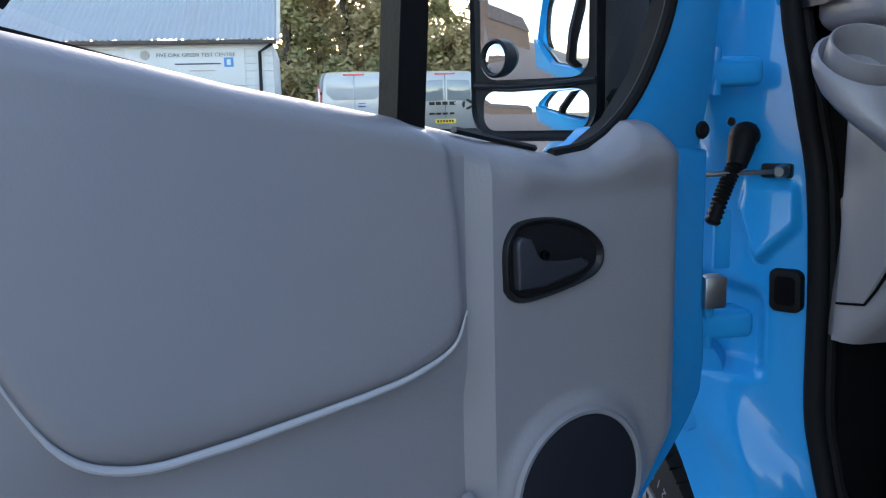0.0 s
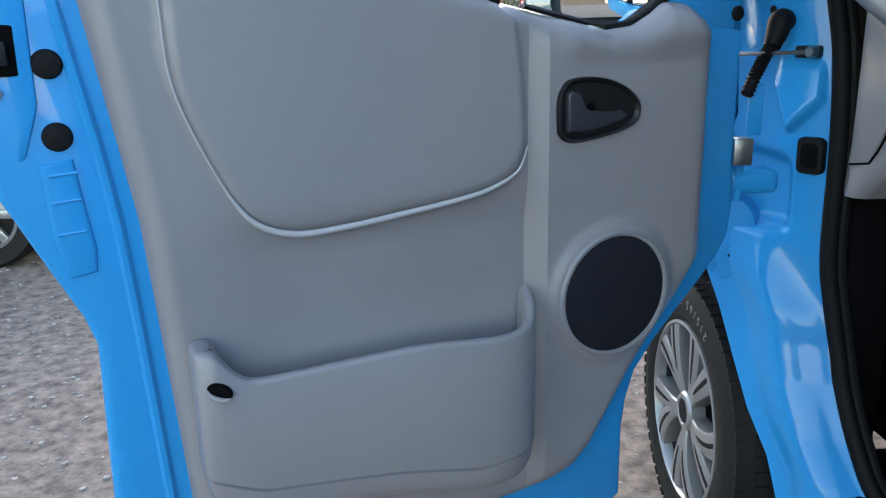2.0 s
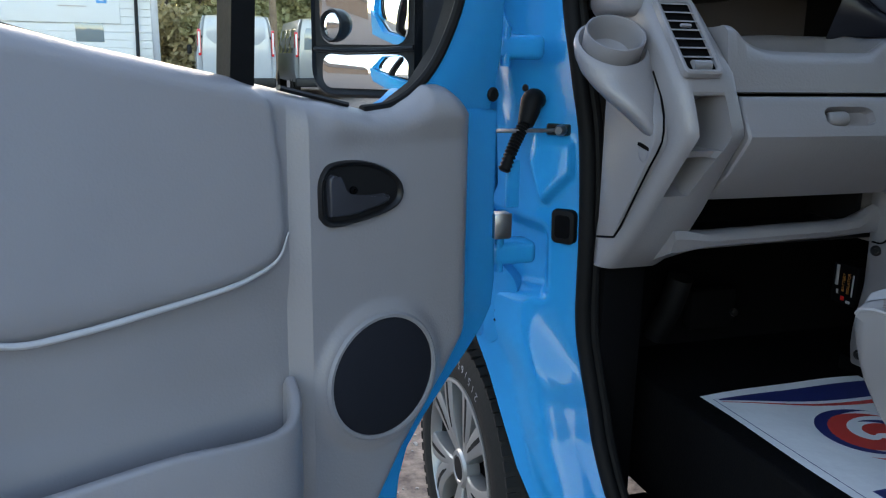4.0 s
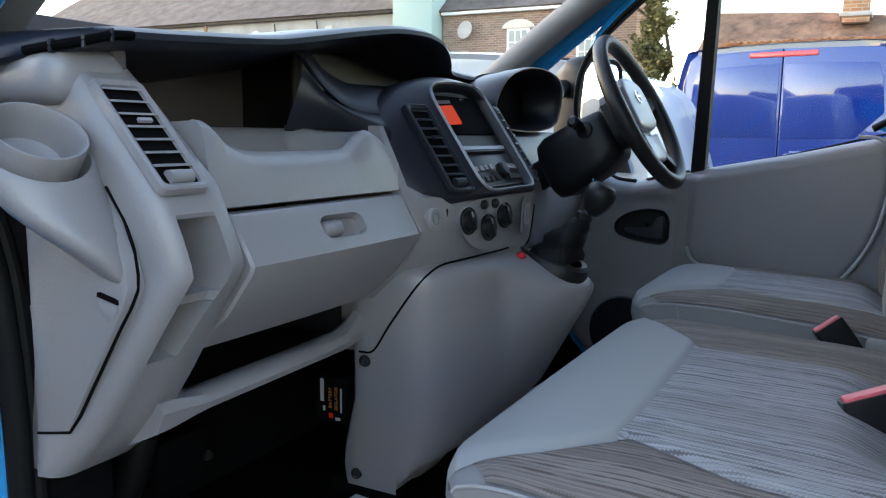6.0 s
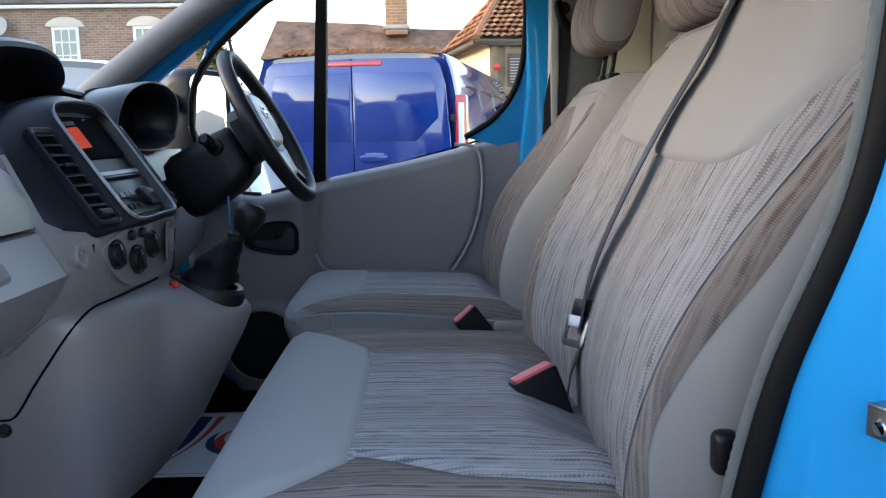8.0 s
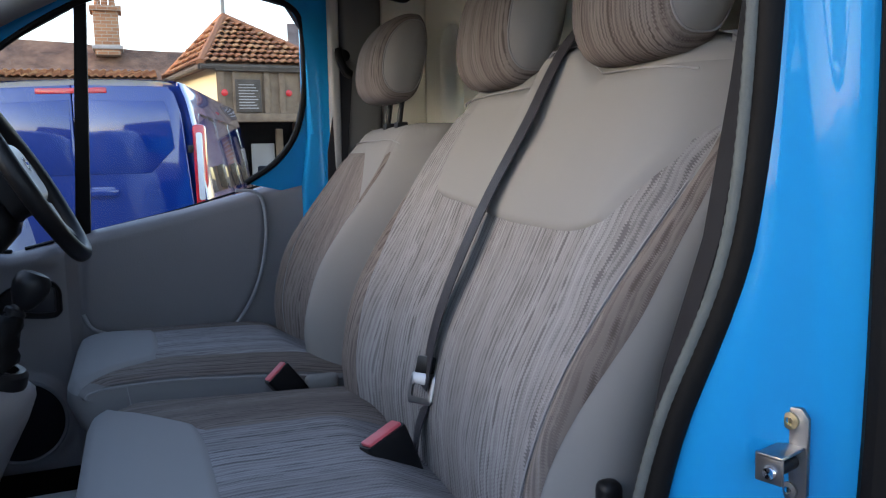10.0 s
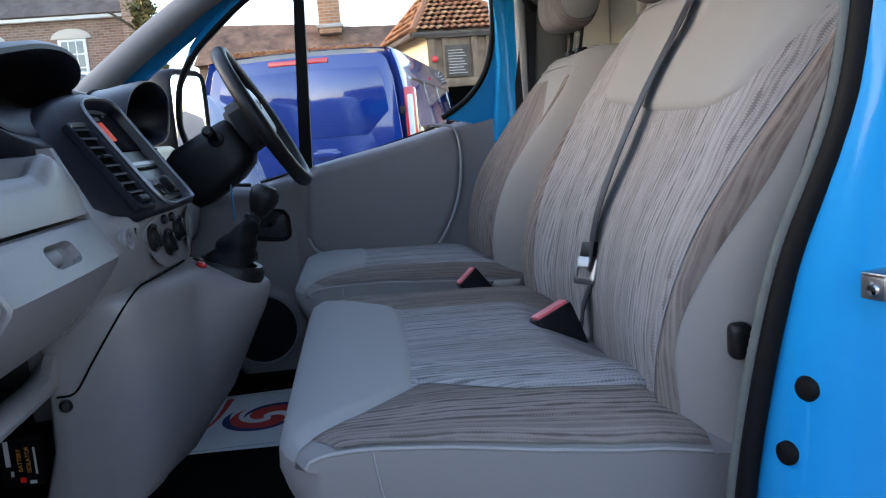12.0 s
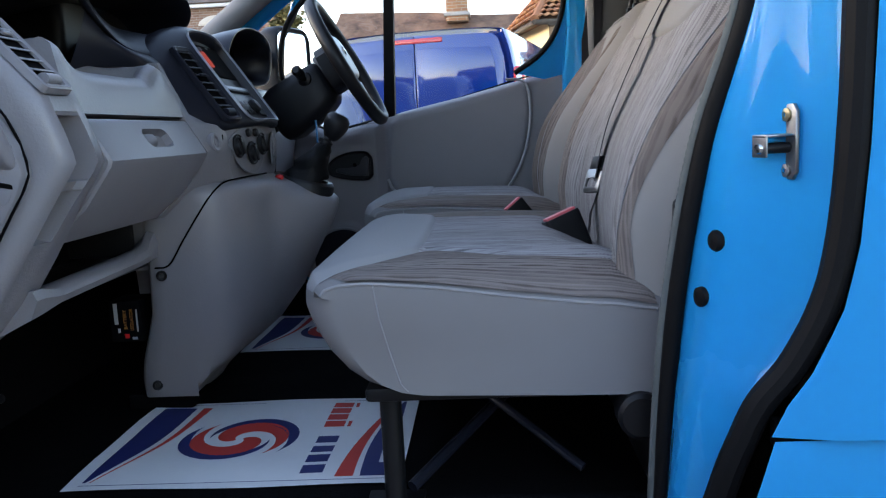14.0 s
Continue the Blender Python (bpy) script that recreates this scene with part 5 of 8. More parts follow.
for cx, cy, cz, r, q, n in ((0.730, 0.962, 1.350, 0.044, 0.047, CUP_N), (0.730, 0.958, 1.374, 0.0545, 0.058, CUP_N), (0.729, 0.957, 1.379, 0.0575, 0.061, CUP_N), (0.729, 0.958, 1.377, 0.0625, 0.066, CUP_N), (0.731, 0.960, 1.368, 0.0655, 0.070, CUP_N), (0.734, 0.958, 1.352, 0.0660, 0.071, (-0.08, -0.52, 0.85)), (0.740, 0.952, 1.330, 0.0640, 0.069, (-0.05, -0.45, 0.89)), (0.748, 0.943, 1.308, 0.0580, 0.066, (0.0, -0.38, 0.92)), (0.756, 0.936, 1.288, 0.0480, 0.064, (0.05, -0.34, 0.92)), (0.764, 0.930, 1.270, 0.0360, 0.061, (0.1, -0.32, 0.9)), (0.771, 0.925, 1.254, 0.0230, 0.056, (0.1, -0.32, 0.86)), (0.776, 0.920, 1.240, 0.0100, 0.048, (0.1, -0.32, 0.86))):
    A = aim((cx, cy, cz), n)
    rows.append([A @ Vector((r * math.cos(a), q * math.sin(a), 0)) for a in [2 * math.pi * k / 40 for k in range(40)]])
cup = part("cup_holder", loft(rows), GREY, dash, "grey cup cradle on the dash end", 60)
part("cup_ring", lathe([(0.040, -0.060), (0.0485, -0.050), (0.0505, -0.010), (0.0515, 0.010), (0.0505, 0.0135), (0.0480, 0.0135), (0.0460, 0.010), (0.0445, -0.010), (0.0385, -0.052), (0.001, -0.053)], aim((0.728, 0.951, 1.386), CUP_N), 44), GREY, cup, "round cup with a rolled rim")
# knee panel between glovebox and centre
rows = []
KN = {1.320: [(0.90, 1.41), (0.858, 1.31), (0.850, 1.293), (0.845, 1.284), (0.817, 1.236), (0.864, 1.165), (0.924, 1.113), (0.960, 1.112), (1.00, 1.112)], 1.335: [(0.90, 1.41), (0.852, 1.31), (0.843, 1.293), (0.838, 1.28), (0.818, 1.236), (0.860, 1.165), (0.918, 1.110), (0.955, 1.105), (1.00, 1.104)], 1.365: [(0.965, 1.41), (0.884, 1.31), (0.826, 1.290), (0.819, 1.27), (0.815, 1.236), (0.835, 1.17), (0.885, 1.11), (0.925, 1.05), (0.96, 1.0)], 1.42: [(0.98, 1.41), (0.90, 1.31), (0.815, 1.286), (0.811, 1.27), (0.808, 1.236), (0.812, 1.17), (0.84, 1.12), (0.89, 1.06), (0.96, 1.0)], 1.46: [(0.98, 1.41), (0.90, 1.31), (0.812, 1.286), (0.809, 1.27), (0.808, 1.236), (0.815, 1.17), (0.84, 1.12), (0.89, 1.06), (0.96, 1.0)]}
for x, sec in KN.items():
    rows.append([Vector((x, y, z)) for y, z in sec] + [Vector((x, 1.1, sec[-1][1])), Vector((x, 1.1, 1.41))])
part("knee_panel", loft(rows), GREY, dash, "grey panel beside the glovebox", 50)
part("power_socket", lathe([(0.0195, -0.01), (0.0195, 0.004), (0.017, 0.007), (0.012, 0.006), (0.011, 0.002), (0.006, 0.002), (0.005, 0.004), (0.001, 0.004)], aim((1.367, 0.818, 1.253), (-0.12, -1, 0.12)), 28), GREY, dash, "round socket cover")
# heater panel
HV = lambda u, v, h: Vector((u, 0.785 + (1.1 if u < 1.585 else 0.4) * (u - 1.585) ** 2 + 0.06 * (1.23 - v) - h, v))
hp_ = [(q.x, q.y) for q in spline([(1.405, 1.287, 0), (1.58, 1.290, 0), (1.775, 1.285, 0), (1.785, 1.25, 0), (1.772, 1.20, 0), (1.745, 1.168, 0), (1.60, 1.163, 0), (1.425, 1.165, 0), (1.415, 1.20, 0)], 3)]
part("heater_panel", prism(hp_, -0.12, 0.0, HV, 0.008, 3), GREY, dash, "grey heater control panel", 40)
part("heater_joint", tube([HV(1.409, 1.268 - 0.0105 * i, 0.0) + Vector((-0.003, -0.004, 0)) for i in range(10)], 0.0022, 6), DEEP, dash)
part("heater_seam", tube([HV(u, v, -0.001) for u, v in hp_[9:24]], 0.0020, 6), DEEP, dash)
part("control_plate", prism([(1.525 + 0.098 * math.cos(a) * (1 if math.sin(a) > 0 else 0.82), 1.245 + (0.040 if math.sin(a) > 0 else 0.062) * math.sin(a)) for a in [2 * math.pi * k / 32 for k in range(32)]], 0.0, 0.003, HV, 0.002), MGREY, dash)


def knob(c, r):
    k = part("heater_knob", lathe([(r, 0), (r, 0.003), (r * 0.92, 0.005), (r * 0.82, 0.003), (r * 0.74, 0.004), (r * 0.68, 0.009), (r * 0.4, 0.010), (0.0005, 0.010)], aim(c, (-0.12, -1, 0.08)), 28), BLACK, dash, "black rotary knob")
    part("knob_grip", rbox((-r * 0.2, -r * 0.72, 0.006), (r * 0.2, r * 0.72, 0.013), 0.002, 2, aim(c, (-0.12, -1, 0.08), (1, 0, 0.4))), BLACK, k)
    part("knob_mark", rbox((-0.0012, r * 0.3, 0.0128), (0.0012, r * 0.7, 0.0138), 0, 1, aim(c, (-0.12, -1, 0.08), (1, 0, 0.4))), LABELW, k)


for u, v in ((1.462, 1.243), (1.523, 1.226), (1.583, 1.245)):
    knob(HV(u, v, 0.002), 0.0255)
for u in (1.503, 1.540):
    part("heater_button", lathe([(0.009, 0), (0.009, 0.005), (0.007, 0.008), (0.0005, 0.009)], aim(HV(u, 1.270, 0.001), (-0.1, -1, 0.08)), 18), BLACK, dash)
part("switch_bank", prism(rounded(1.685, 1.195, 1.735, 1.272, 0.012), 0.0, 0.004, HV, 0.002), MGREY, dash, "bank of blank switches")
for i in range(3):
    part("switch", rbox((-0.004, -0.022, 0), (0.004, 0.022, 0.005), 0.002, 2, axes(HV(1.697 + 0.013 * i, 1.236, 0.003), (1, 0, 0), (0, 0, 1), (0, -1, 0))), GREY, dash)
# centre stack
so = Vector((1.605, 0.772, 1.300))
sv = Vector((0, 0.125, 0.185)).normalized()
sn = Vector((1, 0, 0)).cross(sv)
S = lambda u, v, h: so + Vector((u, 0, 0)) + sv * v + sn * (h - 0.75 * u * u)
SR = lambda u, v, h: S(u, v, h - 0.016)
out = [(q.x, q.y) for q in spline([(-0.190, -0.016, 0), (0.0, -0.020, 0), (0.190, -0.016, 0), (0.228, 0.004, 0), (0.225, 0.08, 0), (0.195, 0.17, 0), (0.135, 0.232, 0), (0.04, 0.258, 0), (-0.09, 0.262, 0), (-0.200, 0.248, 0), (-0.266, 0.195, 0), (-0.284, 0.11, 0), (-0.262, 0.020, 0)], 4)]
bez_a, bez_b, bez_c = 0.121, 0.121, (-0.002, 0.113)


def bez(u, v, k):
    """The point on the bezel's outline, scaled by k, in the direction of (u, v) from its middle."""
    du, dv = u - bez_c[0], v - bez_c[1]
    q = ((abs(du) / bez_a) ** 7 + (abs(dv) / bez_b) ** 7) ** (-1 / 7)
    return bez_c[0] + du * q * k, bez_c[1] + dv * q * k


def pod_row(f, h, k=1.0):
    row = []
    for u, v in out:
        bu, bv = bez(u, v, k)
        lift = max(0.0, -h) * 0.62 * smooth((0.06 - v) / 0.07) if f < 0.9 else 0.0
        row.append(S(u + (bu - u) * f, v + (bv - v) * f + lift, h))
    return row


out = [(q.x, q.y) for q in spline([(u, v, 0) for u, v in out], 2)]
stack = part("radio_console", loft([[p + Vector((0, 0.13, 0.01)) for p in pod_row(0, -0.056)], pod_row(0, -0.056), pod_row(0.03, -0.036), pod_row(0.12, -0.018), pod_row(0.30, -0.006), pod_row(0.55, 0.000), pod_row(0.85, 0.004), pod_row(1, 0.006), pod_row(1, 0.0065, 0.97), pod_row(1, 0.002, 0.945), pod_row(1, -0.0165, 0.93)]), SOFT, dash, "dark centre console with radio and air outlets", 60)
part("bezel", loft([pod_row(1, 0.004, 1.004), pod_row(1, 0.0090, 1.000), pod_row(1, 0.0105, 0.993), pod_row(1, 0.0100, 0.980), pod_row(1, 0.0070, 0.968), pod_row(1, -0.012, 0.945)], True, False), SILVER, stack, "satin silver radio surround", 60)
wl = spline([(1.232, 1.030, 1.396), (1.285, 0.965, 1.404), (1.315, 0.930, 1.396), (1.336, 0.908, 1.372), (1.351, 0.894, 1.340), (1.358, 0.886, 1.305)], 5)
wu = spline([(1.238, 0.990, 1.500), (1.264, 0.972, 1.466), (1.308, 0.955, 1.442), (1.375, 0.932, 1.430), (1.41, 0.915, 1.415), (1.42, 0.900, 1.39)], 5)
part("stack_wing", loft([[a.lerp(b, t / 8) + Vector((-0.008, -0.010, 0.006)) * math.sin(math.pi * t / 8) for a, b in zip(wl, wu)] for t in range(9)], False, False), SOFT, dash, "dark moulding sweeping into the shelf", 70)
part("radio_bay", prism(rounded(-0.109, 0.006, 0.105, 0.220, 0.014), 0.0, 0.0022, SR), BLACK, stack)
part("display_hood", prism(rounded(-0.108, 0.130, 0.104, 0.219, 0.012), 0.0, 0.0045, SR, 0.002), DEEP, stack, "dark display recess")
part("display", prism(rounded(-0.100, 0.150, -0.040, 0.192, 0.003), 0.004, 0.0058, SR), SCREEN, stack, "lit orange radio display")
part("display_strip", prism(rounded(-0.100, 0.196, -0.040, 0.204, 0.003), 0.004, 0.0058, SR), SHELF, stack)
part("radio", prism(rounded(-0.100, 0.010, 0.098, 0.104, 0.006), 0.0, 0.008, SR, 0.003), SOFT, stack, "black car radio")
part("cd_slot", prism(rounded(-0.085, 0.082, 0.083, 0.087, 0.002), 0.0, 0.0088, SR), DEEP, stack)
part("radio_band", prism(rounded(-0.098, 0.093, 0.096, 0.100, 0.002), 0.0, 0.0092, SR), SILVER, stack)
part("radio_knob", lathe([(0.017, 0), (0.017, 0.010), (0.013, 0.014), (0.0005, 0.015)], aim(SR(-0.002, 0.038, 0.008), sn), 24), BLACK, stack)
for i in range(4):
    for j in range(2):
        for sx in (-1, 1):
            part("radio_button", rbox((-0.0075, -0.0055, 0), (0.0075, 0.0055, 0.0028), 0.001, 1, axes(SR(sx * (0.033 + 0.018 * i), 0.026 + 0.024 * j, 0.007), (1, 0, 0), sv, sn)), MGREY if j else BLACK, stack)
lx = Vector((0.96, -0.28, 0)).normalized()
vent("centre_vent", S(-0.204, 0.012, 0.004), lx, sv, 0.060, 0.185, 8, SOFT)
vent("centre_vent", S(0.135, 0.004, 0.003), Vector((0.96, 0.28, 0)).normalized(), sv, 0.066, 0.19, 8, SOFT)
# instrument hood
IH = [(q.x, q.y) for q in spline([(1.845, 1.43, 0), (1.835, 1.47, 0), (1.875, 1.522, 0), (1.96, 1.552, 0), (2.06, 1.563, 0), (2.17, 1.556, 0), (2.245, 1.530, 0), (2.265, 1.475, 0), (2.24, 1.425, 0), (2.12, 1.405, 0), (1.98, 1.405, 0), (1.88, 1.412, 0)], 4)]
sc = lambda f, y, dz=0.0: [Vector((2.05 + (u - 2.05) * f, y + 0.10 * (v - 1.48) * -1.2, 1.485 + (v - 1.485) * f + dz)) for u, v in IH]
part("instrument_hood", loft([sc(0.55, 1.28, -0.045), sc(0.74, 1.17, -0.030), sc(0.88, 1.06, -0.014), sc(0.96, 0.98, -0.004), sc(1.0, 0.93), sc(0.985, 0.918), sc(0.955, 0.918), sc(0.92, 0.925), sc(0.86, 0.985), sc(0.80, 1.05)], True, True), SOFT, dash, "dark hood over the instruments", 45)
part("instrument_face", prism([(2.05 + (u - 2.05) * 0.84, 1.485 + (v - 1.485) * 0.84) for u, v in IH], 1.03, 1.02, lambda u, v, h: Vector((u, h, v))), DEEP, dash)
part("driver_upper_fascia", prism([(0.95, 1.405), (0.93, 1.39), (0.905, 1.315), (1.30, 1.315), (1.30, 1.405)], 1.75, 2.38, lambda u, v, h: Vector((h, u, v)), 0.015, 3), SOFT, dash, "dark fascia round the instruments")
part("driver_fascia", prism([(0.895, 1.31), (0.88, 1.28), (0.90, 1.16), (0.98, 1.06), (1.30, 1.02), (1.30, 1.31)], 1.75, 2.38, lambda u, v, h: Vector((h, u, v)), 0.015, 3), GREY, dash, "grey fascia below the instruments")
part("driver_knee_box", rbox((1.80, 0.885, 1.15), (1.90, 0.93, 1.21), 0.008), MGREY, dash)
# near-black filler that gives the shade behind the dash panels
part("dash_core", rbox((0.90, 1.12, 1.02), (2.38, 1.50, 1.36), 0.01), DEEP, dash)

# centre console with gear lever
cons = thing("gear_console", "grey plastic gear lever console standing on the cab floor", "console")
rows = []
for z, xl, xr, yf in ((1.1735, 1.350, 1.69, 0.800), (1.172, 1.342, 1.70, 0.775), (1.164, 1.336, 1.712, 0.742), (1.150, 1.333, 1.717, 0.705), (1.130, 1.332, 1.720, 0.664), (1.116, 1.332, 1.720, 0.642), (1.106, 1.332, 1.719, 0.633), (1.094, 1.333, 1.716, 0.632), (1.06, 1.337, 1.708, 0.645), (1.016, 1.342, 1.700, 0.668), (0.909, 1.354, 1.682, 0.722), (0.836, 1.374, 1.665, 0.778), (0.80, 1.384, 1.650, 0.822), (0.757, 1.395, 1.632, 0.880), (0.735, 1.400, 1.620, 0.903), (0.722, 1.403, 1.612, 0.912), (0.715, 1.406, 1.606, 0.916)):
    back = 0.075 * smooth((0.95 - z) / 0.27) + 0.012 * smooth((z - 1.150) / 0.02) + 0.03 * smooth((z - 1.170) / 0.004)
    k = (xr - xl) / 0.388
    vx_, vy_ = xl + 0.173 * k, max(0.750 + back, yf + 0.004)
    fl = 0.062 * smooth((0.96 - z) / 0.22)
    left = [(xl + 0.12, 1.05), (xl + 0.10, 0.972 + fl * 0.6), (xl + 0.008, 0.970 + fl), (xl, 0.962 + fl), (xl, 0.94 + fl * 0.7), (xl, 0.885 + back * 0.4)]
    left += [(xl + dx * k, max(y + back, yf + 0.01)) for dx, y in ((0.003, 0.850), (0.012, 0.826), (0.028, 0.808), (0.052, 0.793), (0.088, 0.776), (0.125, 0.763), (0.152, 0.7555))]
    ex_ = xr - 0.040
    right = [(vx_ + (ex_ - vx_) * s, vy_ + (yf - vy_) * (s + 0.10 * math.sin(math.pi * s))) for s in (0.0, 0.12, 0.25, 0.4, 0.55, 0.7, 0.85, 1.0)]
    rows.append([Vector((x, y, z)) for x, y in left + right + [(xr - 0.020, yf + 0.002), (xr - 0.007, yf + 0.012), (xr - 0.001, yf + 0.032), (xr, yf + 0.07), (xr, 1.05)]])
cb = part("console_body", loft(rows), GREY, cons, "moulded grey console body", 60)
CJ = spline([(1.3425, 0.956, 1.006), (1.3405, 0.925, 1.012), (1.334, 0.890, 1.060), (1.3345, 0.862, 1.100), (1.340, 0.838, 1.135), (1.356, 0.822, 1.158), (1.385, 0.812, 1.171), (1.44, 0.800, 1.1745), (1.55, 0.790, 1.1755), (1.62, 0.788, 1.1755)], 5)
part("console_joint", tube([p + Vector((-0.0012, -0.0017, 0.0009)) for p in CJ], 0.0019, 6), DEEP, cons)
part("console_foot", rbox((1.425, 0.935, 0.68), (1.59, 1.08, 0.7165), 0.006), DEEP, cons, "black foot under the console")
for p in ((1.3435, 0.943, 0.991), (1.3965, 0.998, 0.745)):
    part("console_screw", lathe([(0.011, -0.006), (0.011, 0.003), (0.008, 0.005), (0.006, 0.004), (0.005, 0.001), (0.0005, 0.001)], aim(p, (-0.9, -0.4, 0)), 16), BLACK, cons, "dark cross-head screw")
bm = bmesh.new()
bmesh.ops.create_uvsphere(bm, u_segments=20, v_segments=10, radius=1, matrix=Matrix.Translation((1.602, 0.752, 1.166)) @ Matrix.Rotation(radians(25), 4, "Z") @ Matrix.Diagonal((0.022, 0.010, 0.008, 1)))
part("red_lamp", bm, RED, cons, "small red warning lens")
gear = thing("gear_lever", "black gear lever with a leather gaiter on the console", "gear lever")
part("gaiter_ring", lathe([(0.075, -0.02), (0.074, 0.002), (0.068, 0.009), (0.058, 0.008), (0.056, 0.0)], aim((1.675, 0.712, 1.150), (0.0, -0.28, 1)) @ Matrix.Diagonal((0.85, 1, 1, 1)), 36), BLACK, gear)
rows = []
random.seed(4)
for i, (cy, z, r) in enumerate(((0.712, 1.150, 0.060), (0.708, 1.165, 0.058), (0.703, 1.178, 0.050), (0.694, 1.184, 0.046), (0.690, 1.198, 0.047), (0.683, 1.208, 0.039), (0.674, 1.214, 0.033), (0.668, 1.226, 0.027), (0.662, 1.236, 0.017))):
    rows.append([Vector((1.678 + r * math.cos(a) * (0.86 + 0.07 * math.sin(3 * a + 0.9 * i)), cy + r * math.sin(a) * (0.93 + 0.07 * math.sin(4 * a + 1.1 * i)), z + 0.004 * math.sin(3 * a + 0.8 * i))) for a in [2 * math.pi * k / 32 for k in range(32)]])
part("gaiter", loft(rows), mat("black_leather", (0.004, 0.004, 0.0045), 0.55, grain=(220, 0.4), vary=(15, 0.2), spec=0.15), gear, "creased black leather gaiter", 70)
part("shaft", tube([(1.680, 0.666, 1.225), (1.690, 0.640, 1.262)], 0.011, 12), BLACK, gear)
part("collar", lathe([(0.017, 0), (0.018, 0.008), (0.014, 0.012)], aim((1.684, 0.657, 1.236), (0.15, -0.5, 0.8)), 20), BLACK, gear)
part("knob", lathe([(0.012, -0.030), (0.018, -0.024), (0.027, -0.006), (0.0305, 0.010), (0.029, 0.024), (0.022, 0.033), (0.010, 0.036), (0.0005, 0.0365)], aim((1.693, 0.632, 1.272), (0.10, -0.42, 0.9)), 28), BLACK, gear, "round black knob")

# steering column and wheel
SC = Vector((2.055, 0.655, 1.452))
SNORM, SUP = Vector((0, -0.88, 0.475)).normalized(), Vector((0, 0.475, 0.88)).normalized()
col = thing("steering_column", "black plastic steering column shroud with stalks", "steering column")
CF = axes(SC, (1, 0, 0), SUP, SNORM)
rows = []
for k, wx, wy, oy in ((-0.252, 0.040, 0.035, -0.030), (-0.250, 0.062, 0.062, -0.028), (-0.240, 0.074, 0.078, -0.024), (-0.215, 0.080, 0.086, -0.022), (-0.12, 0.082, 0.080, -0.018), (-0.075, 0.075, 0.070, -0.012), (-0.06, 0.062, 0.058, -0.008)):
    rows.append([CF @ Vector((u, v + oy, k)) for u, v in rounded(-wx, -wy, wx, wy * 0.8, 0.035)])
part("shroud", loft(rows), BLACK, col, "black column shroud", 50)
part("column_tube", tube([CF @ Vector((0, -0.02, -0.20)), CF @ Vector((0, -0.03, -0.42))], 0.036, 14), BLACK, col)
part("shroud_hub", lathe([(0.060, -0.07), (0.064, -0.055), (0.060, -0.035), (0.04, -0.03)], CF, 28), BLACK, col)
for sx in (-1, 1):
    a, b = CF @ Vector((sx * 0.075, 0.012, -0.11)), CF @ Vector((sx * 0.150, 0.030, -0.105))
    part("stalk_boot", lathe([(0.020, 0), (0.018, 0.012), (0.008, 0.016)], aim(a, (sx, 0, 0), (0, 1, 0)), 18), BLACK, col)
    part("stalk", tube([a, a.lerp(b, 0.45), a.lerp(b, 0.55), b, b + (b - a) * 0.08], [0.007, 0.008, 0.013, 0.014, 0.008], 14), BLACK, col, "black control stalk")
part("ignition_tag", rbox((1.99, 0.735, 1.21), (1.996, 0.74, 1.30), 0.002), mat("blue_tag", (0.02, 0.15, 0.3), 0.5), col, "blue key tag")
sw = thing("steering_wheel", "black steering wheel with a silver-grey centre pad", "steering wheel")
ring = []
for k in range(72):
    a = 2 * math.pi * k / 72
    ring.append(CF @ Vector((0.180 * math.sin(a), 0.180 * math.cos(a), 0.004)))
bm = bmesh.new()
rows = []
for k in range(72):
    a = 2 * math.pi * k / 72
    thick = 0.0155 + 0.0015 * math.cos(2 * a) ** 2
    rows.append([CF @ Vector(((0.181 + thick * math.cos(b)) * math.sin(a), (0.181 + thick * math.cos(b)) * math.cos(a), 1.12 * thick * math.sin(b) + 0.006)) for b in [2 * math.pi * j / 14 for j in range(14)]])
part("rim", loft(rows + [rows[0]], True, False), mat("wheel_leather", (0.009, 0.009, 0.010), 0.45, grain=(260, 0.3), vary=(12, 0.15), spec=0.3), sw, "black grained rim", 80)
for a0, wd in ((-80, 0.024), (80, 0.024), (-150, 0.017), (150, 0.017)):
    a = radians(a0)
    d, t = Vector((math.sin(a), math.cos(a), 0)), Vector((math.cos(a), -math.sin(a), 0))
    rows = [[CF @ (d * r + t * w * s2 + Vector((0, 0, h + e))) for s2, e in ((-1, 0), (-0.7, 0.008), (0.7, 0.008), (1, 0), (0.7, -0.010), (-0.7, -0.010))] for r, w, h in ((0.05, wd * 1.3, -0.016), (0.10, wd, -0.010), (0.175, wd * 0.8, 0.002))]
    part("spoke", loft(rows), BLACK, sw, "", 50)
pad = [(q.x, q.y) for q in spline([(-0.070, 0.045, 0), (-0.045, 0.062, 0), (0.0, 0.066, 0), (0.045, 0.062, 0), (0.070, 0.045, 0), (0.072, 0.0, 0), (0.060, -0.030, 0), (0.0, -0.038, 0), (-0.060, -0.030, 0), (-0.072, 0.0, 0)], 4)]
part("hub", prism([(u * 1.12, v * 1.1 - 0.012) for u, v in pad], -0.055, -0.006, lambda u, v, h: CF @ Vector((u, v * 1.15, h)), 0.012, 3), BLACK, sw)
part("pad", prism(pad, -0.02, 0.014, lambda u, v, h: CF @ Vector((u * 1.22, v * 1.3, h)), 0.012, 4), SILVER, sw, "silver-grey airbag pad", 40)
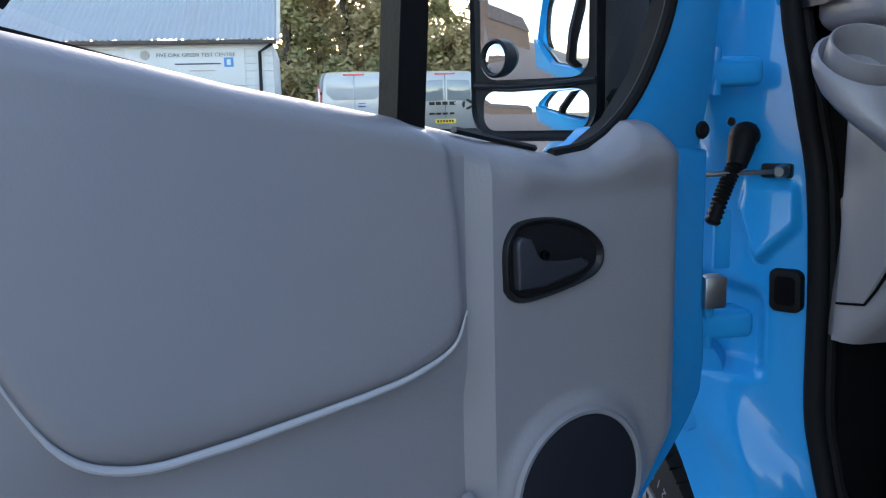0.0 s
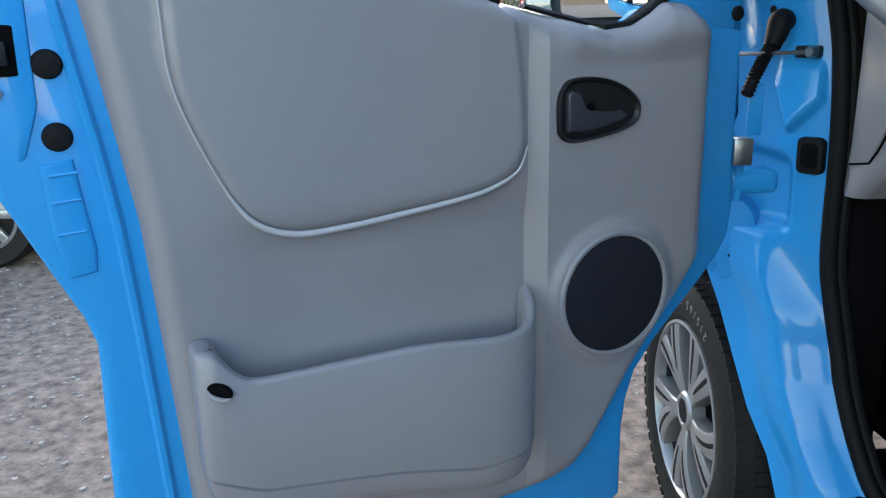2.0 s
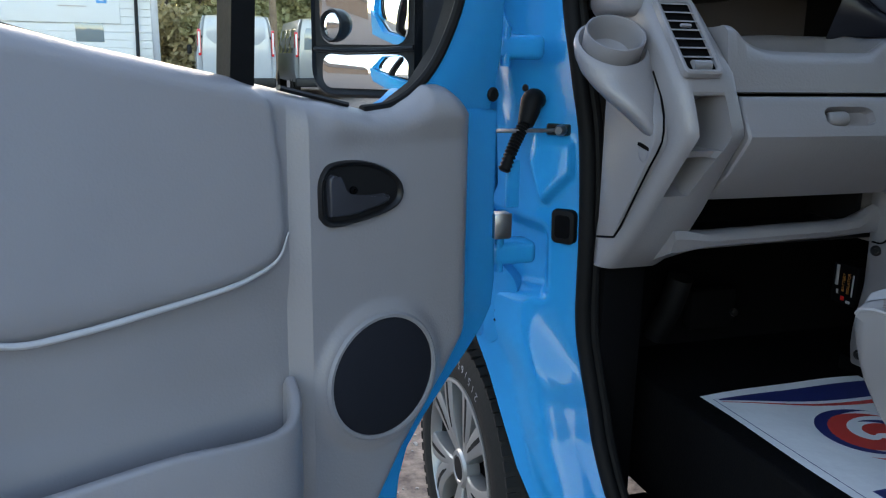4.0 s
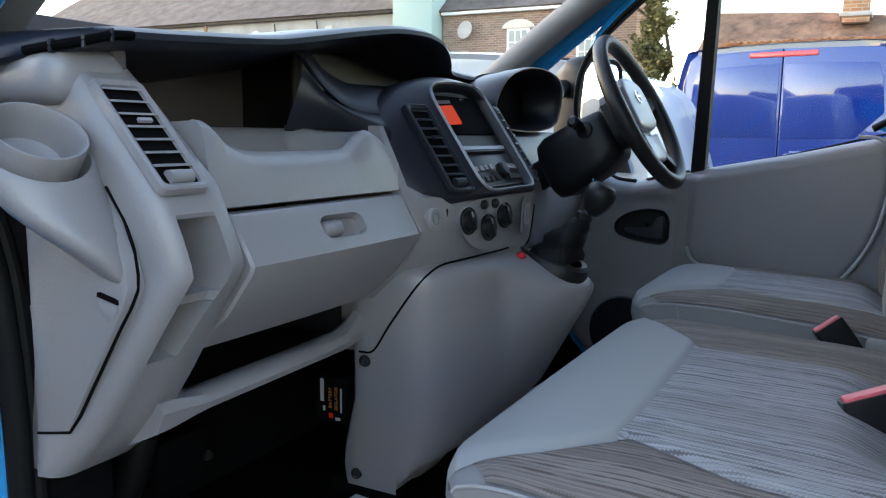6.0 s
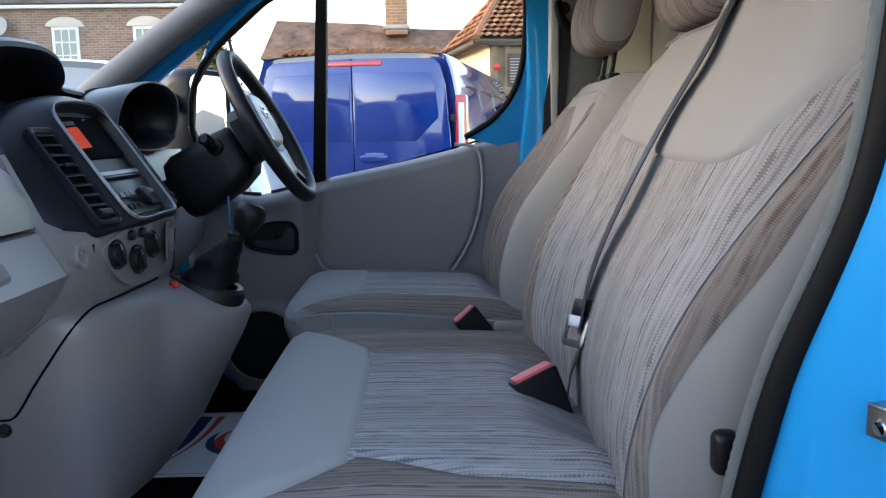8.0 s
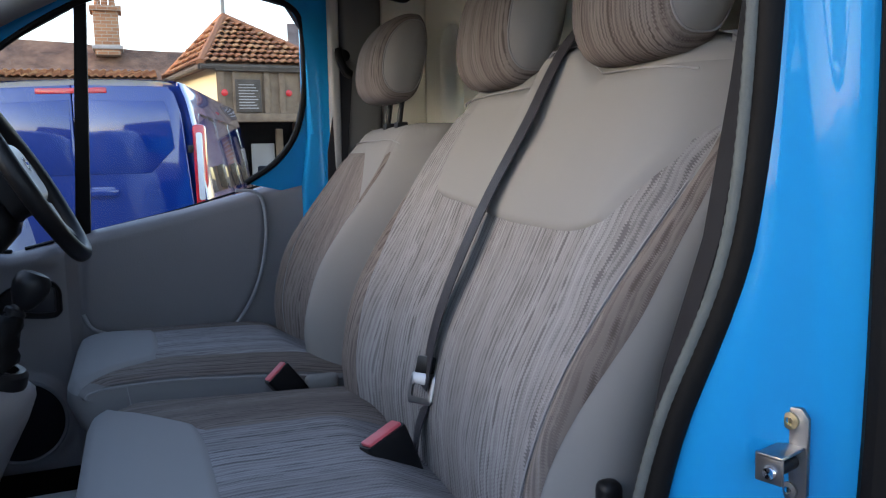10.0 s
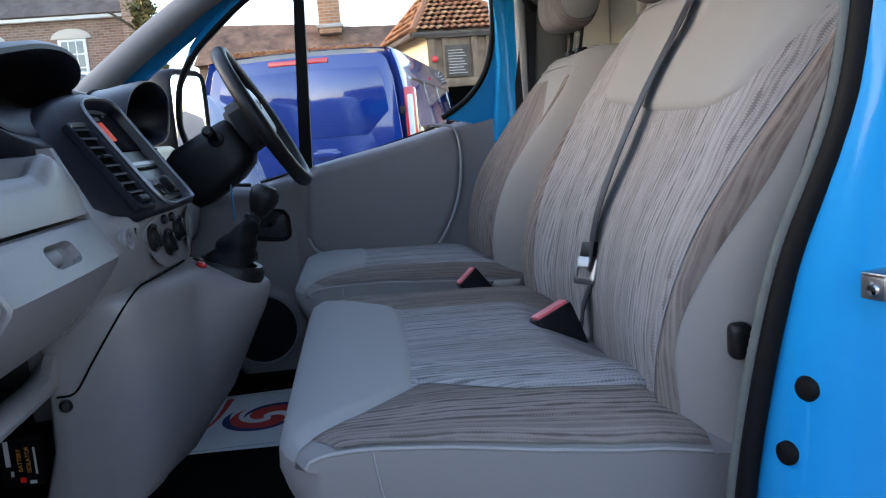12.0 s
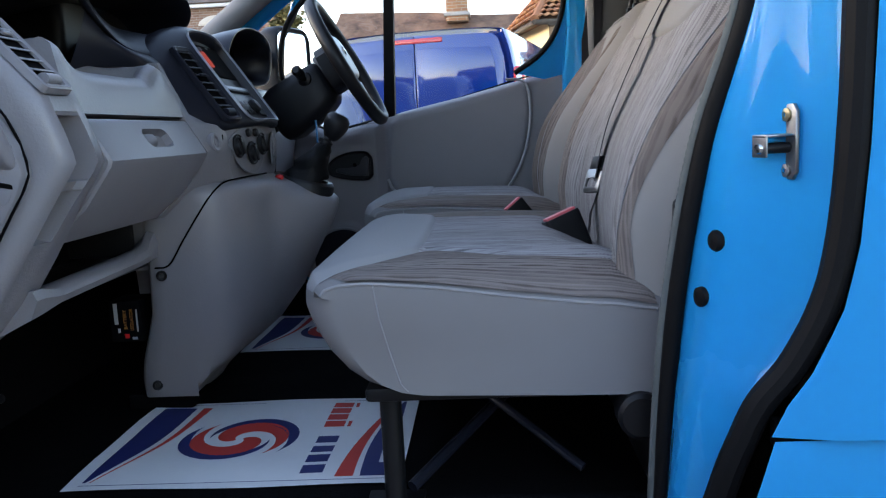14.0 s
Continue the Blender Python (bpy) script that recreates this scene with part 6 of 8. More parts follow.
part("lower_pad", prism([(-0.055, -0.042), (0.0, -0.048), (0.055, -0.042), (0.046, -0.090), (0.030, -0.102), (-0.030, -0.102), (-0.046, -0.090)], -0.02, 0.006, lambda u, v, h: CF @ Vector((u * 1.2, v * 1.2 - 0.004, h)), 0.008, 3), SILVER, sw, "", 40)
part("badge", lathe([(0.017, 0), (0.017, 0.003), (0.014, 0.0035), (0.013, 0.002), (0.001, 0.002)], CF @ Matrix.Translation((0, 0.034, 0.013)), 28), CHROME, sw, "round chrome emblem")
part("badge_bar", rbox((-0.021, -0.0035, 0.001), (0.021, 0.0035, 0.005), 0.001, 1, CF @ Matrix.Translation((0, 0.034, 0.013))), CHROME, sw)

# battery switch box under the dash
bi = thing("battery_box", "small black battery switch box with orange print in the footwell", "switch box")
part("case", rbox((1.352, 0.985, 0.838), (1.43, 1.075, 0.955), 0.006), DEEP, bi)
side = axes((0, 0, 0), (0, 0, 1), (0, 1, 0), (-1, 0, 0))
for y, line in ((1.030, "BATTERY"), (1.012, "ISOLATOR")):
    lettering("print_text", line, 0.0130, Matrix.Translation((1.3515, y, 0.902)) @ side, LABEL, bi, 0.0004)
for (y0, y1, z0, z1, m_) in ((1.050, 1.060, 0.890, 0.948, LABELW), (0.995, 0.999, 0.868, 0.930, LABELW), (1.022, 1.034, 0.850, 0.862, RED), (1.046, 1.052, 0.866, 0.878, LABELW), (1.000, 1.014, 0.846, 0.853, LABELW)):
    part("print_bar", rbox((1.3505, y0, z0), (1.3525, y1, z1), 0), m_, bi)
bi.location = (0.022, 0.260, 0.210)
bi.scale = (1, 0.76, 0.76)
ped = thing("footwell_pipe", "dark pipe and bracket on the footwell wall", "pipe")
part("pipe", tube(spline([(1.10, 1.33, 0.70), (1.12, 1.30, 0.78), (1.13, 1.28, 0.86)], 4), 0.030, 12), BLACK, ped)
part("bracket_bolt", lathe([(0.010, 0), (0.009, 0.008), (0.001, 0.010)], aim((1.29, 1.283, 0.76), (-0.2, -1, 0.2)), 12), BLACK, ped)
part("bracket", rbox((1.17, 1.285, 0.72), (1.30, 1.32, 0.82), 0.01), DEEP, ped)

# ---- seats ----
BACK = [(0.98, 0.086), (1.05, 0.090), (1.12, 0.093), (1.20, 0.076), (1.27, 0.048), (1.37, -0.008), (1.47, -0.070), (1.53, -0.112), (1.57, -0.140), (1.60, -0.158), (1.64, -0.180)]


def make_seat(name, x0, x1, label, top, lift, heads, places, front, backs, near_side):
    """A seat from x0 to x1. places: the x range of each sitting place; heads: the headrests' middles."""
    hump = (lambda x, z: 0.045 * smooth((0.105 - abs(x - 1.225)) / 0.07) * smooth((z - 1.50) / (top - 0.034 - 1.50))) if near_side else (lambda x, z: 0.0)
    st_ = thing(name, label, "seat")
    prof = [(p.x, p.y) for p in spline([(z, y, 0) for z, y in BACK], 4)]
    fy = lambda z: lerp_table(prof, z)
    # widths of the sewn bolsters beside the insert, by height
    if near_side:
        wa = lambda z: lerp_table([(1.02, 0.068), (1.12, 0.052), (1.25, 0.040), (1.38, 0.030), (1.50, 0.020)], z)
        wb = lambda z: lerp_table([(1.02, 0.165), (1.15, 0.150), (1.30, 0.120), (1.42, 0.075), (1.52, 0.030)], z)
    else:
        wa = lambda z: lerp_table([(1.0, 0.145), (1.12, 0.118), (1.22, 0.096), (1.32, 0.085), (1.44, 0.075), (1.55, 0.078)], z)
        wb = lambda z: lerp_table([(1.0, 0.13), (1.20, 0.11), (1.40, 0.09), (1.55, 0.07)], z)

    def front_y(x, z, off=0.0):
        e = min(x - x0, x1 - x)
        y = fy(z)
        for d, w in ((x - x0, wa(z)), (x1 - x, wb(z))):
            d = max(0.0, d)
            proud = (0.020 if near_side else 0.034) * smooth((1.50 - z) / 0.25) + (0.0 if near_side else 0.006)
            # the bolster swells between its outer edge and the seam, the seam lies in a groove
            y += proud * (math.sin(math.pi * min(1.0, d / (1.5 * w))) ** 1.2 if d < 1.5 * w else 0.0)
            y -= 0.005 * math.exp(-((d - w) / 0.007) ** 2)
        rr = 0.095 if near_side else 0.085
        y -= 0.080 * max(0, 1 - e / rr) ** 2.0
        for a, b in backs:
            if a <= x <= b:
                c = (x - a) / (b - a)
                y -= 0.022 * math.sin(c * math.pi) ** 2 * smooth((1.50 - z) / 0.2)
        return y + off

    def half(z):
        """How far the back's outline draws in from x0 and x1."""
        return 0.0 if z < 1.45 else 0.055 * smooth((z - 1.45) / (top - 1.45)) ** 1.4 + 0.02 * max(0, (z - top + 0.03) / 0.03)

    n = 84
    rows = []
    zs = [0.96 + (top - 0.035 - 0.96) * i / 44 for i in range(45)]
    for z in zs:
        h = half(z)
        xs = [x0 + h + (x1 - x0 - 2 * h) * i / n for i in range(n + 1)]
        yb = fy(z) - (0.150 if near_side else 0.165)
        rows.append([Vector((x, front_y(x if h == 0 else x0 + (x - x0 - h) * (x1 - x0) / (x1 - x0 - 2 * h), z), z + hump(x, z))) for x in xs] + [Vector((x1 - h - 0.004, yb + 0.02, z)), Vector((x1 - h - 0.03, yb, z))] + [Vector((x, yb, z + hump(x, z))) for x in (1.35, 1.29, 1.225, 1.16, 1.10) if near_side] + [Vector((x0 + h + 0.03, yb, z)), Vector((x0 + h + 0.004, yb + 0.02, z))])
    for i, (dz, sh) in enumerate(((0.020, 0.006), (0.030, 0.016), (0.035, 0.034))):
        z = top - 0.035 + dz
        base = rows[44]
        cy = sum(p.y for p in base) / len(base)
        cx = (x0 + x1) / 2
        rows.append([Vector((p.x + (sh if p.x < cx else -sh) * min(1, abs(p.x - cx) / 0.1), p.y + (sh * 0.9 if p.y < cy - 0.03 else -sh * 0.9) - 0.9 * dz * 0.6, p.z + dz)) for p in base])
    backrest = part("backrest", loft(rows), TAUPE, st_, "taupe cloth backrest", 60)

    def patch(nm, xa, xb, za, zb, m, proud, parent, lab, nx=24, nz=30):
        """A sewn-on panel between xa(z) and xb(z)."""
        def g(s, t):
            z0, z1 = za(s), zb(s)
            z = z0 + (z1 - z0) * t
            x = xa(z) + (xb(z) - xa(z)) * s
            e = min(s * (xb(z) - xa(z)), (1 - s) * (xb(z) - xa(z)), t * (z1 - z0), (1 - t) * (z1 - z0))
            w = 0.0012 + proud * min(1, e / 0.010) ** 0.5
            h = half(z)
            xx = x0 + (x - x0 - h) * (x1 - x0) / (x1 - x0 - 2 * h) if h else x
            return Vector((x, front_y(min(x1, max(x0, xx)), z) + w, z + hump(x, z)))
        return part(nm, sheet(g, nx, nz), m, parent, lab, 70)

    seam_a = lambda z: x0 + half(z) + wa(z)
    seam_b = lambda z: x1 - half(z) - wb(z)
    patch("insert", seam_a, seam_b, lambda s: 0.985, lambda s: top - 0.062, STRIPE_Z if near_side else BROWN_Z, 0.004, backrest, "grey striped cloth insert" if near_side else "brown striped cloth insert", 70, 60)
    if near_side:
        ua = lambda z: lerp_table([(1.385, x0 + 0.100), (1.41, x0 + 0.070), (1.48, x0 + 0.030), (1.53, x0 + 0.022)], z) + half(z) * 0.5
        ub = lambda z: x1 - 0.215 + 0.045 * smooth((z - 1.39) / 0.16)
        patch("upper_panel", ua, ub, lambda s: 1.388 + 0.022 * smooth((s - 0.35) / 0.6) + 0.020 * (abs(2 * s - 1) ** 14), lambda s: top - 0.036, TAUPE, 0.011, backrest, "plain taupe cloth panel", 50, 24)
        patch("bolster", lambda z: x0 + 0.034 - 0.026 * smooth((z - 1.08) / 0.25) + half(z), lambda z: seam_a(z) - 0.001, lambda s: 1.0, lambda s: top - 0.10, BROWN_Z, 0.003, backrest, "brown striped cloth bolster", 12, 50)
    else:
        patch("upper_panel", lambda z: seam_a(z) + 0.006, lambda z: seam_a(z) + 0.016 + 0.235 * smooth((z - 1.31) / 0.26), lambda s: 1.32, lambda s: top - 0.032, TAUPE, 0.006, backrest, "plain taupe cloth wedge", 30, 30)
    patch("bolster", lambda z: seam_b(z) + 0.001, lambda z: x1 - 0.010 - half(z), lambda s: 1.0, lambda s: top - 0.075, BROWN_Z, 0.003, backrest, "brown striped cloth bolster", 14, 50)
    zr = [1.03 + (top - 0.17 - 1.03) * i / 30 for i in range(31)]
    for edge in (seam_a, seam_b):
        part("seam", tube([(edge(z), front_y(x0 + (edge(z) - x0 - half(z)) * (x1 - x0) / (x1 - x0 - 2 * half(z)), z) + 0.004, z + hump(edge(z), z)) for z in zr], 0.0011, 6), SEAM, backrest, "sewn seam")
    part("top_piping", tube([(x0 + 0.075 + (x1 - x0 - 0.15) * i / 30, front_y(x0 + 0.06 + (x1 - x0 - 0.12) * i / 30, top - 0.034) + 0.006, top - 0.034 - 0.012 * abs(i / 15 - 1) ** 6 + hump(x0 + 0.075 + (x1 - x0 - 0.15) * i / 30, top - 0.034)) for i in range(31)], 0.0014, 6), SEAM, backrest, "pale seam along the top")

    # cushion
    crown = lambda x, y: sum(0.018 * math.sin(max(0, min(1, (x - a) / (b - a))) * math.pi) ** 0.6 * smooth((y - 0.02) / 0.1) * smooth((front + 0.03 - y) / 0.12) for a, b in places if a < x < b) - sum(0.006 * math.exp(-((x - b) / 0.014) ** 2) for a, b in places[:-1])
    gap = lambda x, y: 0.030 * smooth((0.185 - y) / 0.10) * smooth((0.24 - abs(x - 0.4 * x0 - 0.6 * x1 + (0.10 if x1 < 1.75 else 0.0))) / 0.12)
    TOPZ = [(0.0, 1.030), (0.05, 1.034), (0.106, 1.044), (0.2, 1.050), (0.35, 1.054), (0.475, 1.051), (0.52, 1.048), (0.545, 1.043), (0.556, 1.032)]
    fall = lambda x, y: (0.036 if near_side else 0.015) * smooth((0.52 - y) / 0.40) * max(0.0, 1 - min(x - x0, x1 - x) / 0.085) ** 1.6
    tz = lambda x, y: lerp_table(TOPZ, y - (front - 0.553)) + lift + crown(x, y) - gap(x, y) - fall(x, y)
    ys = [0.0, 0.05, 0.106, 0.15, 0.2, 0.25, 0.3, 0.35, 0.4, 0.44, 0.475, 0.50, 0.52, 0.536, 0.546, 0.553]
    nose = [(0.556, 1.028), (0.557, 1.010), (0.551, 0.990), (0.541, 0.968), (0.526, 0.944), (0.503, 0.920), (0.474, 0.902), (0.440, 0.891), (0.40, 0.886), (0.2, 0.880), (0.0, 0.876)]
    shift = front - 0.553
    rows = []
    nx = 48
    for i in range(nx + 1):
        x = x0 + (x1 - x0) * i / nx
        e = min(x - x0, x1 - x)
        r = 0.02 * max(0, 1 - e / 0.022) ** 2
        cr = 0.034 * max(0, 1 - e / 0.09) ** 2
        row = [Vector((x, y + shift - (cr if y > 0.4 else 0) * max(0, (y - 0.4) / 0.15), tz(x, y + shift) - r * 0.3)) for y in ys]
        row += [Vector((x, y + shift - r - cr * max(0, (y - 0.4) / 0.15), z + lift - r * 0.2)) for y, z in nose]
        rows.append(row)
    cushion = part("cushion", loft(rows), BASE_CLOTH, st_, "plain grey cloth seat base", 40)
    part("side_seam", tube([(x0 + 0.001, y + shift - 0.034 * max(0, (y - 0.4) / 0.15), tz(x0, y + shift) - 0.003) for y in ys[1:]], 0.0028, 6), SEAM, st_)
    part("nose_seam", tube([(x0 - 0.0005, y + shift - 0.018, z + lift) for y, z in ((0.462, 1.047), (0.456, 1.0), (0.444, 0.95), (0.43, 0.90), (0.42, 0.888))], 0.0012, 6), SEAM, st_)

    def cpatch(nm, xa, xb, ya, yb, m, proud, lab, nx_=30, ny=30):
        def g(s, t):
            y0, y1 = ya(s), yb(s)
            y = y0 + (y1 - y0) * t
            a, b = xa(y), xb(y)
            x = a + (b - a) * s
            e = min(s * (b - a), (1 - s) * (b - a), t * (y1 - y0), (1 - t) * (y1 - y0))
            w = 0.0012 + proud * min(1, e / 0.010) ** 0.5
            ee = min(x - x0, x1 - x)
            cr = 0.034 * max(0, 1 - ee / 0.09) ** 2
            yy = y - cr * max(0, (y - shift - 0.4) / 0.15)
            return Vector((x, yy, tz(x, y) + w))
        return part(nm, sheet(g, nx_, ny), m, cushion, lab, 70)

    fr = front
    for pi, (a, b) in enumerate(places):
        first, last = pi == 0, pi == len(places) - 1
        far = 0.268 if near_side else 0.13
        near = 0.152 if near_side else 0.118
        la = lambda y, a=a, near=near: a + lerp_table([(fr - 0.50, 0.085), (fr - 0.30, 0.10), (fr - 0.178, near), (fr - 0.10, 0.080), (fr, 0.022)], y)
        lb = lambda y, b=b, far=far: b - lerp_table([(fr - 0.178, far), (fr - 0.01, 0.004), (fr, 0.003)], y)
        cpatch("cushion_insert", la, lb, lambda s: 0.045, lambda s: fr - 0.15, STRIPE_Y, 0.005, "grey striped cloth insert", 40, 40)
        cpatch("front_panel", lambda y, la=la: la(y) - 0.004, lambda y, lb=lb: lb(y) + 0.004, lambda s: fr - 0.178 + 0.012 * abs(2 * s - 1) ** 4, lambda s: fr + 0.002, CLOTH, 0.009, "plain grey cloth front panel", 40, 20)
        cpatch("cushion_bolster", (lambda y: x0 + 0.004) if first else (lambda y, a=a: a), lambda y, la=la: la(y) - 0.003, lambda s: 0.05, lambda s: fr - 0.03 - 0.02 * (1 - s), BROWN_Y, 0.0035, "brown striped cloth edge", 14, 40)
        cpatch("cushion_bolster", lambda y, lb=lb: lb(y) + 0.003, (lambda y: x1 - 0.004) if last else (lambda y, b=b: b), lambda s: 0.05, lambda s: fr - 0.03 - 0.02 * s, BROWN_Y, 0.0035, "brown striped cloth edge", 14, 40)

    # headrests
    for hx, hy, hz, tall in heads:
        ring = []
        for k in range(44):
            t = 2 * math.pi * k / 44
            c, s = math.cos(t), math.sin(t)
            v = 0.103 * tall * math.copysign(abs(s) ** 0.82, s)
            u = (0.078 if c > 0 else 0.058) * math.copysign(abs(c) ** (0.85 if c > 0 else 0.55), c)
            u *= 1 - 0.22 * max(0, v / (0.103 * tall)) ** 2
            ring.append((u, v))
        bulge = lambda w: (1 - abs(w) ** 3.0) ** (1 / 2.3)

        def section(w, f=1.0, hx=hx, hy=hy, hz=hz, ring=ring):
            g = bulge(w) * f
            return [Vector((hx + 0.132 * w, hy + u * g - 0.22 * v * g, hz + v * (0.35 * g + 0.65 * min(1, g * 1.12)) )) for u, v in ring]
        e = 0.80
        ws = [-e + 2 * e * i / 26 for i in range(27)]
        hr = part("headrest", loft([section(w) for w in ws]), BROWN_Z, st_, "rounded headrest in brown striped cloth", 80)
        for sd in (-1, 1):
            cap = [section(sd * w, f) for w, f in ((e - 0.01, 0.985), (e, 0.999), (e + 0.015, 1.0), (0.85, 1.0), (0.89, 1.0), (0.93, 1.0), (0.96, 0.98), (0.985, 0.82), (0.995, 0.5))]
            part("side_panel", loft(cap if sd > 0 else cap[::-1]), TAUPE, hr, "plain taupe headrest side", 80)
            rim = section(sd * (e + 0.004), 1.005)
            part("side_piping", tube(rim + rim[:1], 0.0016, 6), SEAM, hr)
        for sx in (-0.045, 0.045) if tall < 1.1 else ():
            part("headrest_post", tube([(hx + sx, hy - 0.005, hz - 0.08), (hx + sx, hy + 0.012, top - 0.03)], 0.0065, 10), BLACK, hr)
            part("post_guide", rbox((hx + sx - 0.014, hy - 0.012, top - 0.012), (hx + sx + 0.014, hy + 0.016, top + 0.008), 0.004), BLACK, hr)
    return st_


bench = make_seat("double_bench", 0.868, 1.700, "double passenger bench in grey and brown striped cloth", 1.622, 0.0, ((1.06, -0.185, 1.712, 1.15), (1.475, -0.185, 1.712, 1.15)), ((0.868, 1.70),), 0.553, ((0.868, 1.70),), True)
driver = make_seat("driver_chair", 1.800, 2.325, "driver seat in grey and brown striped cloth", 1.556, 0.012, ((2.05, -0.150, 1.710, 1.0),), ((1.80, 2.30),), 0.60, ((1.80, 2.30),), False)
# frames under the seats
for lx_, ly in ((0.955, 0.440), (1.62, 0.440)):
    part("leg", tube([(lx_, ly, 0.68), (lx_, ly, 0.89)], 0.017, 12), BLACK, bench, "black steel leg")
    part("leg_foot", rbox((lx_ - 0.03, ly - 0.045, 0.68), (lx_ + 0.03, ly + 0.045, 0.688), 0.003), BLACK, bench)
part("cross_brace", tube([(0.965, 0.415, 0.70), (1.50, 0.02, 0.895)], 0.010, 10), SOFT, bench, "thin steel brace")
part("cross_brace", tube([(1.02, 0.14, 0.70), (1.24, 0.44, 0.885)], 0.008, 10), SOFT, bench, "thin steel brace")
part("rear_beam", rbox((0.90, 0.0, 0.70), (1.68, 0.05, 0.885), 0.01), BLACK, bench)
part("seat_pan", rbox((0.90, 0.02, 0.862), (1.68, 0.47, 0.884), 0.006), BLACK, bench)
part("tilt_lever", rbox((0.850, 0.004, 1.105), (0.874, 0.030, 1.148), 0.009, 3), BLACK, bench, "black side lever")
part("hinge_cover", lathe([(0.034, -0.03), (0.034, 0.004), (0.028, 0.010), (0.001, 0.010)], aim((0.862, 0.075, 0.845), (-1, 0, 0), (0, 1, 0)), 24), BLACK, bench, "round black hinge cover")
part("pedestal", rbox((1.82, 0.03, 0.68), (2.28, 0.52, 0.90), 0.02, 3), BLACK, driver, "black seat base")
part("slide_lever", rbox((1.780, 0.08, 0.99), (1.802, 0.15, 1.04), 0.012, 3), TAUPE, driver, "grey adjuster lever")


# seat belts
def belt(name, pts, width, side, label, m=WEB):
    b = thing(name, label, "seat belt")
    p = [Vector(q) for q in pts]
    rows = []
    for i, q in enumerate(p):
        d = (p[min(i + 1, len(p) - 1)] - p[max(i - 1, 0)]).normalized()
        s = Vector(side) - d * Vector(side).dot(d)
        s.normalize()
        n = d.cross(s) * 0.0008
        rows.append([q - s * width / 2 - n, q + s * width / 2 - n, q + s * width / 2 + n, q - s * width / 2 + n])
    part("webbing", loft(rows), m, b, "dark grey belt webbing")
    return b


BP = spline([(1.212, -0.205, 1.668), (1.212, -0.172, 1.670), (1.214, -0.131, 1.625), (1.222, -0.080, 1.53), (1.240, -0.010, 1.40), (1.250, 0.052, 1.26), (1.252, 0.080, 1.150)], 6)
cb_ = belt("bench_belt", BP, 0.043, (1, -0.16, 0.05), "dark seat belt over the bench back with a steel tongue")
part("lower_webbing", loft([[Vector((x - 0.018, y, z)), Vector((x + 0.022, y - 0.008, z)), Vector((x + 0.022, y - 0.010, z)), Vector((x - 0.018, y - 0.002, z))] for x, y, z in ((1.253, 0.074, 1.14), (1.258, 0.092, 1.09), (1.270, 0.098, 1.03), (1.275, 0.10, 1.00))]), WEB, cb_)
TG = aim((1.252, 0.082, 1.150), (-0.35, 0.85, 0.35), (0.9, 0.3, -0.1))
part("tongue", loft([[TG @ Vector((u * f, v * f, h)) for u, v in rounded(-0.026, -0.022, 0.026, 0.024, 0.008)] for f, h in ((1.0, -0.002), (1.0, 0.002), (0.9, 0.004))] + [[TG @ Vector((u, v, h)) for u, v in rounded(-0.017, -0.004, 0.017, 0.014, 0.004)] for h in (0.004, 0.0)], True, False), ZINC, cb_, "pale grey belt tongue", 40)
part("tongue_plate", rbox((-0.019, -0.046, -0.003), (0.019, -0.019, 0.004), 0.003, 2, TG), BLACK, cb_, "black tongue grip")


def buckle(name, o, up, wide, label, size=1.0):
    b = thing(name, label, "belt buckle")
    up, wide = Vector(up).normalized(), Vector(wide)
    wide = (wide - up * wide.dot(up)).normalized()
    B = axes(o, wide, up.cross(wide), up)
    Q = lambda u, v, h: B @ Vector((u * size, v * size, h * size))
    rows = [[Q(u * f, v * g, h) for u, v in rounded(-0.028, -0.0145, 0.028, 0.0145, 0.006)] for h, f, g in ((-0.125, 0.72, 0.8), (-0.095, 0.88, 0.97), (-0.05, 0.98, 1.0), (-0.006, 1.0, 1.0), (-0.001, 0.97, 0.95))]
    part("case", loft(rows), BLACK, b, "black buckle case", 40)
    part("button", prism(rounded(-0.024, -0.010, 0.024, 0.010, 0.003), -0.003, 0.0025, Q, 0.001), PINK, b, "faded pinkish-red release button")
    return b


buckle("bench_buckle", (1.252, 0.146, 1.090), (0.02, 0.36, 0.94), (0.30, -0.90, 0.3), "black belt buckle with a pink button standing in the bench", 1.25)
buckle("driver_buckle", (1.752, 0.215, 1.066), (-0.1, 0.6, 0.8), (0.3, -0.85, 0.4), "black belt buckle with a pink button beside the driver seat")
belt("door_side_belt", [(0.785, -0.126, 1.90), (0.787, -0.102, 1.70), (0.790, -0.080, 1.55), (0.793, -0.052, 1.40), (0.802, -0.012, 1.27), (0.812, 0.018, 1.10), (0.835, 0.02, 0.90)], 0.047, (0.93, -0.37, 0), "dark seat belt hanging by the door pillar", WEB_DARK)


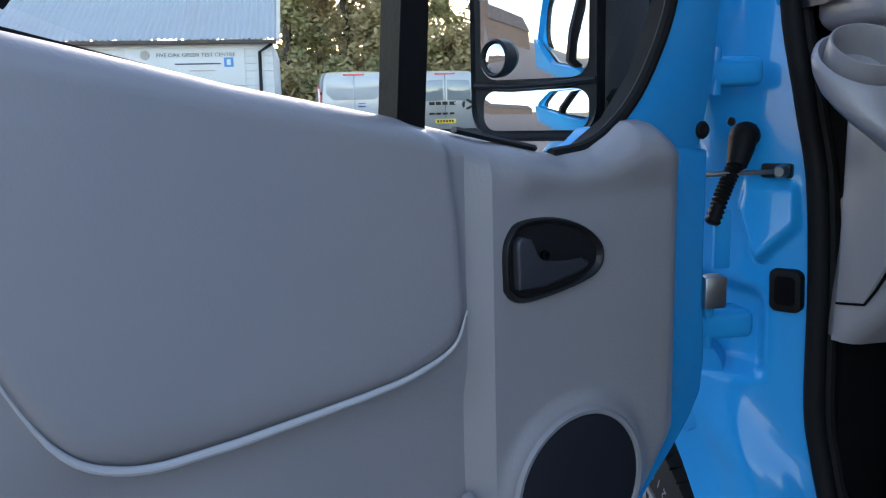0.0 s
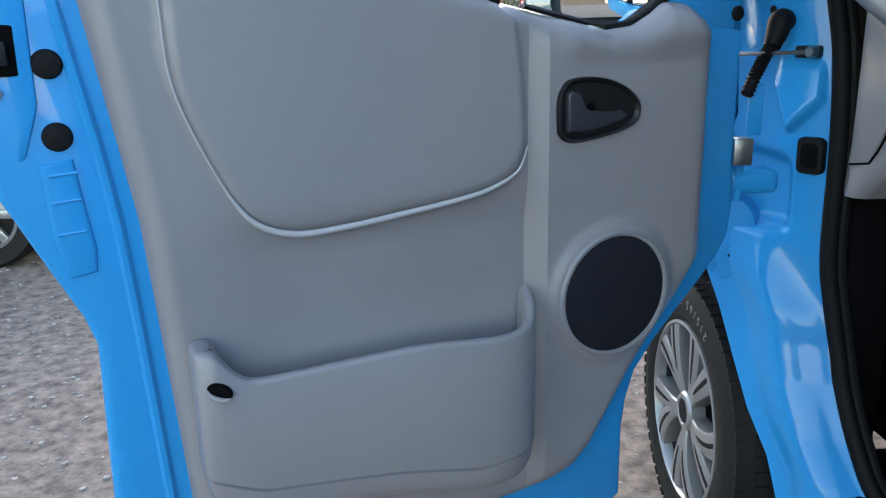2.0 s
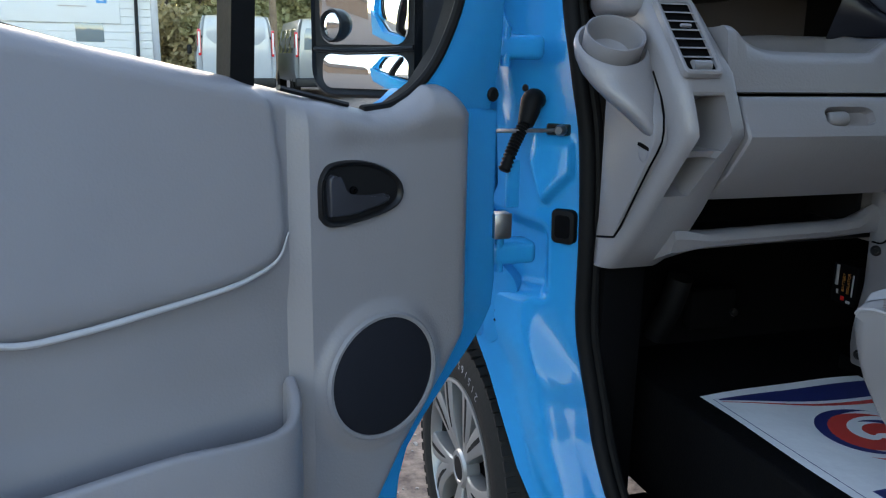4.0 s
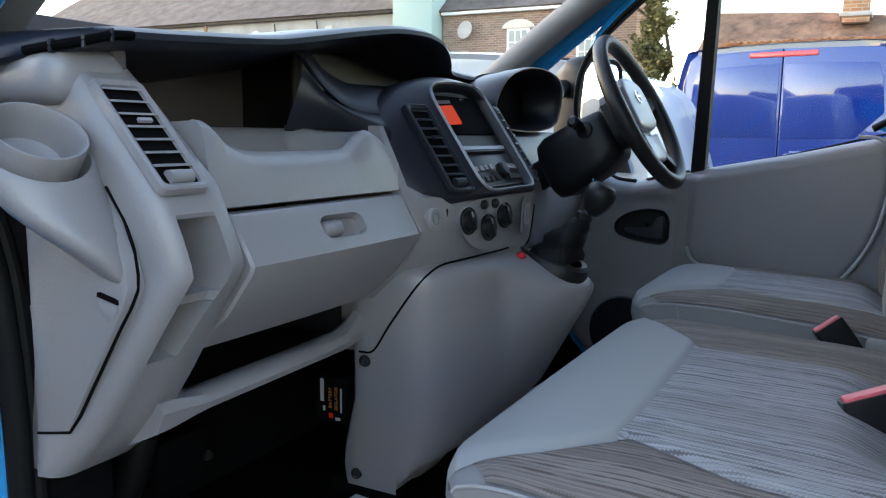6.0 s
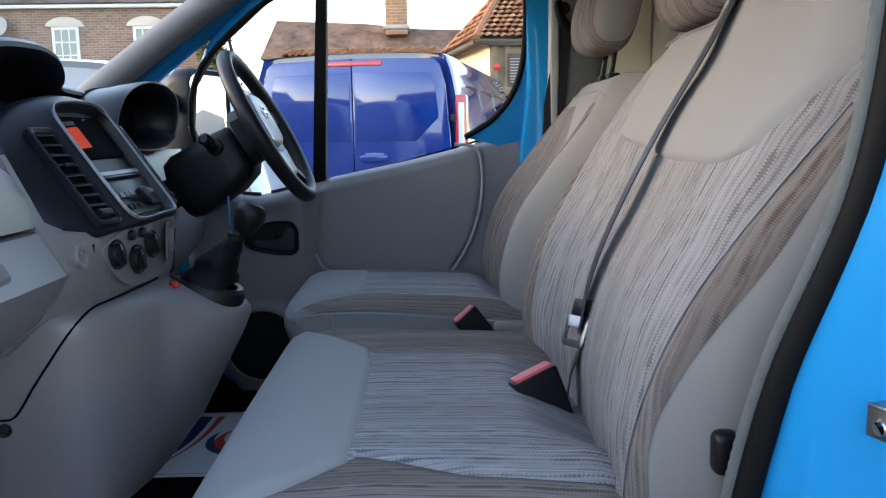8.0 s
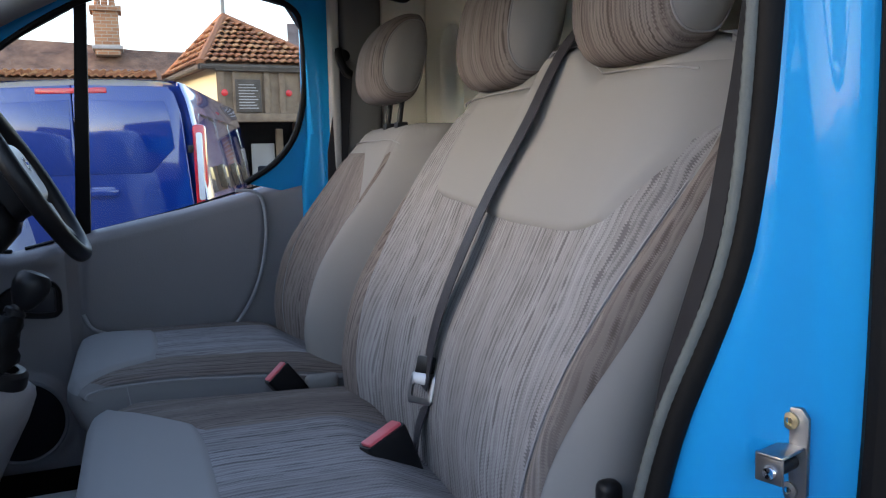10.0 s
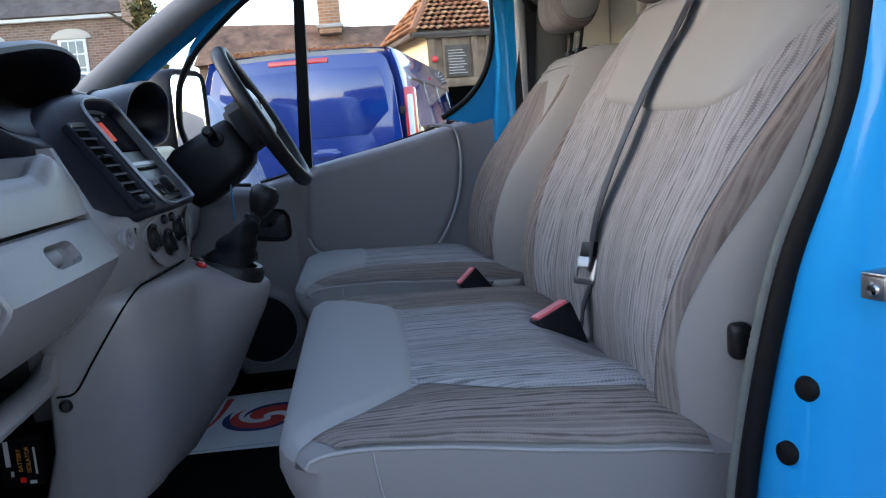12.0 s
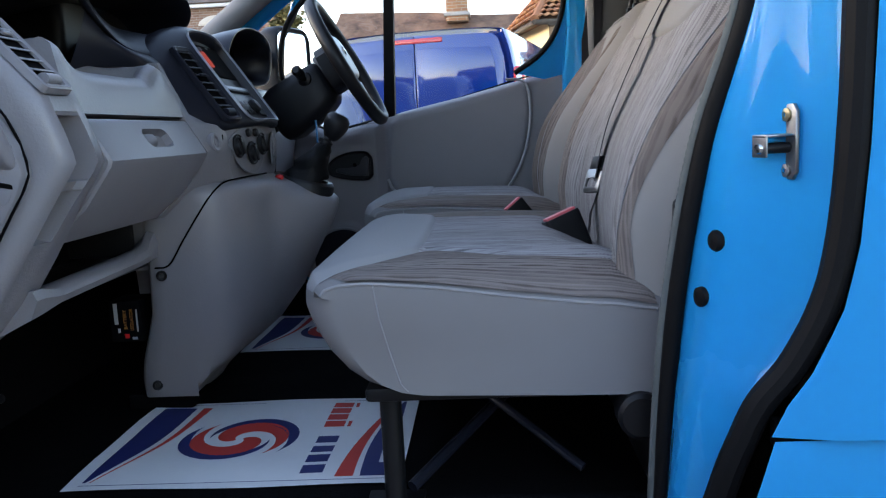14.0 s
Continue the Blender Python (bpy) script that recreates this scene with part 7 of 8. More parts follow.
# ---- paper floor mats ----
def paper_mat(name, x0, x1, y0, y1, zf):
    """A printed protective paper sheet on the floor; a runs along -y, b along x."""
    pm = thing(name, "white paper mat with navy and red print on the floor", "floor mat", "paper floor mats")
    la, lb = y1 - y0, x1 - x0
    random.seed(9)
    hgt = lambda a, b: zf + 0.0015 * math.sin(9 * a / la + 3 * b / lb) + 0.001 * math.sin(23 * b) + 0.004 * max(0, 1 - min(a, la - a) / 0.05) * abs(math.sin(3 * b / lb))
    W = lambda a, b, h=0.0: Vector((x0 + b, y1 - a, hgt(a, b) + h))
    part("paper", sheet(lambda s, t: W(s * la, t * lb), 40, 30), PAPER, pm, "", 80)

    def ink(nm, poly, m, h=0.0006):
        bm = bmesh.new()
        f = bm.faces.new([bm.verts.new(W(a * la, b * lb, h)) for a, b in poly])
        bmesh.ops.triangulate(bm, faces=[f])
        return part(nm, bm, m, pm, "", 80, False)

    def band(nm, top, bot, m, h=0.0006):
        bm = bmesh.new()
        loft([[W(a * la, b * lb, h) for a, b in top], [W(a * la, b * lb, h) for a, b in bot]], False, False, bm)
        return part(nm, bm, m, pm, "", 80, False)

    N = 14
    cur = lambda c0, c1, k: [(c0 + (c1 - c0) * i / N + k * math.sin(math.pi * i / N), 0.06 + 0.86 * i / N) for i in range(N + 1)]
    band("print_navy", [(0.045, 0.06 + 0.86 * i / N) for i in range(N + 1)], cur(0.055, 0.165, 0.035), NAVY)
    band("print_red", cur(0.065, 0.19, 0.038), cur(0.07, 0.225, 0.034), INKRED)
    band("print_navy", [(0.955, 0.06 + 0.86 * i / N) for i in range(N + 1)], cur(0.875, 0.945, -0.03), NAVY)
    band("print_red", cur(0.80, 0.925, -0.025), cur(0.855, 0.935, -0.028), INKRED)
    # swirl emblem: arms of two colours round a middle
    ca, cb2 = 0.42, 0.50
    ar = 0.165 * la / 0.55

    def arm(r0, r1, a0, a1, m, swell=1.0, lean_=1.0):
        bm = bmesh.new()
        K = 26
        inn, outr = [], []
        for i in range(K + 1):
            f = i / K
            a = radians(a0 + (a1 - a0) * f)
            rm = r0 + (r1 - r0) * f
            th = swell * math.sin(math.pi * min(1, f * 1.02) ** lean_) ** 0.8
            inn.append(W(ca * la + (rm - th) * math.cos(a), cb2 * lb + (rm - th) * math.sin(a), 0.0007))
            outr.append(W(ca * la + (rm + th) * math.cos(a), cb2 * lb + (rm + th) * math.sin(a), 0.0007))
        loft([inn, outr], False, False, bm)
        part("print_swirl", bm, m, pm, "", 80, False)

    for o in (0, 180):
        arm(0.062, 0.116, 172 + o, -38 + o, NAVY, 0.0155, 1.25)
        arm(0.012, 0.101, 215 + o, -52 + o, INKRED, 0.0250, 0.80)
    for i, wd in enumerate((0.09, 0.09, 0.08, 0.09)):
        b0 = 0.10 + 0.105 * i
        ink("print_bar", [(0.690, b0), (0.760, b0), (0.760, b0 + wd * 0.85), (0.690, b0 + wd * 0.85)], NAVY)
    for i in range(4):
        b0 = 0.60 + 0.085 * i
        ink("print_bar", [(0.690, b0), (0.760, b0), (0.760, b0 + 0.07), (0.690, b0 + 0.07)], INKRED)
    ink("print_bar", [(0.770, 0.60), (0.782, 0.60), (0.782, 0.92), (0.770, 0.92)], INKRED)
    ink("print_bar", [(0.920, 0.18), (0.940, 0.18), (0.940, 0.66), (0.920, 0.66)], PAPER, 0.0012)
    for b0 in (0.035, 0.955):
        ink("print_line", [(0.04, b0), (0.96, b0), (0.96, b0 + 0.004), (0.04, b0 + 0.004)], NAVY)
    return pm


paper_mat("paper_mat", 1.018, 1.452, 0.440, 1.020, 0.683)
paper_mat("paper_mat", 1.86, 2.29, 0.40, 0.965, 0.683)

# ---- outside ----
def gz(y):
    """Height of the yard, which rises gently ahead of the van."""
    return 0.017 * max(0.0, min(y, 60.0) - 3.0)


TARMAC = two_tone("worn_tarmac", (0.075, 0.054, 0.045), (0.275, 0.210, 0.172), 16, 0.9, 0.36, 0.66, grain=(90, 1.2), detail=14)
ys_ = [-300, -60, -20, -5, 0, 3, 8, 15, 25, 40, 60, 120, 300]
xs_ = [-300, -60, -20, -5, 0, 5, 20, 60, 300]
single("ground", loft([[Vector((x, y, gz(y))) for x in xs_] for y in ys_], False, False), TARMAC, "worn grey tarmac yard with loose grit", "ground", kind="structure")
bm = bmesh.new()
random.seed(21)
for i in range(1500):
    x, y, s = random.uniform(-2.6, 0.9), random.uniform(1.1, 4.2), random.uniform(0.003, 0.010)
    rbox((x - s, y - s * 0.8, gz(y) - s * 0.3), (x + s, y + s * 0.8, gz(y) + s * 0.7), 0, 1, Matrix.Translation((x, y, 0)) @ Matrix.Rotation(random.uniform(0, 3), 4, "Z") @ Matrix.Translation((-x, -y, 0)), bm)
single("loose_grit", bm, two_tone("grit", (0.16, 0.15, 0.14), (0.36, 0.33, 0.30), 40, 0.9), "loose grit scattered on the tarmac", "grit", kind="stuff")

VANBLUE = mat("deep_blue_paint", (0.003, 0.026, 0.19), 0.10, coat=1.0, vary=(2, 0.06), spec=0.5)
VWHITE = mat("white_paint", (0.38, 0.40, 0.42), 0.28, coat=0.8, vary=(1.5, 0.05))
VSILVER = mat("silver_grey_paint", (0.25, 0.26, 0.27), 0.32, metal=0.4, coat=0.6, vary=(1.5, 0.08))
TINT = mat("tinted_glass", (0.022, 0.018, 0.016), 0.08, spec=0.25)
LIGHTGLASS = mat("pale_reflecting_glass", (0.16, 0.19, 0.20), 0.06, coat=1.0)
LAMP = mat("red_lamp_lens", (0.55, 0.015, 0.02), 0.15, coat=1.0)
LAMPW = mat("clear_lamp_lens", (0.65, 0.60, 0.60), 0.15, coat=1.0)
PLATE = mat("yellow_plate", (0.65, 0.45, 0.03), 0.5)


def parked_van(name, M, half, h, long_, paint, label, glass, blank=False):
    """A van seen from behind; M places it: x across, y from its rear face forward, z up from the road."""
    v = thing(name, label, "van")
    Q = lambda x, y, z: M @ Vector((x, y, z))
    outl = spline([(-half * 0.96, 0, 0.42), (-half, 0, 0.75), (-half * 0.985, 0, 1.15), (-half * 0.90, 0, h * 0.82), (-half * 0.83, 0, h * 0.955), (-half * 0.72, 0, h * 0.99), (0, 0, h), (half * 0.72, 0, h * 0.99), (half * 0.83, 0, h * 0.955), (half * 0.90, 0, h * 0.82), (half * 0.985, 0, 1.15), (half, 0, 0.75), (half * 0.96, 0, 0.42)], 4)
    sec = lambda y, f, dz=0: [Q(p.x * f, y, 0.42 + (p.z - 0.42) * (f if dz else 1) + 0) for p in outl]
    part("body", loft([sec(0.05, 0.90), sec(0.015, 0.955), sec(0.0, 0.975), sec(0.03, 0.992), sec(0.10, 1.0), sec(long_ * 0.72, 1.0), sec(long_ * 0.80, 0.96, 1), sec(long_ * 0.9, 0.72, 1), sec(long_, 0.55, 1)]), paint, v, "", 40)
    # two rear doors
    for sx in (-1, 1):
        x0, x1 = 0.004, half * 0.79
        poly = [(sx * x0, 0.52), (sx * half * 0.86, 0.52), (sx * half * 0.86, 1.12), (sx * half * 0.80, h * 0.87), (sx * half * 0.755, h * 0.945), (sx * half * 0.70, h * 0.968), (sx * x0, h * 0.978)]
        dr = part("rear_door", prism(poly, 0.02, -0.030, lambda a, b, k: Q(a, k, b), 0.007, 3), paint, v)
        win = [(sx * 0.02, h * 0.655), (sx * half * 0.55, h * 0.655), (sx * half * 0.74, h * 0.745), (sx * half * 0.715, h * 0.86), (sx * half * 0.68, h * 0.915), (sx * 0.02, h * 0.925)] if blank else [(sx * 0.055, h * 0.63), (sx * half * 0.72, h * 0.61), (sx * half * 0.71, h * 0.80), (sx * half * 0.655, h * 0.875), (sx * 0.055, h * 0.885)]
        part("window" if not blank else "window_panel", prism(win, -0.02, -0.036, lambda a, b, k: Q(a, k, b), 0.006), glass, dr)
        part("lamp", prism(rounded(min(sx * half * 0.875, sx * half * 0.965), h * 0.52, max(sx * half * 0.875, sx * half * 0.965), h * 0.83, 0.03), 0.06, -0.018, lambda a, b, k: Q(a, k + 0.05 * max(0, (abs(a) - half * 0.88) / (half * 0.1)), b), 0.01), LAMP, v, "red tail lamp")
        part("lamp_clear", prism(rounded(min(sx * half * 0.90, sx * half * 0.945), h * 0.55, max(sx * half * 0.90, sx * half * 0.945), h * 0.80, 0.015), 0.0, -0.022, lambda a, b, k: Q(a, k + 0.03 * max(0, (abs(a) - half * 0.88) / (half * 0.1)), b), 0.006), LAMPW, v)
        part("hinge", rbox((-0.02, -0.03, -0.03), (0.02, 0.01, 0.03), 0.008, 2, M @ Matrix.Translation((sx * half * 0.86, -0.02, h * 0.74))), BLACK, v)
        for wy in (0.8, long_ * 0.78):
            part("wheel", lathe([(0.05, -0.1), (0.31, -0.1), (0.335, -0.07), (0.335, 0.07), (0.31, 0.10), (0.2, 0.10), (0.19, 0.08), (0.02, 0.08)], M @ Matrix.Translation((sx * (half - 0.13), wy, 0.335)) @ Matrix.Rotation(radians(90) * sx, 4, "Y"), 32), TYRE, v)
        for k in range(3):
            y0 = long_ * (0.055 + 0.205 * k)
            hug = lambda z: half * lerp_table([(1.15, 0.985), (h * 0.82, 0.90), (h * 0.955, 0.83)], z)
            part("side_window", prism(rounded(y0, h * 0.57, y0 + long_ * 0.19, h * 0.88, 0.05), -0.03, 0.008, lambda a, b, k2, sx=sx: Q(sx * (hug(b) + k2), a, b), 0.004), glass if not blank else TINT, v)
        part("door_mirror", rbox((-0.06, -0.05, -0.12), (0.06, 0.06, 0.12), 0.03, 3, M @ Matrix.Translation((sx * (half + 0.12), long_ * 0.74, h * 0.60))), BLACK, v)
    part("brake_lamp", prism(rounded(-0.26, h * 0.948, 0.26, h * 0.968, 0.008), 0.03, -0.036, lambda a, b, k: Q(a, k, b), 0.004), LAMP, v, "long red high brake lamp")
    part("door_handle", rbox((0.06, -0.055, h * 0.575), (0.30, -0.025, h * 0.60), 0.008, 2, M), paint, v)
    part("handle_cup", prism(rounded(0.09, h * 0.565, 0.27, h * 0.61, 0.015), -0.029, -0.034, lambda a, b, k: Q(a, k, b), 0.002), BLACK if not blank else VANBLUE, v)
    part("bumper", rbox((-half * 0.97, -0.07, 0.30), (half * 0.97, 0.06, 0.52), 0.03, 3, M), BLACK, v, "black bumper")
    part("number_plate", rbox((-0.26, -0.045, 0.66), (0.26, -0.03, 0.77), 0.004, 1, M), PLATE, v, "yellow number plate")
    for i in range(6):
        part("plate_bar", rbox((-0.22 + 0.075 * i, -0.047, 0.685), (-0.175 + 0.075 * i, -0.044, 0.745), 0, 1, M), BLACK, v)
    return v


# deep blue van beyond the driver's window
bv = parked_van("blue_van", Matrix.Translation((6.8, -0.135, 0)) @ Matrix.Rotation(radians(-13), 4, "Z") @ axes((0, 1.0, 0), (0, -1, 0), (1, 0, 0), (0, 0, 1)), 1.0, 2.13, 4.9, VANBLUE, "parked deep blue panel van with glossy rear doors", VANBLUE, True)
# small white van beside it, side on
wv = thing("white_van", "parked small white van seen over the dashboard", "van")
prof = [(1.02, 0.35), (0.98, 0.75), (1.02, 1.10), (1.14, 1.50), (1.26, 1.68), (1.50, 1.775), (2.0, 1.83), (3.0, 1.86), (3.9, 1.80), (4.5, 1.42), (4.7, 1.12), (5.2, 0.98), (5.35, 0.75), (5.30, 0.35)]
prof = [(p.x, p.y) for p in spline([(a, b, 0) for a, b in prof], 3)]
part("body", loft([[Vector((x, a * k + 3.1 * (1 - k), (b - 0.35) * (1 - (1 - k) * 0.4) + 0.35)) for a, b in prof] for x, k in ((4.05, 0.93), (4.02, 0.97), (4.10, 0.995), (4.22, 1.0), (5.4, 1.0), (5.55, 0.97), (5.60, 0.93))]), VWHITE, wv, "", 40)
for a, b in ((1.20, 1.62), (3.3, 4.25)):
    part("side_window", prism([(a, 1.22), (b, 1.22), (b - 0.12, 1.58), (a + 0.12, 1.60)], 4.10, 4.02, lambda u, v, h: Vector((h, u, v)), 0.004), TINT, wv, "dark side window")
part("side_pressing", prism(rounded(1.75, 1.15, 3.15, 1.66, 0.10), 4.06, 4.018, lambda u, v, h: Vector((h, u, v)), 0.008, 3), VWHITE, wv)
part("roof_gutter", tube([(4.06, 1.5, 1.765), (4.06, 2.2, 1.815), (4.06, 3.6, 1.80)], 0.012, 6), BLACK, wv)
for y in (1.7, 4.55):
    part("wheel", lathe([(0.05, -0.1), (0.29, -0.1), (0.31, -0.07), (0.31, 0.07), (0.29, 0.10), (0.02, 0.09)], aim((4.15, y, 0.31), (-1, 0, 0), (0, 1, 0)), 32), TYRE, wv)
part("door_mirror", rbox((3.85, 3.75, 1.12), (4.0, 3.9, 1.34), 0.03, 3), BLACK, wv)

# vans ahead, seen through the open door's window
v1 = parked_van("white_parked_van", axes((1.33, 20.0, gz(20)), (1, 0, 0), (0, 1, 0), (0, 0, 1)), 0.93, 1.98, 4.8, VWHITE, "parked white panel van seen from behind", VWHITE, True)
v2 = parked_van("silver_parked_van", axes((3.62, 20.2, gz(20)), (1, 0, 0), (0, 1, 0), (0, 0, 1)), 0.92, 1.97, 4.8, VSILVER, "parked silver van with black lettering on its rear doors", LIGHTGLASS)
for i, (a, b) in enumerate(((-0.42, -0.28), (-0.25, -0.12), (-0.08, 0.05), (0.10, 0.22))):
    part("lettering_bar", rbox((3.62 + a, 20.13, gz(20) + 1.12), (3.62 + b, 20.16, gz(20) + 1.20), 0), BLACK, v2)
    part("lettering_bar", rbox((3.62 + a, 20.13, gz(20) + 0.88), (3.62 + b, 20.16, gz(20) + 0.93), 0), BLACK, v2)
for k in range(3):
    part("round_emblem", prism([(0.13 * math.cos(a), 0.13 * math.sin(a)) for a in [radians(120 * k + 15 + 7 * i) for i in range(13)]] + [(0.07 * math.cos(a), 0.07 * math.sin(a)) for a in [radians(120 * k + 99 - 7 * i) for i in range(13)]], 20.17, 20.14, lambda u, v, h: Vector((4.18 + u, h, gz(20) + 1.12 + v))), BLACK, v2)

# silver car whose wheel shows past the open door
car = thing("silver_car", "parked silver car with five-spoke wheels", "car")
prof = [(-1.35, 0.30), (-1.30, 0.65), (-1.45, 0.88), (-2.2, 0.98), (-2.9, 1.36), (-3.8, 1.45), (-4.7, 1.38), (-5.2, 1.0), (-5.35, 0.7), (-5.3, 0.30)]
prof = [(p.x, p.y) for p in spline([(a, b, 0) for a, b in prof], 3)]
part("body", loft([[Vector((-3.3 + (a + 3.3) * k, y, gz(y) + 0.3 + (b - 0.3) * k)) for a, b in prof] for y, k in ((4.12, 0.96), (4.10, 0.99), (4.25, 1.0), (5.6, 1.0), (5.75, 0.96))]), mat("silver_paint", (0.42, 0.43, 0.44), 0.3, metal=0.5, coat=0.7), car, "", 40)
part("side_window", prism([(-2.75, 1.0), (-4.7, 1.0), (-4.4, 1.32), (-3.05, 1.32)], 4.16, 4.10, lambda u, v, h: Vector((u, h, v)), 0.004), TINT, car)


def car_wheel(c, parent):
    A = aim(c, (0, -1, 0), (1, 0, 0))
    w = part("wheel", lathe([(0.18, -0.1), (0.29, -0.1), (0.315, -0.07), (0.315, 0.07), (0.295, 0.10), (0.215, 0.095), (0.21, 0.05), (0.02, 0.045)], A, 40), TYRE, parent, "car wheel with a silver cover")
    part("cover", lathe([(0.212, 0.06), (0.212, 0.098), (0.200, 0.103), (0.190, 0.090), (0.185, 0.055)], A, 40), ALLOY, w)
    part("cover_hub", lathe([(0.062, 0.05), (0.058, 0.094), (0.05, 0.100), (0.001, 0.100)], A, 28), ALLOY, w)
    for k in range(7):
        a = 2 * math.pi * k / 7
        part("cover_spoke", rbox((0.04, -0.026, 0.06), (0.20, 0.026, 0.096), 0.010, 2, A @ Matrix.Rotation(a, 4, "Z")), ALLOY, w)
    part("cover_badge", lathe([(0.036, 0.098), (0.034, 0.103), (0.001, 0.103)], A, 24), BLACK, w)


car_wheel((-2.42, 4.18, gz(4.1) + 0.315), car)
car_wheel((-4.75, 4.18, gz(4.1) + 0.315), car)

# ---- buildings beyond the far side ----
BRICK = brickwork("red_brown_brick", (0.21, 0.12, 0.085), (0.30, 0.19, 0.135), (0.33, 0.29, 0.25))
BRICKX = brickwork("orange_brick", (0.34, 0.15, 0.075), (0.44, 0.22, 0.11), (0.40, 0.33, 0.26))
OLDROOF = two_tone("weathered_roof_tiles", (0.085, 0.042, 0.027), (0.28, 0.150, 0.090), 2.6, 0.9, 0.34, 0.66, grain=(9, 0.8), detail=12)
DARKROOF = two_tone("dark_roof_tiles", (0.075, 0.055, 0.048), (0.15, 0.115, 0.10), 2.0, 0.9, 0.35, 0.65, grain=(9, 0.7), detail=10)
RENDER = two_tone("grey_render", (0.36, 0.325, 0.30), (0.45, 0.41, 0.38), 0.7, 0.95, grain=(40, 0.3))
MINT = mat("mint_render", (0.33, 0.42, 0.385), 0.9, grain=(40, 0.3), vary=(0.8, 0.06))
OAK = two_tone("weathered_oak", (0.16, 0.105, 0.068), (0.28, 0.195, 0.125), 5, 0.9, 0.3, 0.7, grain=(60, 0.7), detail=10)
OAKDARK = two_tone("dark_oak", (0.06, 0.045, 0.035), (0.12, 0.095, 0.075), 5, 0.9, 0.3, 0.7, grain=(60, 0.7))
CREAMW = mat("cream_plaster", (0.70, 0.60, 0.38), 0.9, grain=(30, 0.3), vary=(1.2, 0.08))
WFRAME = mat("white_window_paint", (0.75, 0.74, 0.72), 0.6, vary=(3, 0.04))
PANE = mat("dim_window_pane", (0.10, 0.12, 0.13), 0.06, coat=1.0)
STONE = mat("pale_stone", (0.55, 0.50, 0.43), 0.9, grain=(30, 0.4), vary=(2, 0.1))


def tile_material():
    m = mat("orange_pantile", (0.36, 0.15, 0.07), 0.85, grain=(40, 0.5))
    nt = m.node_tree
    oi = nt.nodes.new("ShaderNodeObjectInfo")
    cr = nt.nodes.new("ShaderNodeValToRGB")
    cr.color_ramp.elements[0].color, cr.color_ramp.elements[1].color = (0.26, 0.105, 0.048, 1), (0.46, 0.255, 0.125, 1)
    e = cr.color_ramp.elements.new(0.5)
    e.color = (0.36, 0.15, 0.07, 1)
    nt.links.new(oi.outputs["Random"], cr.inputs["Fac"])
    nt.links.new(cr.outputs["Color"], nt.nodes["Principled BSDF"].inputs["Base Color"])
    return m


TILE = tile_material()


def pantile_mesh(w, l):
    """One curved clay tile, w wide and l long, lying in the local xy plane."""
    bm = bmesh.new()
    prof = [(-0.5, 0.0), (-0.32, -0.10), (-0.12, 0.0), (0.10, 0.16), (0.30, 0.20), (0.5, 0.04)]
    rows = []
    for y, lift in ((-0.56 * l, 0.07), (0.5 * l, 0.0)):
        rows.append([Vector((a * w, y, b * w * 0.9 + lift)) for a, b in prof])
    rows.append([Vector((p.x, p.y, p.z - 0.015)) for p in rows[1]])
    rows.append([Vector((p.x, p.y, p.z - 0.025)) for p in rows[0]])
    loft(rows + [rows[0]], False, False, bm)
    return finish(bm, "tile", TILE, 40)


TILE_MESH = pantile_mesh(0.125, 0.18)


def tile_slope(parent, e0, e1, apex0, apex1, w=0.125, l=0.18):
    """Clay tiles on the slope between the eave e0-e1 and the ridge apex0-apex1."""
    e0, e1, a0, a1 = Vector(e0), Vector(e1), Vector(apex0), Vector(apex1)
    rise = ((a0 + a1) / 2 - (e0 + e1) / 2).length
    ex = (e1 - e0).normalized()
    n = ex.cross(((a0 + a1) - (e0 + e1)).normalized()).normalized()
    if n.z < 0:
        n, ex = -n, -ex
        e0, e1, a0, a1 = e1, e0, a1, a0
    ey = n.cross(ex)
    count = int(rise / l) + 1
    for j in range(count):
        t = (j + 0.4) / count
        p, q = e0.lerp(a0, t), e1.lerp(a1, t)
        k = max(1, round((q - p).length / w))
        for i in range(k):
            c = p.lerp(q, (i + 0.5) / k)
            tl = new("tile", TILE_MESH)
            tl.parent = parent
            tl.matrix_world = axes(c + n * random.uniform(0.0, 0.012), ex, ey, n) @ Matrix.Rotation(random.uniform(-0.03, 0.03), 4, "Z")


def hollow_window(parent, x, y0, y1, z0, z1, arch=True):
    """A white window with glazing bars in a wall that faces -x."""
    f = part("window", prism(rounded(y0, z0, y1, z1, 0.02), x + 0.05, x - 0.03, lambda u, v, h: Vector((h, u, v)), 0.01), WFRAME, parent, "white painted window")
    ny, nz = 3, 3
    for i in range(ny):
        for j in range(nz):
            a = y0 + 0.07 + (y1 - y0 - 0.14) * i / ny
            b = z0 + 0.07 + (z1 - z0 - 0.14) * j / nz
            part("pane", rbox((x - 0.036, a + 0.02, b + 0.02), (x - 0.028, a + (y1 - y0 - 0.14) / ny - 0.02, b + (z1 - z0 - 0.14) / nz - 0.02), 0), PANE, f)
    if arch:
        c = (y0 + y1) / 2
        rw = (y1 - y0) * 0.72
        pts = [(c + rw * math.cos(a), z1 - 0.02 + 0.30 * math.sin(a)) for a in [math.pi * k / 12 for k in range(13)]]
        part("arch", prism(pts, x + 0.05, x - 0.06, lambda u, v, h: Vector((h, u, v)), 0.02), STONE, f, "pale arched head")
    part("sill", rbox((x - 0.12, y0 - 0.06, z0 - 0.08), (x + 0.02, y1 + 0.06, z0), 0.01), STONE, f)


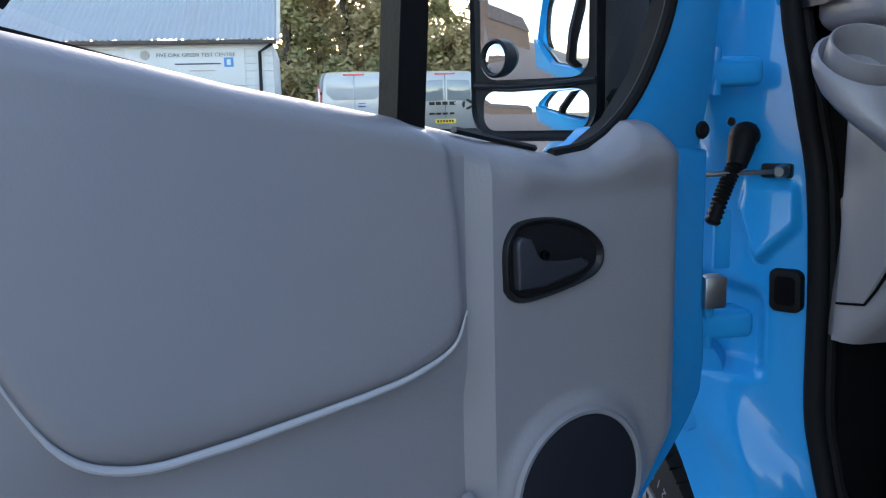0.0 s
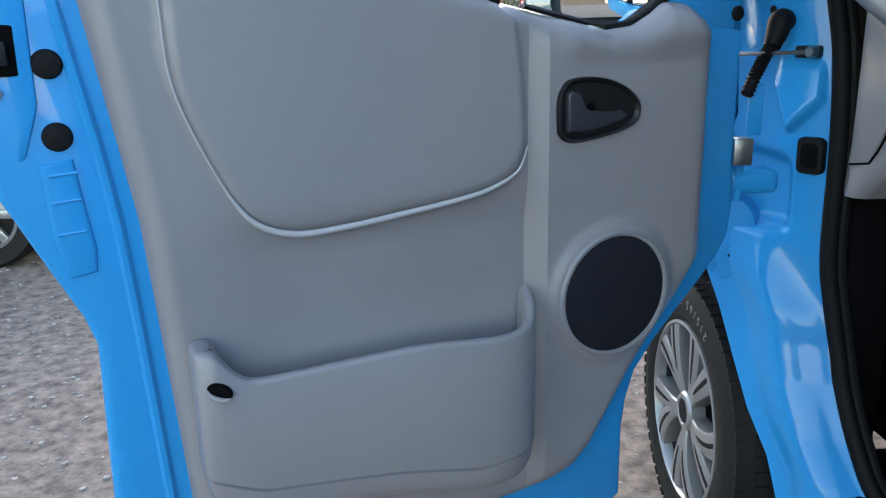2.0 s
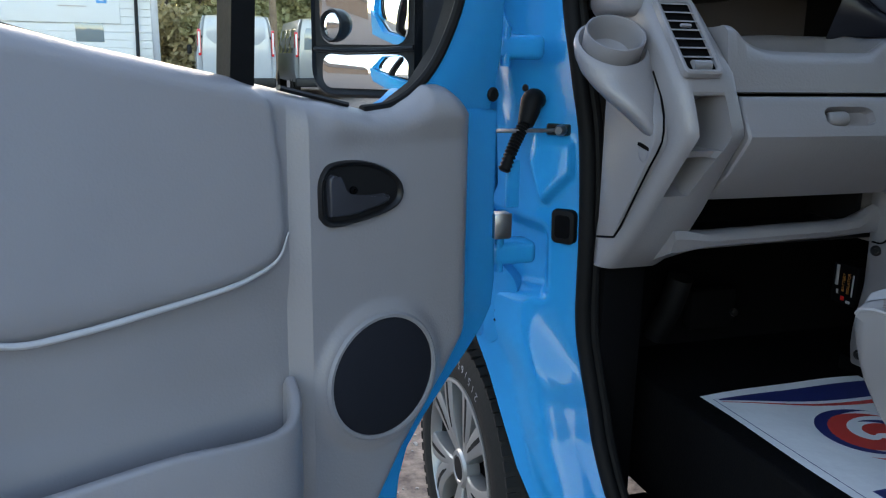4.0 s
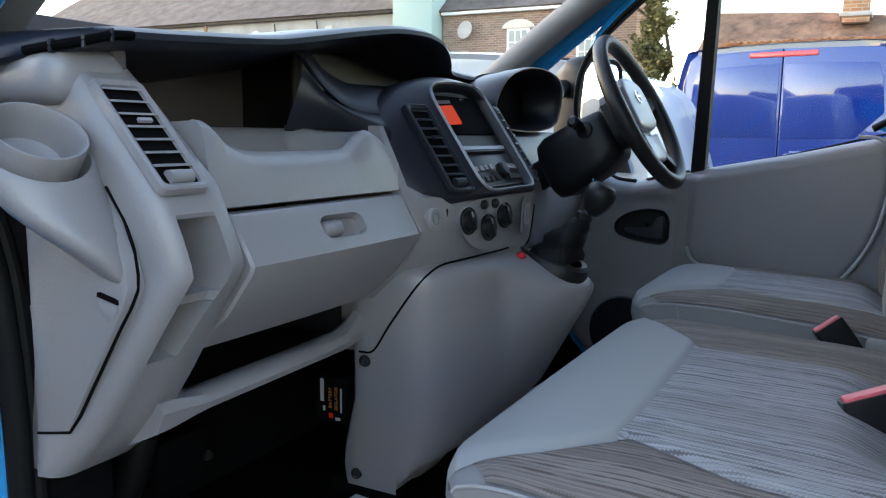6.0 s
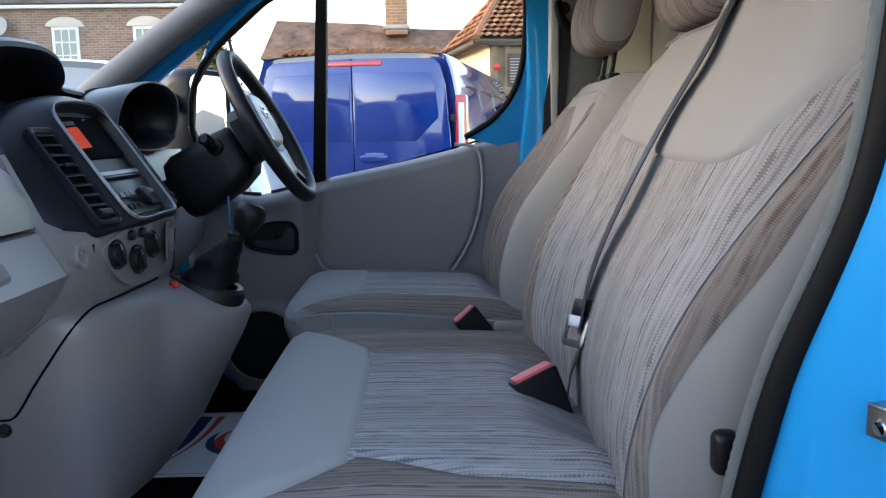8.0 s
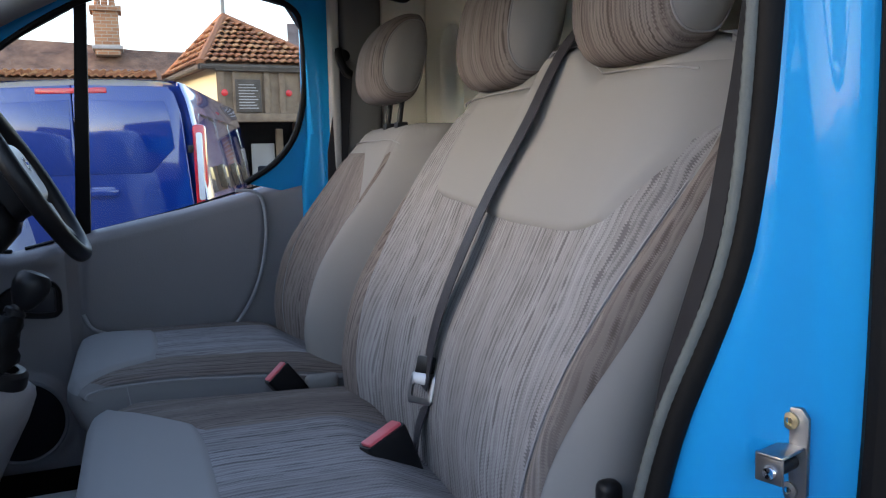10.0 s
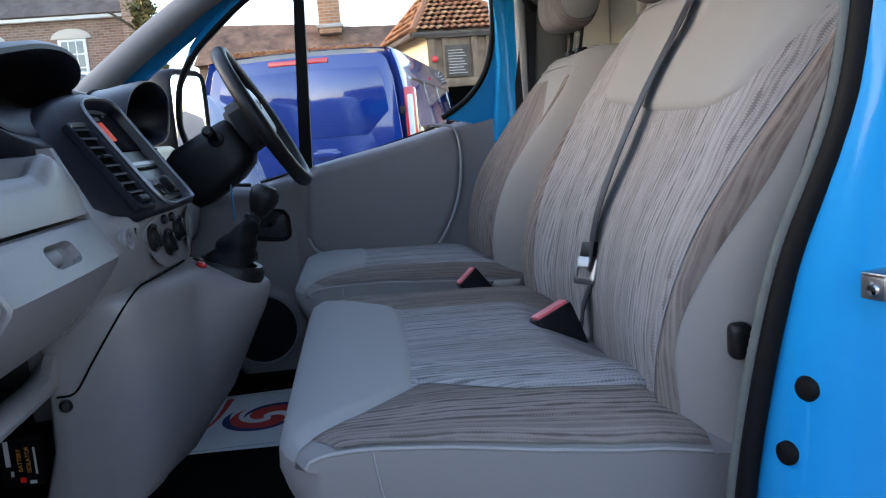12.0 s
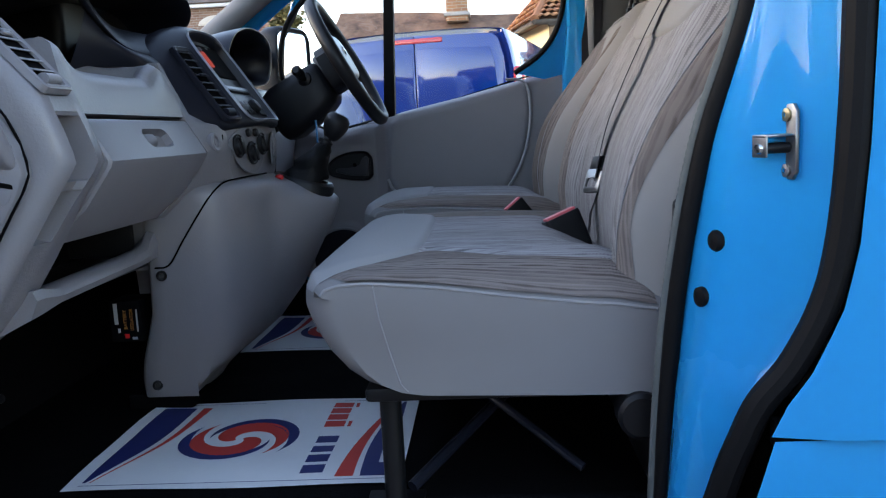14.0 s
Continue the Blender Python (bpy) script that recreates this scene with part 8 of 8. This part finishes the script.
# timber-framed corner building with a tiled pyramid roof and a cross
tb = thing("timber_building", "timber-framed building with a tiled pyramid roof and a cross on top", "building")
A_, B_, C_, D_ = Vector((13.9, -0.70, 0)), Vector((14.15, -2.95, 0)), Vector((16.9, -2.65, 0)), Vector((16.6, -0.25, 0))
up = lambda p, z: Vector((p.x, p.y, z))
apex = Vector((15.4, -1.27, 4.02))
wall = lambda p, q, z0, z1, d=0.12: loft([[up(p, z0), up(q, z0), up(q, z0) + Vector((d, 0, 0)), up(p, z0) + Vector((d, 0, 0))], [up(p, z1), up(q, z1), up(q, z1) + Vector((d, 0, 0)), up(p, z1) + Vector((d, 0, 0))]])
A2, B2 = Vector((14.0, -0.95, 0)), Vector((14.2, -2.85, 0))
part("front_wall", wall(A2, B2, 2.12, 3.05), OAK, tb, "weathered oak boarding")
part("side_wall", wall(Vector((14.03, -0.95, 0)), Vector((16.6, -0.45, 0)), 1.2, 3.05, 0.05), CREAMW, tb, "cream plastered wall")
# near-black block in place of the shaded passage below the jetty
part("jetty_shade_box", rbox((15.1, -2.6, 0.0), (16.5, -0.75, 3.0), 0), DEEP, tb, "near-black box standing in for the shade under the jetty")
fx = lambda u, z, h: Vector((14.0 + (u - 0.95) * 0.105 - h, -u, z))
for u in (0.97, 1.20, 1.72, 1.98, 2.35, 2.78):
    part("post", prism([(u, 2.10), (u + 0.10, 2.10), (u + 0.10, 3.03), (u, 3.03)], 0.0, 0.05, fx, 0.01), OAK, tb)
part("beam", prism([(0.93, 2.10), (2.86, 2.10), (2.86, 2.24), (0.93, 2.24)], 0.0, 0.10, fx, 0.015), OAK, tb)
part("beam", prism([(0.93, 2.93), (2.86, 2.93), (2.86, 3.03), (0.93, 3.03)], 0.0, 0.10, fx, 0.015), OAKDARK, tb)
board = part("notice_board", prism([(1.24, 2.26), (1.66, 2.26), (1.66, 2.80), (1.24, 2.80)], 0.02, 0.075, fx, 0.008), OAKDARK, tb, "dark notice board with pale lines")
for i in range(9):
    part("line_bar", prism([(1.29, 2.32 + 0.048 * i), (1.61 - 0.03 * (i % 3), 2.32 + 0.048 * i), (1.61 - 0.03 * (i % 3), 2.334 + 0.048 * i), (1.29, 2.334 + 0.048 * i)], 0.07, 0.078, fx), RENDER, board)
for u in (1.06, 2.14):
    part("red_disc", lathe([(0.055, 0), (0.055, 0.02), (0.03, 0.03), (0.001, 0.03)], aim(fx(u, 2.58, 0.055), (-1, 0, 0), (0, 1, 0)), 20), RED, tb, "red alarm disc")
part("under_wall", rbox((14.35, -2.78, 0), (14.75, -2.30, 2.1), 0.01), BRICKX, tb, "orange brick pier under the jetty")
part("doorway_post", rbox((14.6, -2.10, 0), (14.72, -1.98, 2.0), 0.01), OAK, tb)
part("doorway_panel", rbox((14.72, -1.96, 0), (14.76, -1.55, 1.75), 0.01), RENDER, tb, "pale panel in the passage")
for u in (0.98, 2.72):
    part("foot_post", rbox((14.02 + (u - 0.95) * 0.1, -u - 0.07, 0), (14.16 + (u - 0.95) * 0.1, -u + 0.07, 2.12), 0.02), OAKDARK, tb)
part("roof", loft([[up(A_, 3.02), up(B_, 3.02), up(C_, 3.02), up(D_, 3.02)], [apex + Vector((-0.02, 0.02, -0.02)), apex + Vector((-0.02, -0.02, -0.02)), apex + Vector((0.02, -0.02, -0.02)), apex + Vector((0.02, 0.02, -0.02))]]), OLDROOF, tb)
part("eave", tube([up(A_, 3.0), up(B_, 3.0)], 0.05, 8), OAKDARK, tb)
part("eave", tube([up(A_, 3.0), up(D_, 3.0)], 0.05, 8), OAKDARK, tb)
for p in (A_, B_, D_):
    part("hip_tiles", tube([up(p, 3.05), apex + Vector((0, 0, 0.02))], 0.075, 8), TILE, tb)
part("cross", rbox((15.36, -1.305, 4.0), (15.43, -1.235, 4.62), 0.01), mat("grey_oak", (0.30, 0.28, 0.25), 0.9, grain=(60, 0.5)), tb, "grey wooden cross")
part("cross_arm", rbox((15.36, -1.51, 4.36), (15.43, -1.03, 4.425), 0.01), OAK, tb)

# low pantiled roof and the long old roof with its chimney
lb = thing("low_outbuilding", "low outbuilding with an orange pantile roof", "building")
part("wall", rbox((16.4, 0.0, 0), (16.6, 2.9, 2.98), 0), BRICKX, lb)
part("roof", loft([[Vector((16.1, -0.1, 3.00)), Vector((16.1, 2.9, 3.00)), Vector((17.4, 2.9, 3.30)), Vector((17.4, -0.1, 3.30))], [Vector((16.1, -0.1, 2.94)), Vector((16.1, 2.9, 2.94)), Vector((17.4, 2.9, 3.24)), Vector((17.4, -0.1, 3.24))]]), OLDROOF, lb)
lr = thing("old_house", "old house with a long mottled tile roof and a brick chimney", "house")
part("roof", prism([(-7.0, 3.30), (4.0, 3.30), (3.82, 4.40), (1.5, 4.27), (0.2, 4.10), (-0.6, 4.07), (-6.5, 4.0)], 19.6, 21.0, lambda u, v, h: Vector((h + (v - 3.3) * 1.4, u, v)), 0.0), OLDROOF, lr, "mottled brown tile roof")
part("wall", rbox((20.0, -6.8, 0), (20.3, 3.95, 3.35), 0), BRICK, lr)
part("chimney", prism([(0.50, 3.9), (1.03, 3.9), (1.03, 4.92), (0.50, 4.92)], 20.6, 20.05, lambda u, v, h: Vector((h, u, v)), 0.01), BRICKX, lr, "orange brick chimney")
part("chimney_head", rbox((19.98, 0.43, 4.86), (20.68, 1.10, 4.98), 0.02), BRICKX, lr)
part("chimney_flashing", rbox((20.0, 0.44, 4.02), (20.66, 1.09, 4.11), 0.02), RENDER, lr)
for y in (0.62, 0.78, 0.93):
    part("chimney_pot", lathe([(0.075, 0), (0.065, 0.28), (0.08, 0.30), (0.08, 0.36), (0.05, 0.36)], Matrix.Translation((20.3, y, 4.97)), 14), BRICKX, lr)
c2 = part("far_chimney", rbox((24.0, 6.1, 4.0), (24.6, 6.6, 6.0), 0.02), BRICK, lr)
g2 = thing("slate_house", "far house with a weathered brown tile roof", "house")
part("roof", loft([[Vector((24, -8.6, 2.3)), Vector((24, -4.25, 2.3)), Vector((31, -5.35, 6.5)), Vector((31, -11, 6.5))], [Vector((24, -8.6, 0)), Vector((24, -4.25, 0)), Vector((31, -5.35, 0)), Vector((31, -11, 0))]]), DARKROOF, g2)

# brick terrace with arched windows, mint gable, grey rendered houses
bt = thing("brick_house", "brown brick house with white arched windows and a dark tile roof", "house")
part("wall", rbox((25.0, 6.3, 0), (25.4, 13.55, 5.45), 0), BRICK, bt, "brown brick wall")
part("gutter", rbox((24.82, 6.2, 5.36), (25.0, 13.55, 5.50), 0.03), WFRAME, bt, "white gutter")
part("roof", loft([[Vector((24.75, 6.1, 5.50)), Vector((24.75, 13.6, 5.50)), Vector((29, 13.6, 8.9)), Vector((29, 6.1, 8.9))], [Vector((24.9, 6.1, 5.42)), Vector((24.9, 13.6, 5.42)), Vector((29.4, 13.6, 8.8)), Vector((29.4, 6.1, 8.8))]]), DARKROOF, bt, "dark brown tile roof")
for y in (8.35, 10.75):
    hollow_window(bt, 25.0, y - 0.40, y + 0.40, 3.55, 4.85)
part("dish", lathe([(0.001, 0.06), (0.15, 0.04), (0.30, 0.0), (0.30, -0.015), (0.02, 0.03)], aim((24.75, 12.6, 4.85), (-1, 0.2, 0.2), (0, 1, 0)), 24), RENDER, bt, "grey satellite dish")
part("dish_arm", tube([(24.75, 12.6, 4.85), (25.0, 12.6, 4.7)], 0.02, 6), BLACK, bt)
for y in (7.4, 9.6):
    part("roof_window", rbox((26.2, y - 0.5, 6.5), (27.0, y + 0.5, 7.3), 0.03), WFRAME, bt)
mg = thing("mint_house", "narrow house with pale mint render", "house")
part("wall", rbox((24.3, 13.6, 0), (27.0, 15.15, 8.6), 0.02), MINT, mg)
gh = thing("rendered_house", "long grey rendered house with small white windows", "house")
part("wall", rbox((25.0, 15.2, 0), (25.4, 36.0, 5.65), 0), RENDER, gh, "grey rendered wall")
part("gutter", rbox((24.8, 15.2, 5.58), (25.0, 36.0, 5.72), 0.03), OAKDARK, gh)
part("downpipe", tube([(24.9, 24.4, 0), (24.9, 24.4, 5.6)], 0.06, 8), BRICKX, gh, "rust-red downpipe")
part("roof", loft([[Vector((24.7, 15.2, 5.7)), Vector((24.7, 36, 5.7)), Vector((29, 36, 8.4)), Vector((29, 15.2, 8.4))], [Vector((24.9, 15.2, 5.62)), Vector((24.9, 36, 5.62)), Vector((29.4, 36, 8.3)), Vector((29.4, 15.2, 8.3))]]), DARKROOF, gh)
for y in (16.9, 21.9, 25.9):
    hollow_window(gh, 25.0, y - 0.5, y + 0.5, 3.6, 4.55, False)
for y, z in ((21.7, 5.0),):
    part("dish", lathe([(0.001, 0.06), (0.15, 0.04), (0.26, 0.0), (0.26, -0.015), (0.02, 0.03)], aim((24.75, y, z), (-1, 0.1, 0.2), (0, 1, 0)), 24), STONE, gh, "round satellite dish")
for y, z in ((23.6, 5.05), (19.4, 4.9), (20.2, 4.2), (18.3, 5.2)):
    part("vent_box", rbox((24.88, y - 0.16, z - 0.08), (25.0, y + 0.16, z + 0.08), 0.02), STONE, gh)
for pts in (((24.96, 18.9, 5.5), (24.96, 18.8, 4.8), (24.96, 17.6, 4.7)), ((24.96, 20.9, 5.5), (24.96, 20.8, 4.6))):
    part("cable", tube(pts, 0.025, 6), OAKDARK, gh)

# ---- ahead: test centre, trees, pole ----
tc_ = thing("white_workshop", "white boarded workshop with a grey corrugated roof and a lettered sign", "building")
WBOARD = mat("white_boarding", (0.62, 0.62, 0.61), 0.7, vary=(1.0, 0.06), grain=(20, 0.2))
g0 = gz(22)
part("wall", rbox((-12.0, 22.0, g0 - 0.5), (-0.62, 22.3, 3.18), 0), WBOARD, tc_, "white painted boarding")
for i in range(12):
    part("board", rbox((-12.0, 21.975, 0.9 + 0.19 * i), (-0.62, 22.0, 1.08 + 0.19 * i), 0.006, 1), WBOARD, tc_)
part("gable_wall", rbox((-0.80, 22.0, g0 - 0.5), (-0.62, 30.0, 3.2), 0), WBOARD, tc_)
CORR = mat("corrugated_sheet", (0.30, 0.33, 0.345), 0.6, vary=(0.6, 0.12), grain=(5, 0.2))
bm = bmesh.new()
rows = []
for j, (y, z) in enumerate(((21.75, 3.22), (24.0, 4.4), (26.5, 5.75))):
    rows.append([Vector((-12.2 + 0.075 * i, y, z + (0.022 if i % 2 else -0.022))) for i in range(158)])
part("roof", loft(rows, False, False, bm), CORR, tc_, "grey corrugated roof", 20)
part("eave", rbox((-12.2, 21.70, 3.10), (-0.50, 21.82, 3.20), 0.02), OAKDARK, tc_)
part("barge", tube([(-0.46, 21.75, 3.18), (-0.42, 26.5, 5.75)], 0.06, 8), STONE, tc_)
part("downpipe", tube([(-0.62, 21.85, 3.1), (-0.95, 21.9, 2.9), (-1.0, 21.92, 0.3)], 0.045, 8), BLACK, tc_, "black downpipe")
sg = part("sign_board", rbox((-4.3, 21.93, 2.05), (-1.35, 21.96, 3.0), 0.01), WBOARD, tc_, "white sign with dark letters")
INK = mat("dark_sign_paint", (0.05, 0.055, 0.07), 0.6)
front = axes((0, 0, 0), (1, 0, 0), (0, 0, 1), (0, -1, 0))
lettering("sign_text", "FIVE OAK GREEN TEST CENTRE", 0.140, Matrix.Translation((-2.56, 21.92, 2.84)) @ front, INK, sg, 0.004)
part("sign_dot", lathe([(0.12, 0), (0.12, 0.02), (0.001, 0.02)], aim((-3.82, 21.93, 2.85), (0, -1, 0)), 20), RENDER, sg)
part("sign_bar", rbox((-3.1, 21.92, 2.60), (-1.95, 21.928, 2.635), 0), INK, sg)
part("sign_bar", rbox((-2.75, 21.92, 2.43), (-2.1, 21.928, 2.46), 0), RENDER, sg)
part("blue_sign", rbox((-1.87, 21.915, 2.53), (-1.63, 21.926, 2.77), 0), mat("sign_blue", (0.05, 0.25, 0.55), 0.5), sg)
part("blue_sign_mark", rbox((-1.80, 21.911, 2.58), (-1.70, 21.917, 2.72), 0), WBOARD, sg)
part("fascia_window", rbox((-2.4, 21.96, 1.6), (-1.75, 21.99, 2.24), 0.01), LIGHTGLASS, tc_)
bc = thing("brick_chimney_stack", "narrow red brick chimney behind the workshop", "chimney")
part("stack", rbox((-7.3, 20.8, 0), (-6.95, 21.2, 5.4), 0.01), BRICKX, bc)
lp = single("wooden_pole", tube([(3.3, 30, 0), (3.22, 30, 9)], [0.14, 0.10], 12), OAK, "tall weathered wooden pole behind the vans", "pole")

LEAF = two_tone("dark_conifer_leaf", (0.19, 0.185, 0.075), (0.34, 0.29, 0.13), 1.2, 0.9, 0.35, 0.65)
LEAFW = two_tone("bronze_green_leaf", (0.27, 0.22, 0.10), (0.44, 0.34, 0.17), 1.0, 0.9, 0.35, 0.65)
BARK = mat("bark", (0.075, 0.055, 0.04), 0.95, grain=(20, 0.8), vary=(4, 0.2))


def tree(name, x, y, h, spread, leaf, count, label, start=0.12, seed=0, taper=1.0):
    """A tapered trunk with limbs and a crown of small leaf sprays with gaps."""
    rnd = random.Random(seed)
    t = thing(name, label, "tree")
    z0 = gz(y)
    sway = [(x + rnd.uniform(-0.15, 0.15) * k, y + rnd.uniform(-0.15, 0.15) * k, z0 + h * k / 6) for k in range(7)]
    part("trunk", tube(sway, [0.22 * h / 12 * (1 - k / 7) + 0.02 for k in range(7)], 8), BARK, t)
    bm = bmesh.new()
    limbs = bmesh.new()
    per = max(1, int(count * 2.2) // 46)
    for i in range(46):
        f = start + (1 - start) * (i + rnd.random()) / 46
        a = rnd.uniform(0, 2 * math.pi)
        r = spread * (1 - f) ** (0.65 * taper) * rnd.uniform(0.45, 1.15) + 0.15
        base = Vector((x, y, z0 + h * f))
        tip = base + Vector((r * math.cos(a), r * math.sin(a), -0.12 * r + rnd.uniform(-0.2, 0.5)))
        tube([base, base.lerp(tip, 0.5) + Vector((0, 0, 0.1)), tip], [0.05, 0.03, 0.01], 5, limbs)
        for k in range(per):
            c = base.lerp(tip, rnd.random() ** 0.6) + Vector((rnd.gauss(0, 0.22), rnd.gauss(0, 0.22), rnd.gauss(0, 0.20))) * (0.4 if spread < 1 else 1)
            s = rnd.uniform(0.05, 0.16) * (0.45 if spread < 1 else 1)
            d1 = Vector((rnd.gauss(0, 1), rnd.gauss(0, 1), rnd.gauss(0, 0.7))).normalized() * s
            d2 = Vector((rnd.gauss(0, 1), rnd.gauss(0, 1), rnd.gauss(0, 0.7))).normalized() * s * 0.7
            bm.faces.new([bm.verts.new(c - d1), bm.verts.new(c + d2), bm.verts.new(c + d1 * 1.2), bm.verts.new(c - d2)])
    part("limbs", limbs, BARK, t)
    me = bpy.data.meshes.new("crown")
    bm.to_mesh(me)
    bm.free()
    me.materials.append(leaf)
    cr = new("crown", me)
    cr.parent = t
    return t


for i, (x, y, h, sp, lf, n) in enumerate(((-0.2, 36, 13, 1.5, LEAF, 5200), (1.2, 39, 14, 1.7, LEAFW, 5200), (2.4, 37, 12, 1.3, LEAFW, 4200), (3.9, 36, 13, 2.0, LEAFW, 6400), (6.2, 42, 14, 2.0, LEAF, 5200), (-2.0, 41, 13, 2.2, LEAFW, 5200), (-4.6, 44, 13, 2.6, LEAF, 5000), (8.4, 46, 10, 2.4, LEAF, 4200), (11.5, 48, 9, 3.0, LEAF, 4200))):
    tree("conifer", x, y, h, sp, lf, n, "tall conifer with thin dark foliage" if lf is LEAF else "tall conifer with sparse bronze-green foliage", 0.06, 30 + i)
for i, (x, y, h, sp) in enumerate(((4.9, 34, 3.6, 1.9), (6.6, 34, 4.0, 2.1), (8.6, 35, 4.2, 2.4), (10.8, 36, 4.2, 2.6), (1.2, 32, 2.2, 1.8), (-0.4, 32, 2.2, 1.6), (3.0, 32.5, 2.4, 1.8))):
    tree("hedge_tree", x, y, h, sp, LEAFW if i % 2 else LEAF, 5200, "bushy dark evergreen in a hedge", 0.02, 60 + i, 0.35)
tree("slim_evergreen", 20.5, 5.15, 4.75, 0.50, two_tone("yew_leaf", (0.085, 0.085, 0.03), (0.17, 0.145, 0.05), 1.5, 0.9, 0.35, 0.65), 9500, "slim bronze-green evergreen beside the brick house", 0.02, 91, 0.7)
rw = random.Random(77)
bm = bmesh.new()
for i in range(15000):
    x = rw.uniform(-22, 34)
    top = 6.5 + 3.0 * math.sin(x * 0.35) + 2.0 * math.sin(x * 0.9 + 1)
    c = Vector((x, rw.uniform(58, 66), 0.9 + max(2.0, top) * rw.random() ** 0.8))
    s = rw.uniform(0.15, 0.42)
    d1 = Vector((rw.gauss(0, 1), rw.gauss(0, 0.5), rw.gauss(0, 1))).normalized() * s
    d2 = Vector((rw.gauss(0, 1), rw.gauss(0, 0.5), rw.gauss(0, 1))).normalized() * s * 0.7
    bm.faces.new([bm.verts.new(c - d1), bm.verts.new(c + d2), bm.verts.new(c + d1 * 1.2), bm.verts.new(c - d2)])
single("far_woodland", bm, two_tone("hazy_woodland", (0.20, 0.17, 0.11), (0.36, 0.30, 0.20), 0.3, 0.9, 0.35, 0.65), "hazy brown-green woodland behind the yard", "woodland", kind="stuff", angle=10)
# behind the camera, seen in the mirrors
sh = thing("grey_shed", "grey gabled shed across the yard", "shed")
part("wall", prism([(-3.2, 0), (3.2, 0), (3.2, 2.6), (0, 4.4), (-3.2, 2.6)], -20.5, -27, lambda u, v, h: Vector((-7.0 + u, h, v))), mat("grey_boards", (0.17, 0.17, 0.165), 0.9, vary=(1, 0.15), grain=(8, 0.3)), sh)
# added; roofline only inferred from a reflection, distance and height set for side light
bb = thing("brick_wall_building", "added brick building across the yard, sized for the side light", "building")
part("wall", rbox((-31.0, -14.0, 0), (-25.0, 16.0, 3.0), 0), BRICK, bb)
part("roof", prism([(-31.3, 3.0), (-24.7, 3.0), (-28.0, 5.4)], -14.3, 16.3, lambda u, v, h: Vector((u, h, v))), DARKROOF, bb)

# tiles last
random.seed(5)
tile_slope(tb, up(A_, 3.06), up(B_, 3.06), apex, apex)
tile_slope(tb, up(A_, 3.06), up(D_, 3.06), apex, apex, 0.15)
tile_slope(lb, (16.08, 2.9, 2.99), (16.08, -0.1, 2.99), (16.8, 2.9, 3.17), (16.8, -0.1, 3.17))
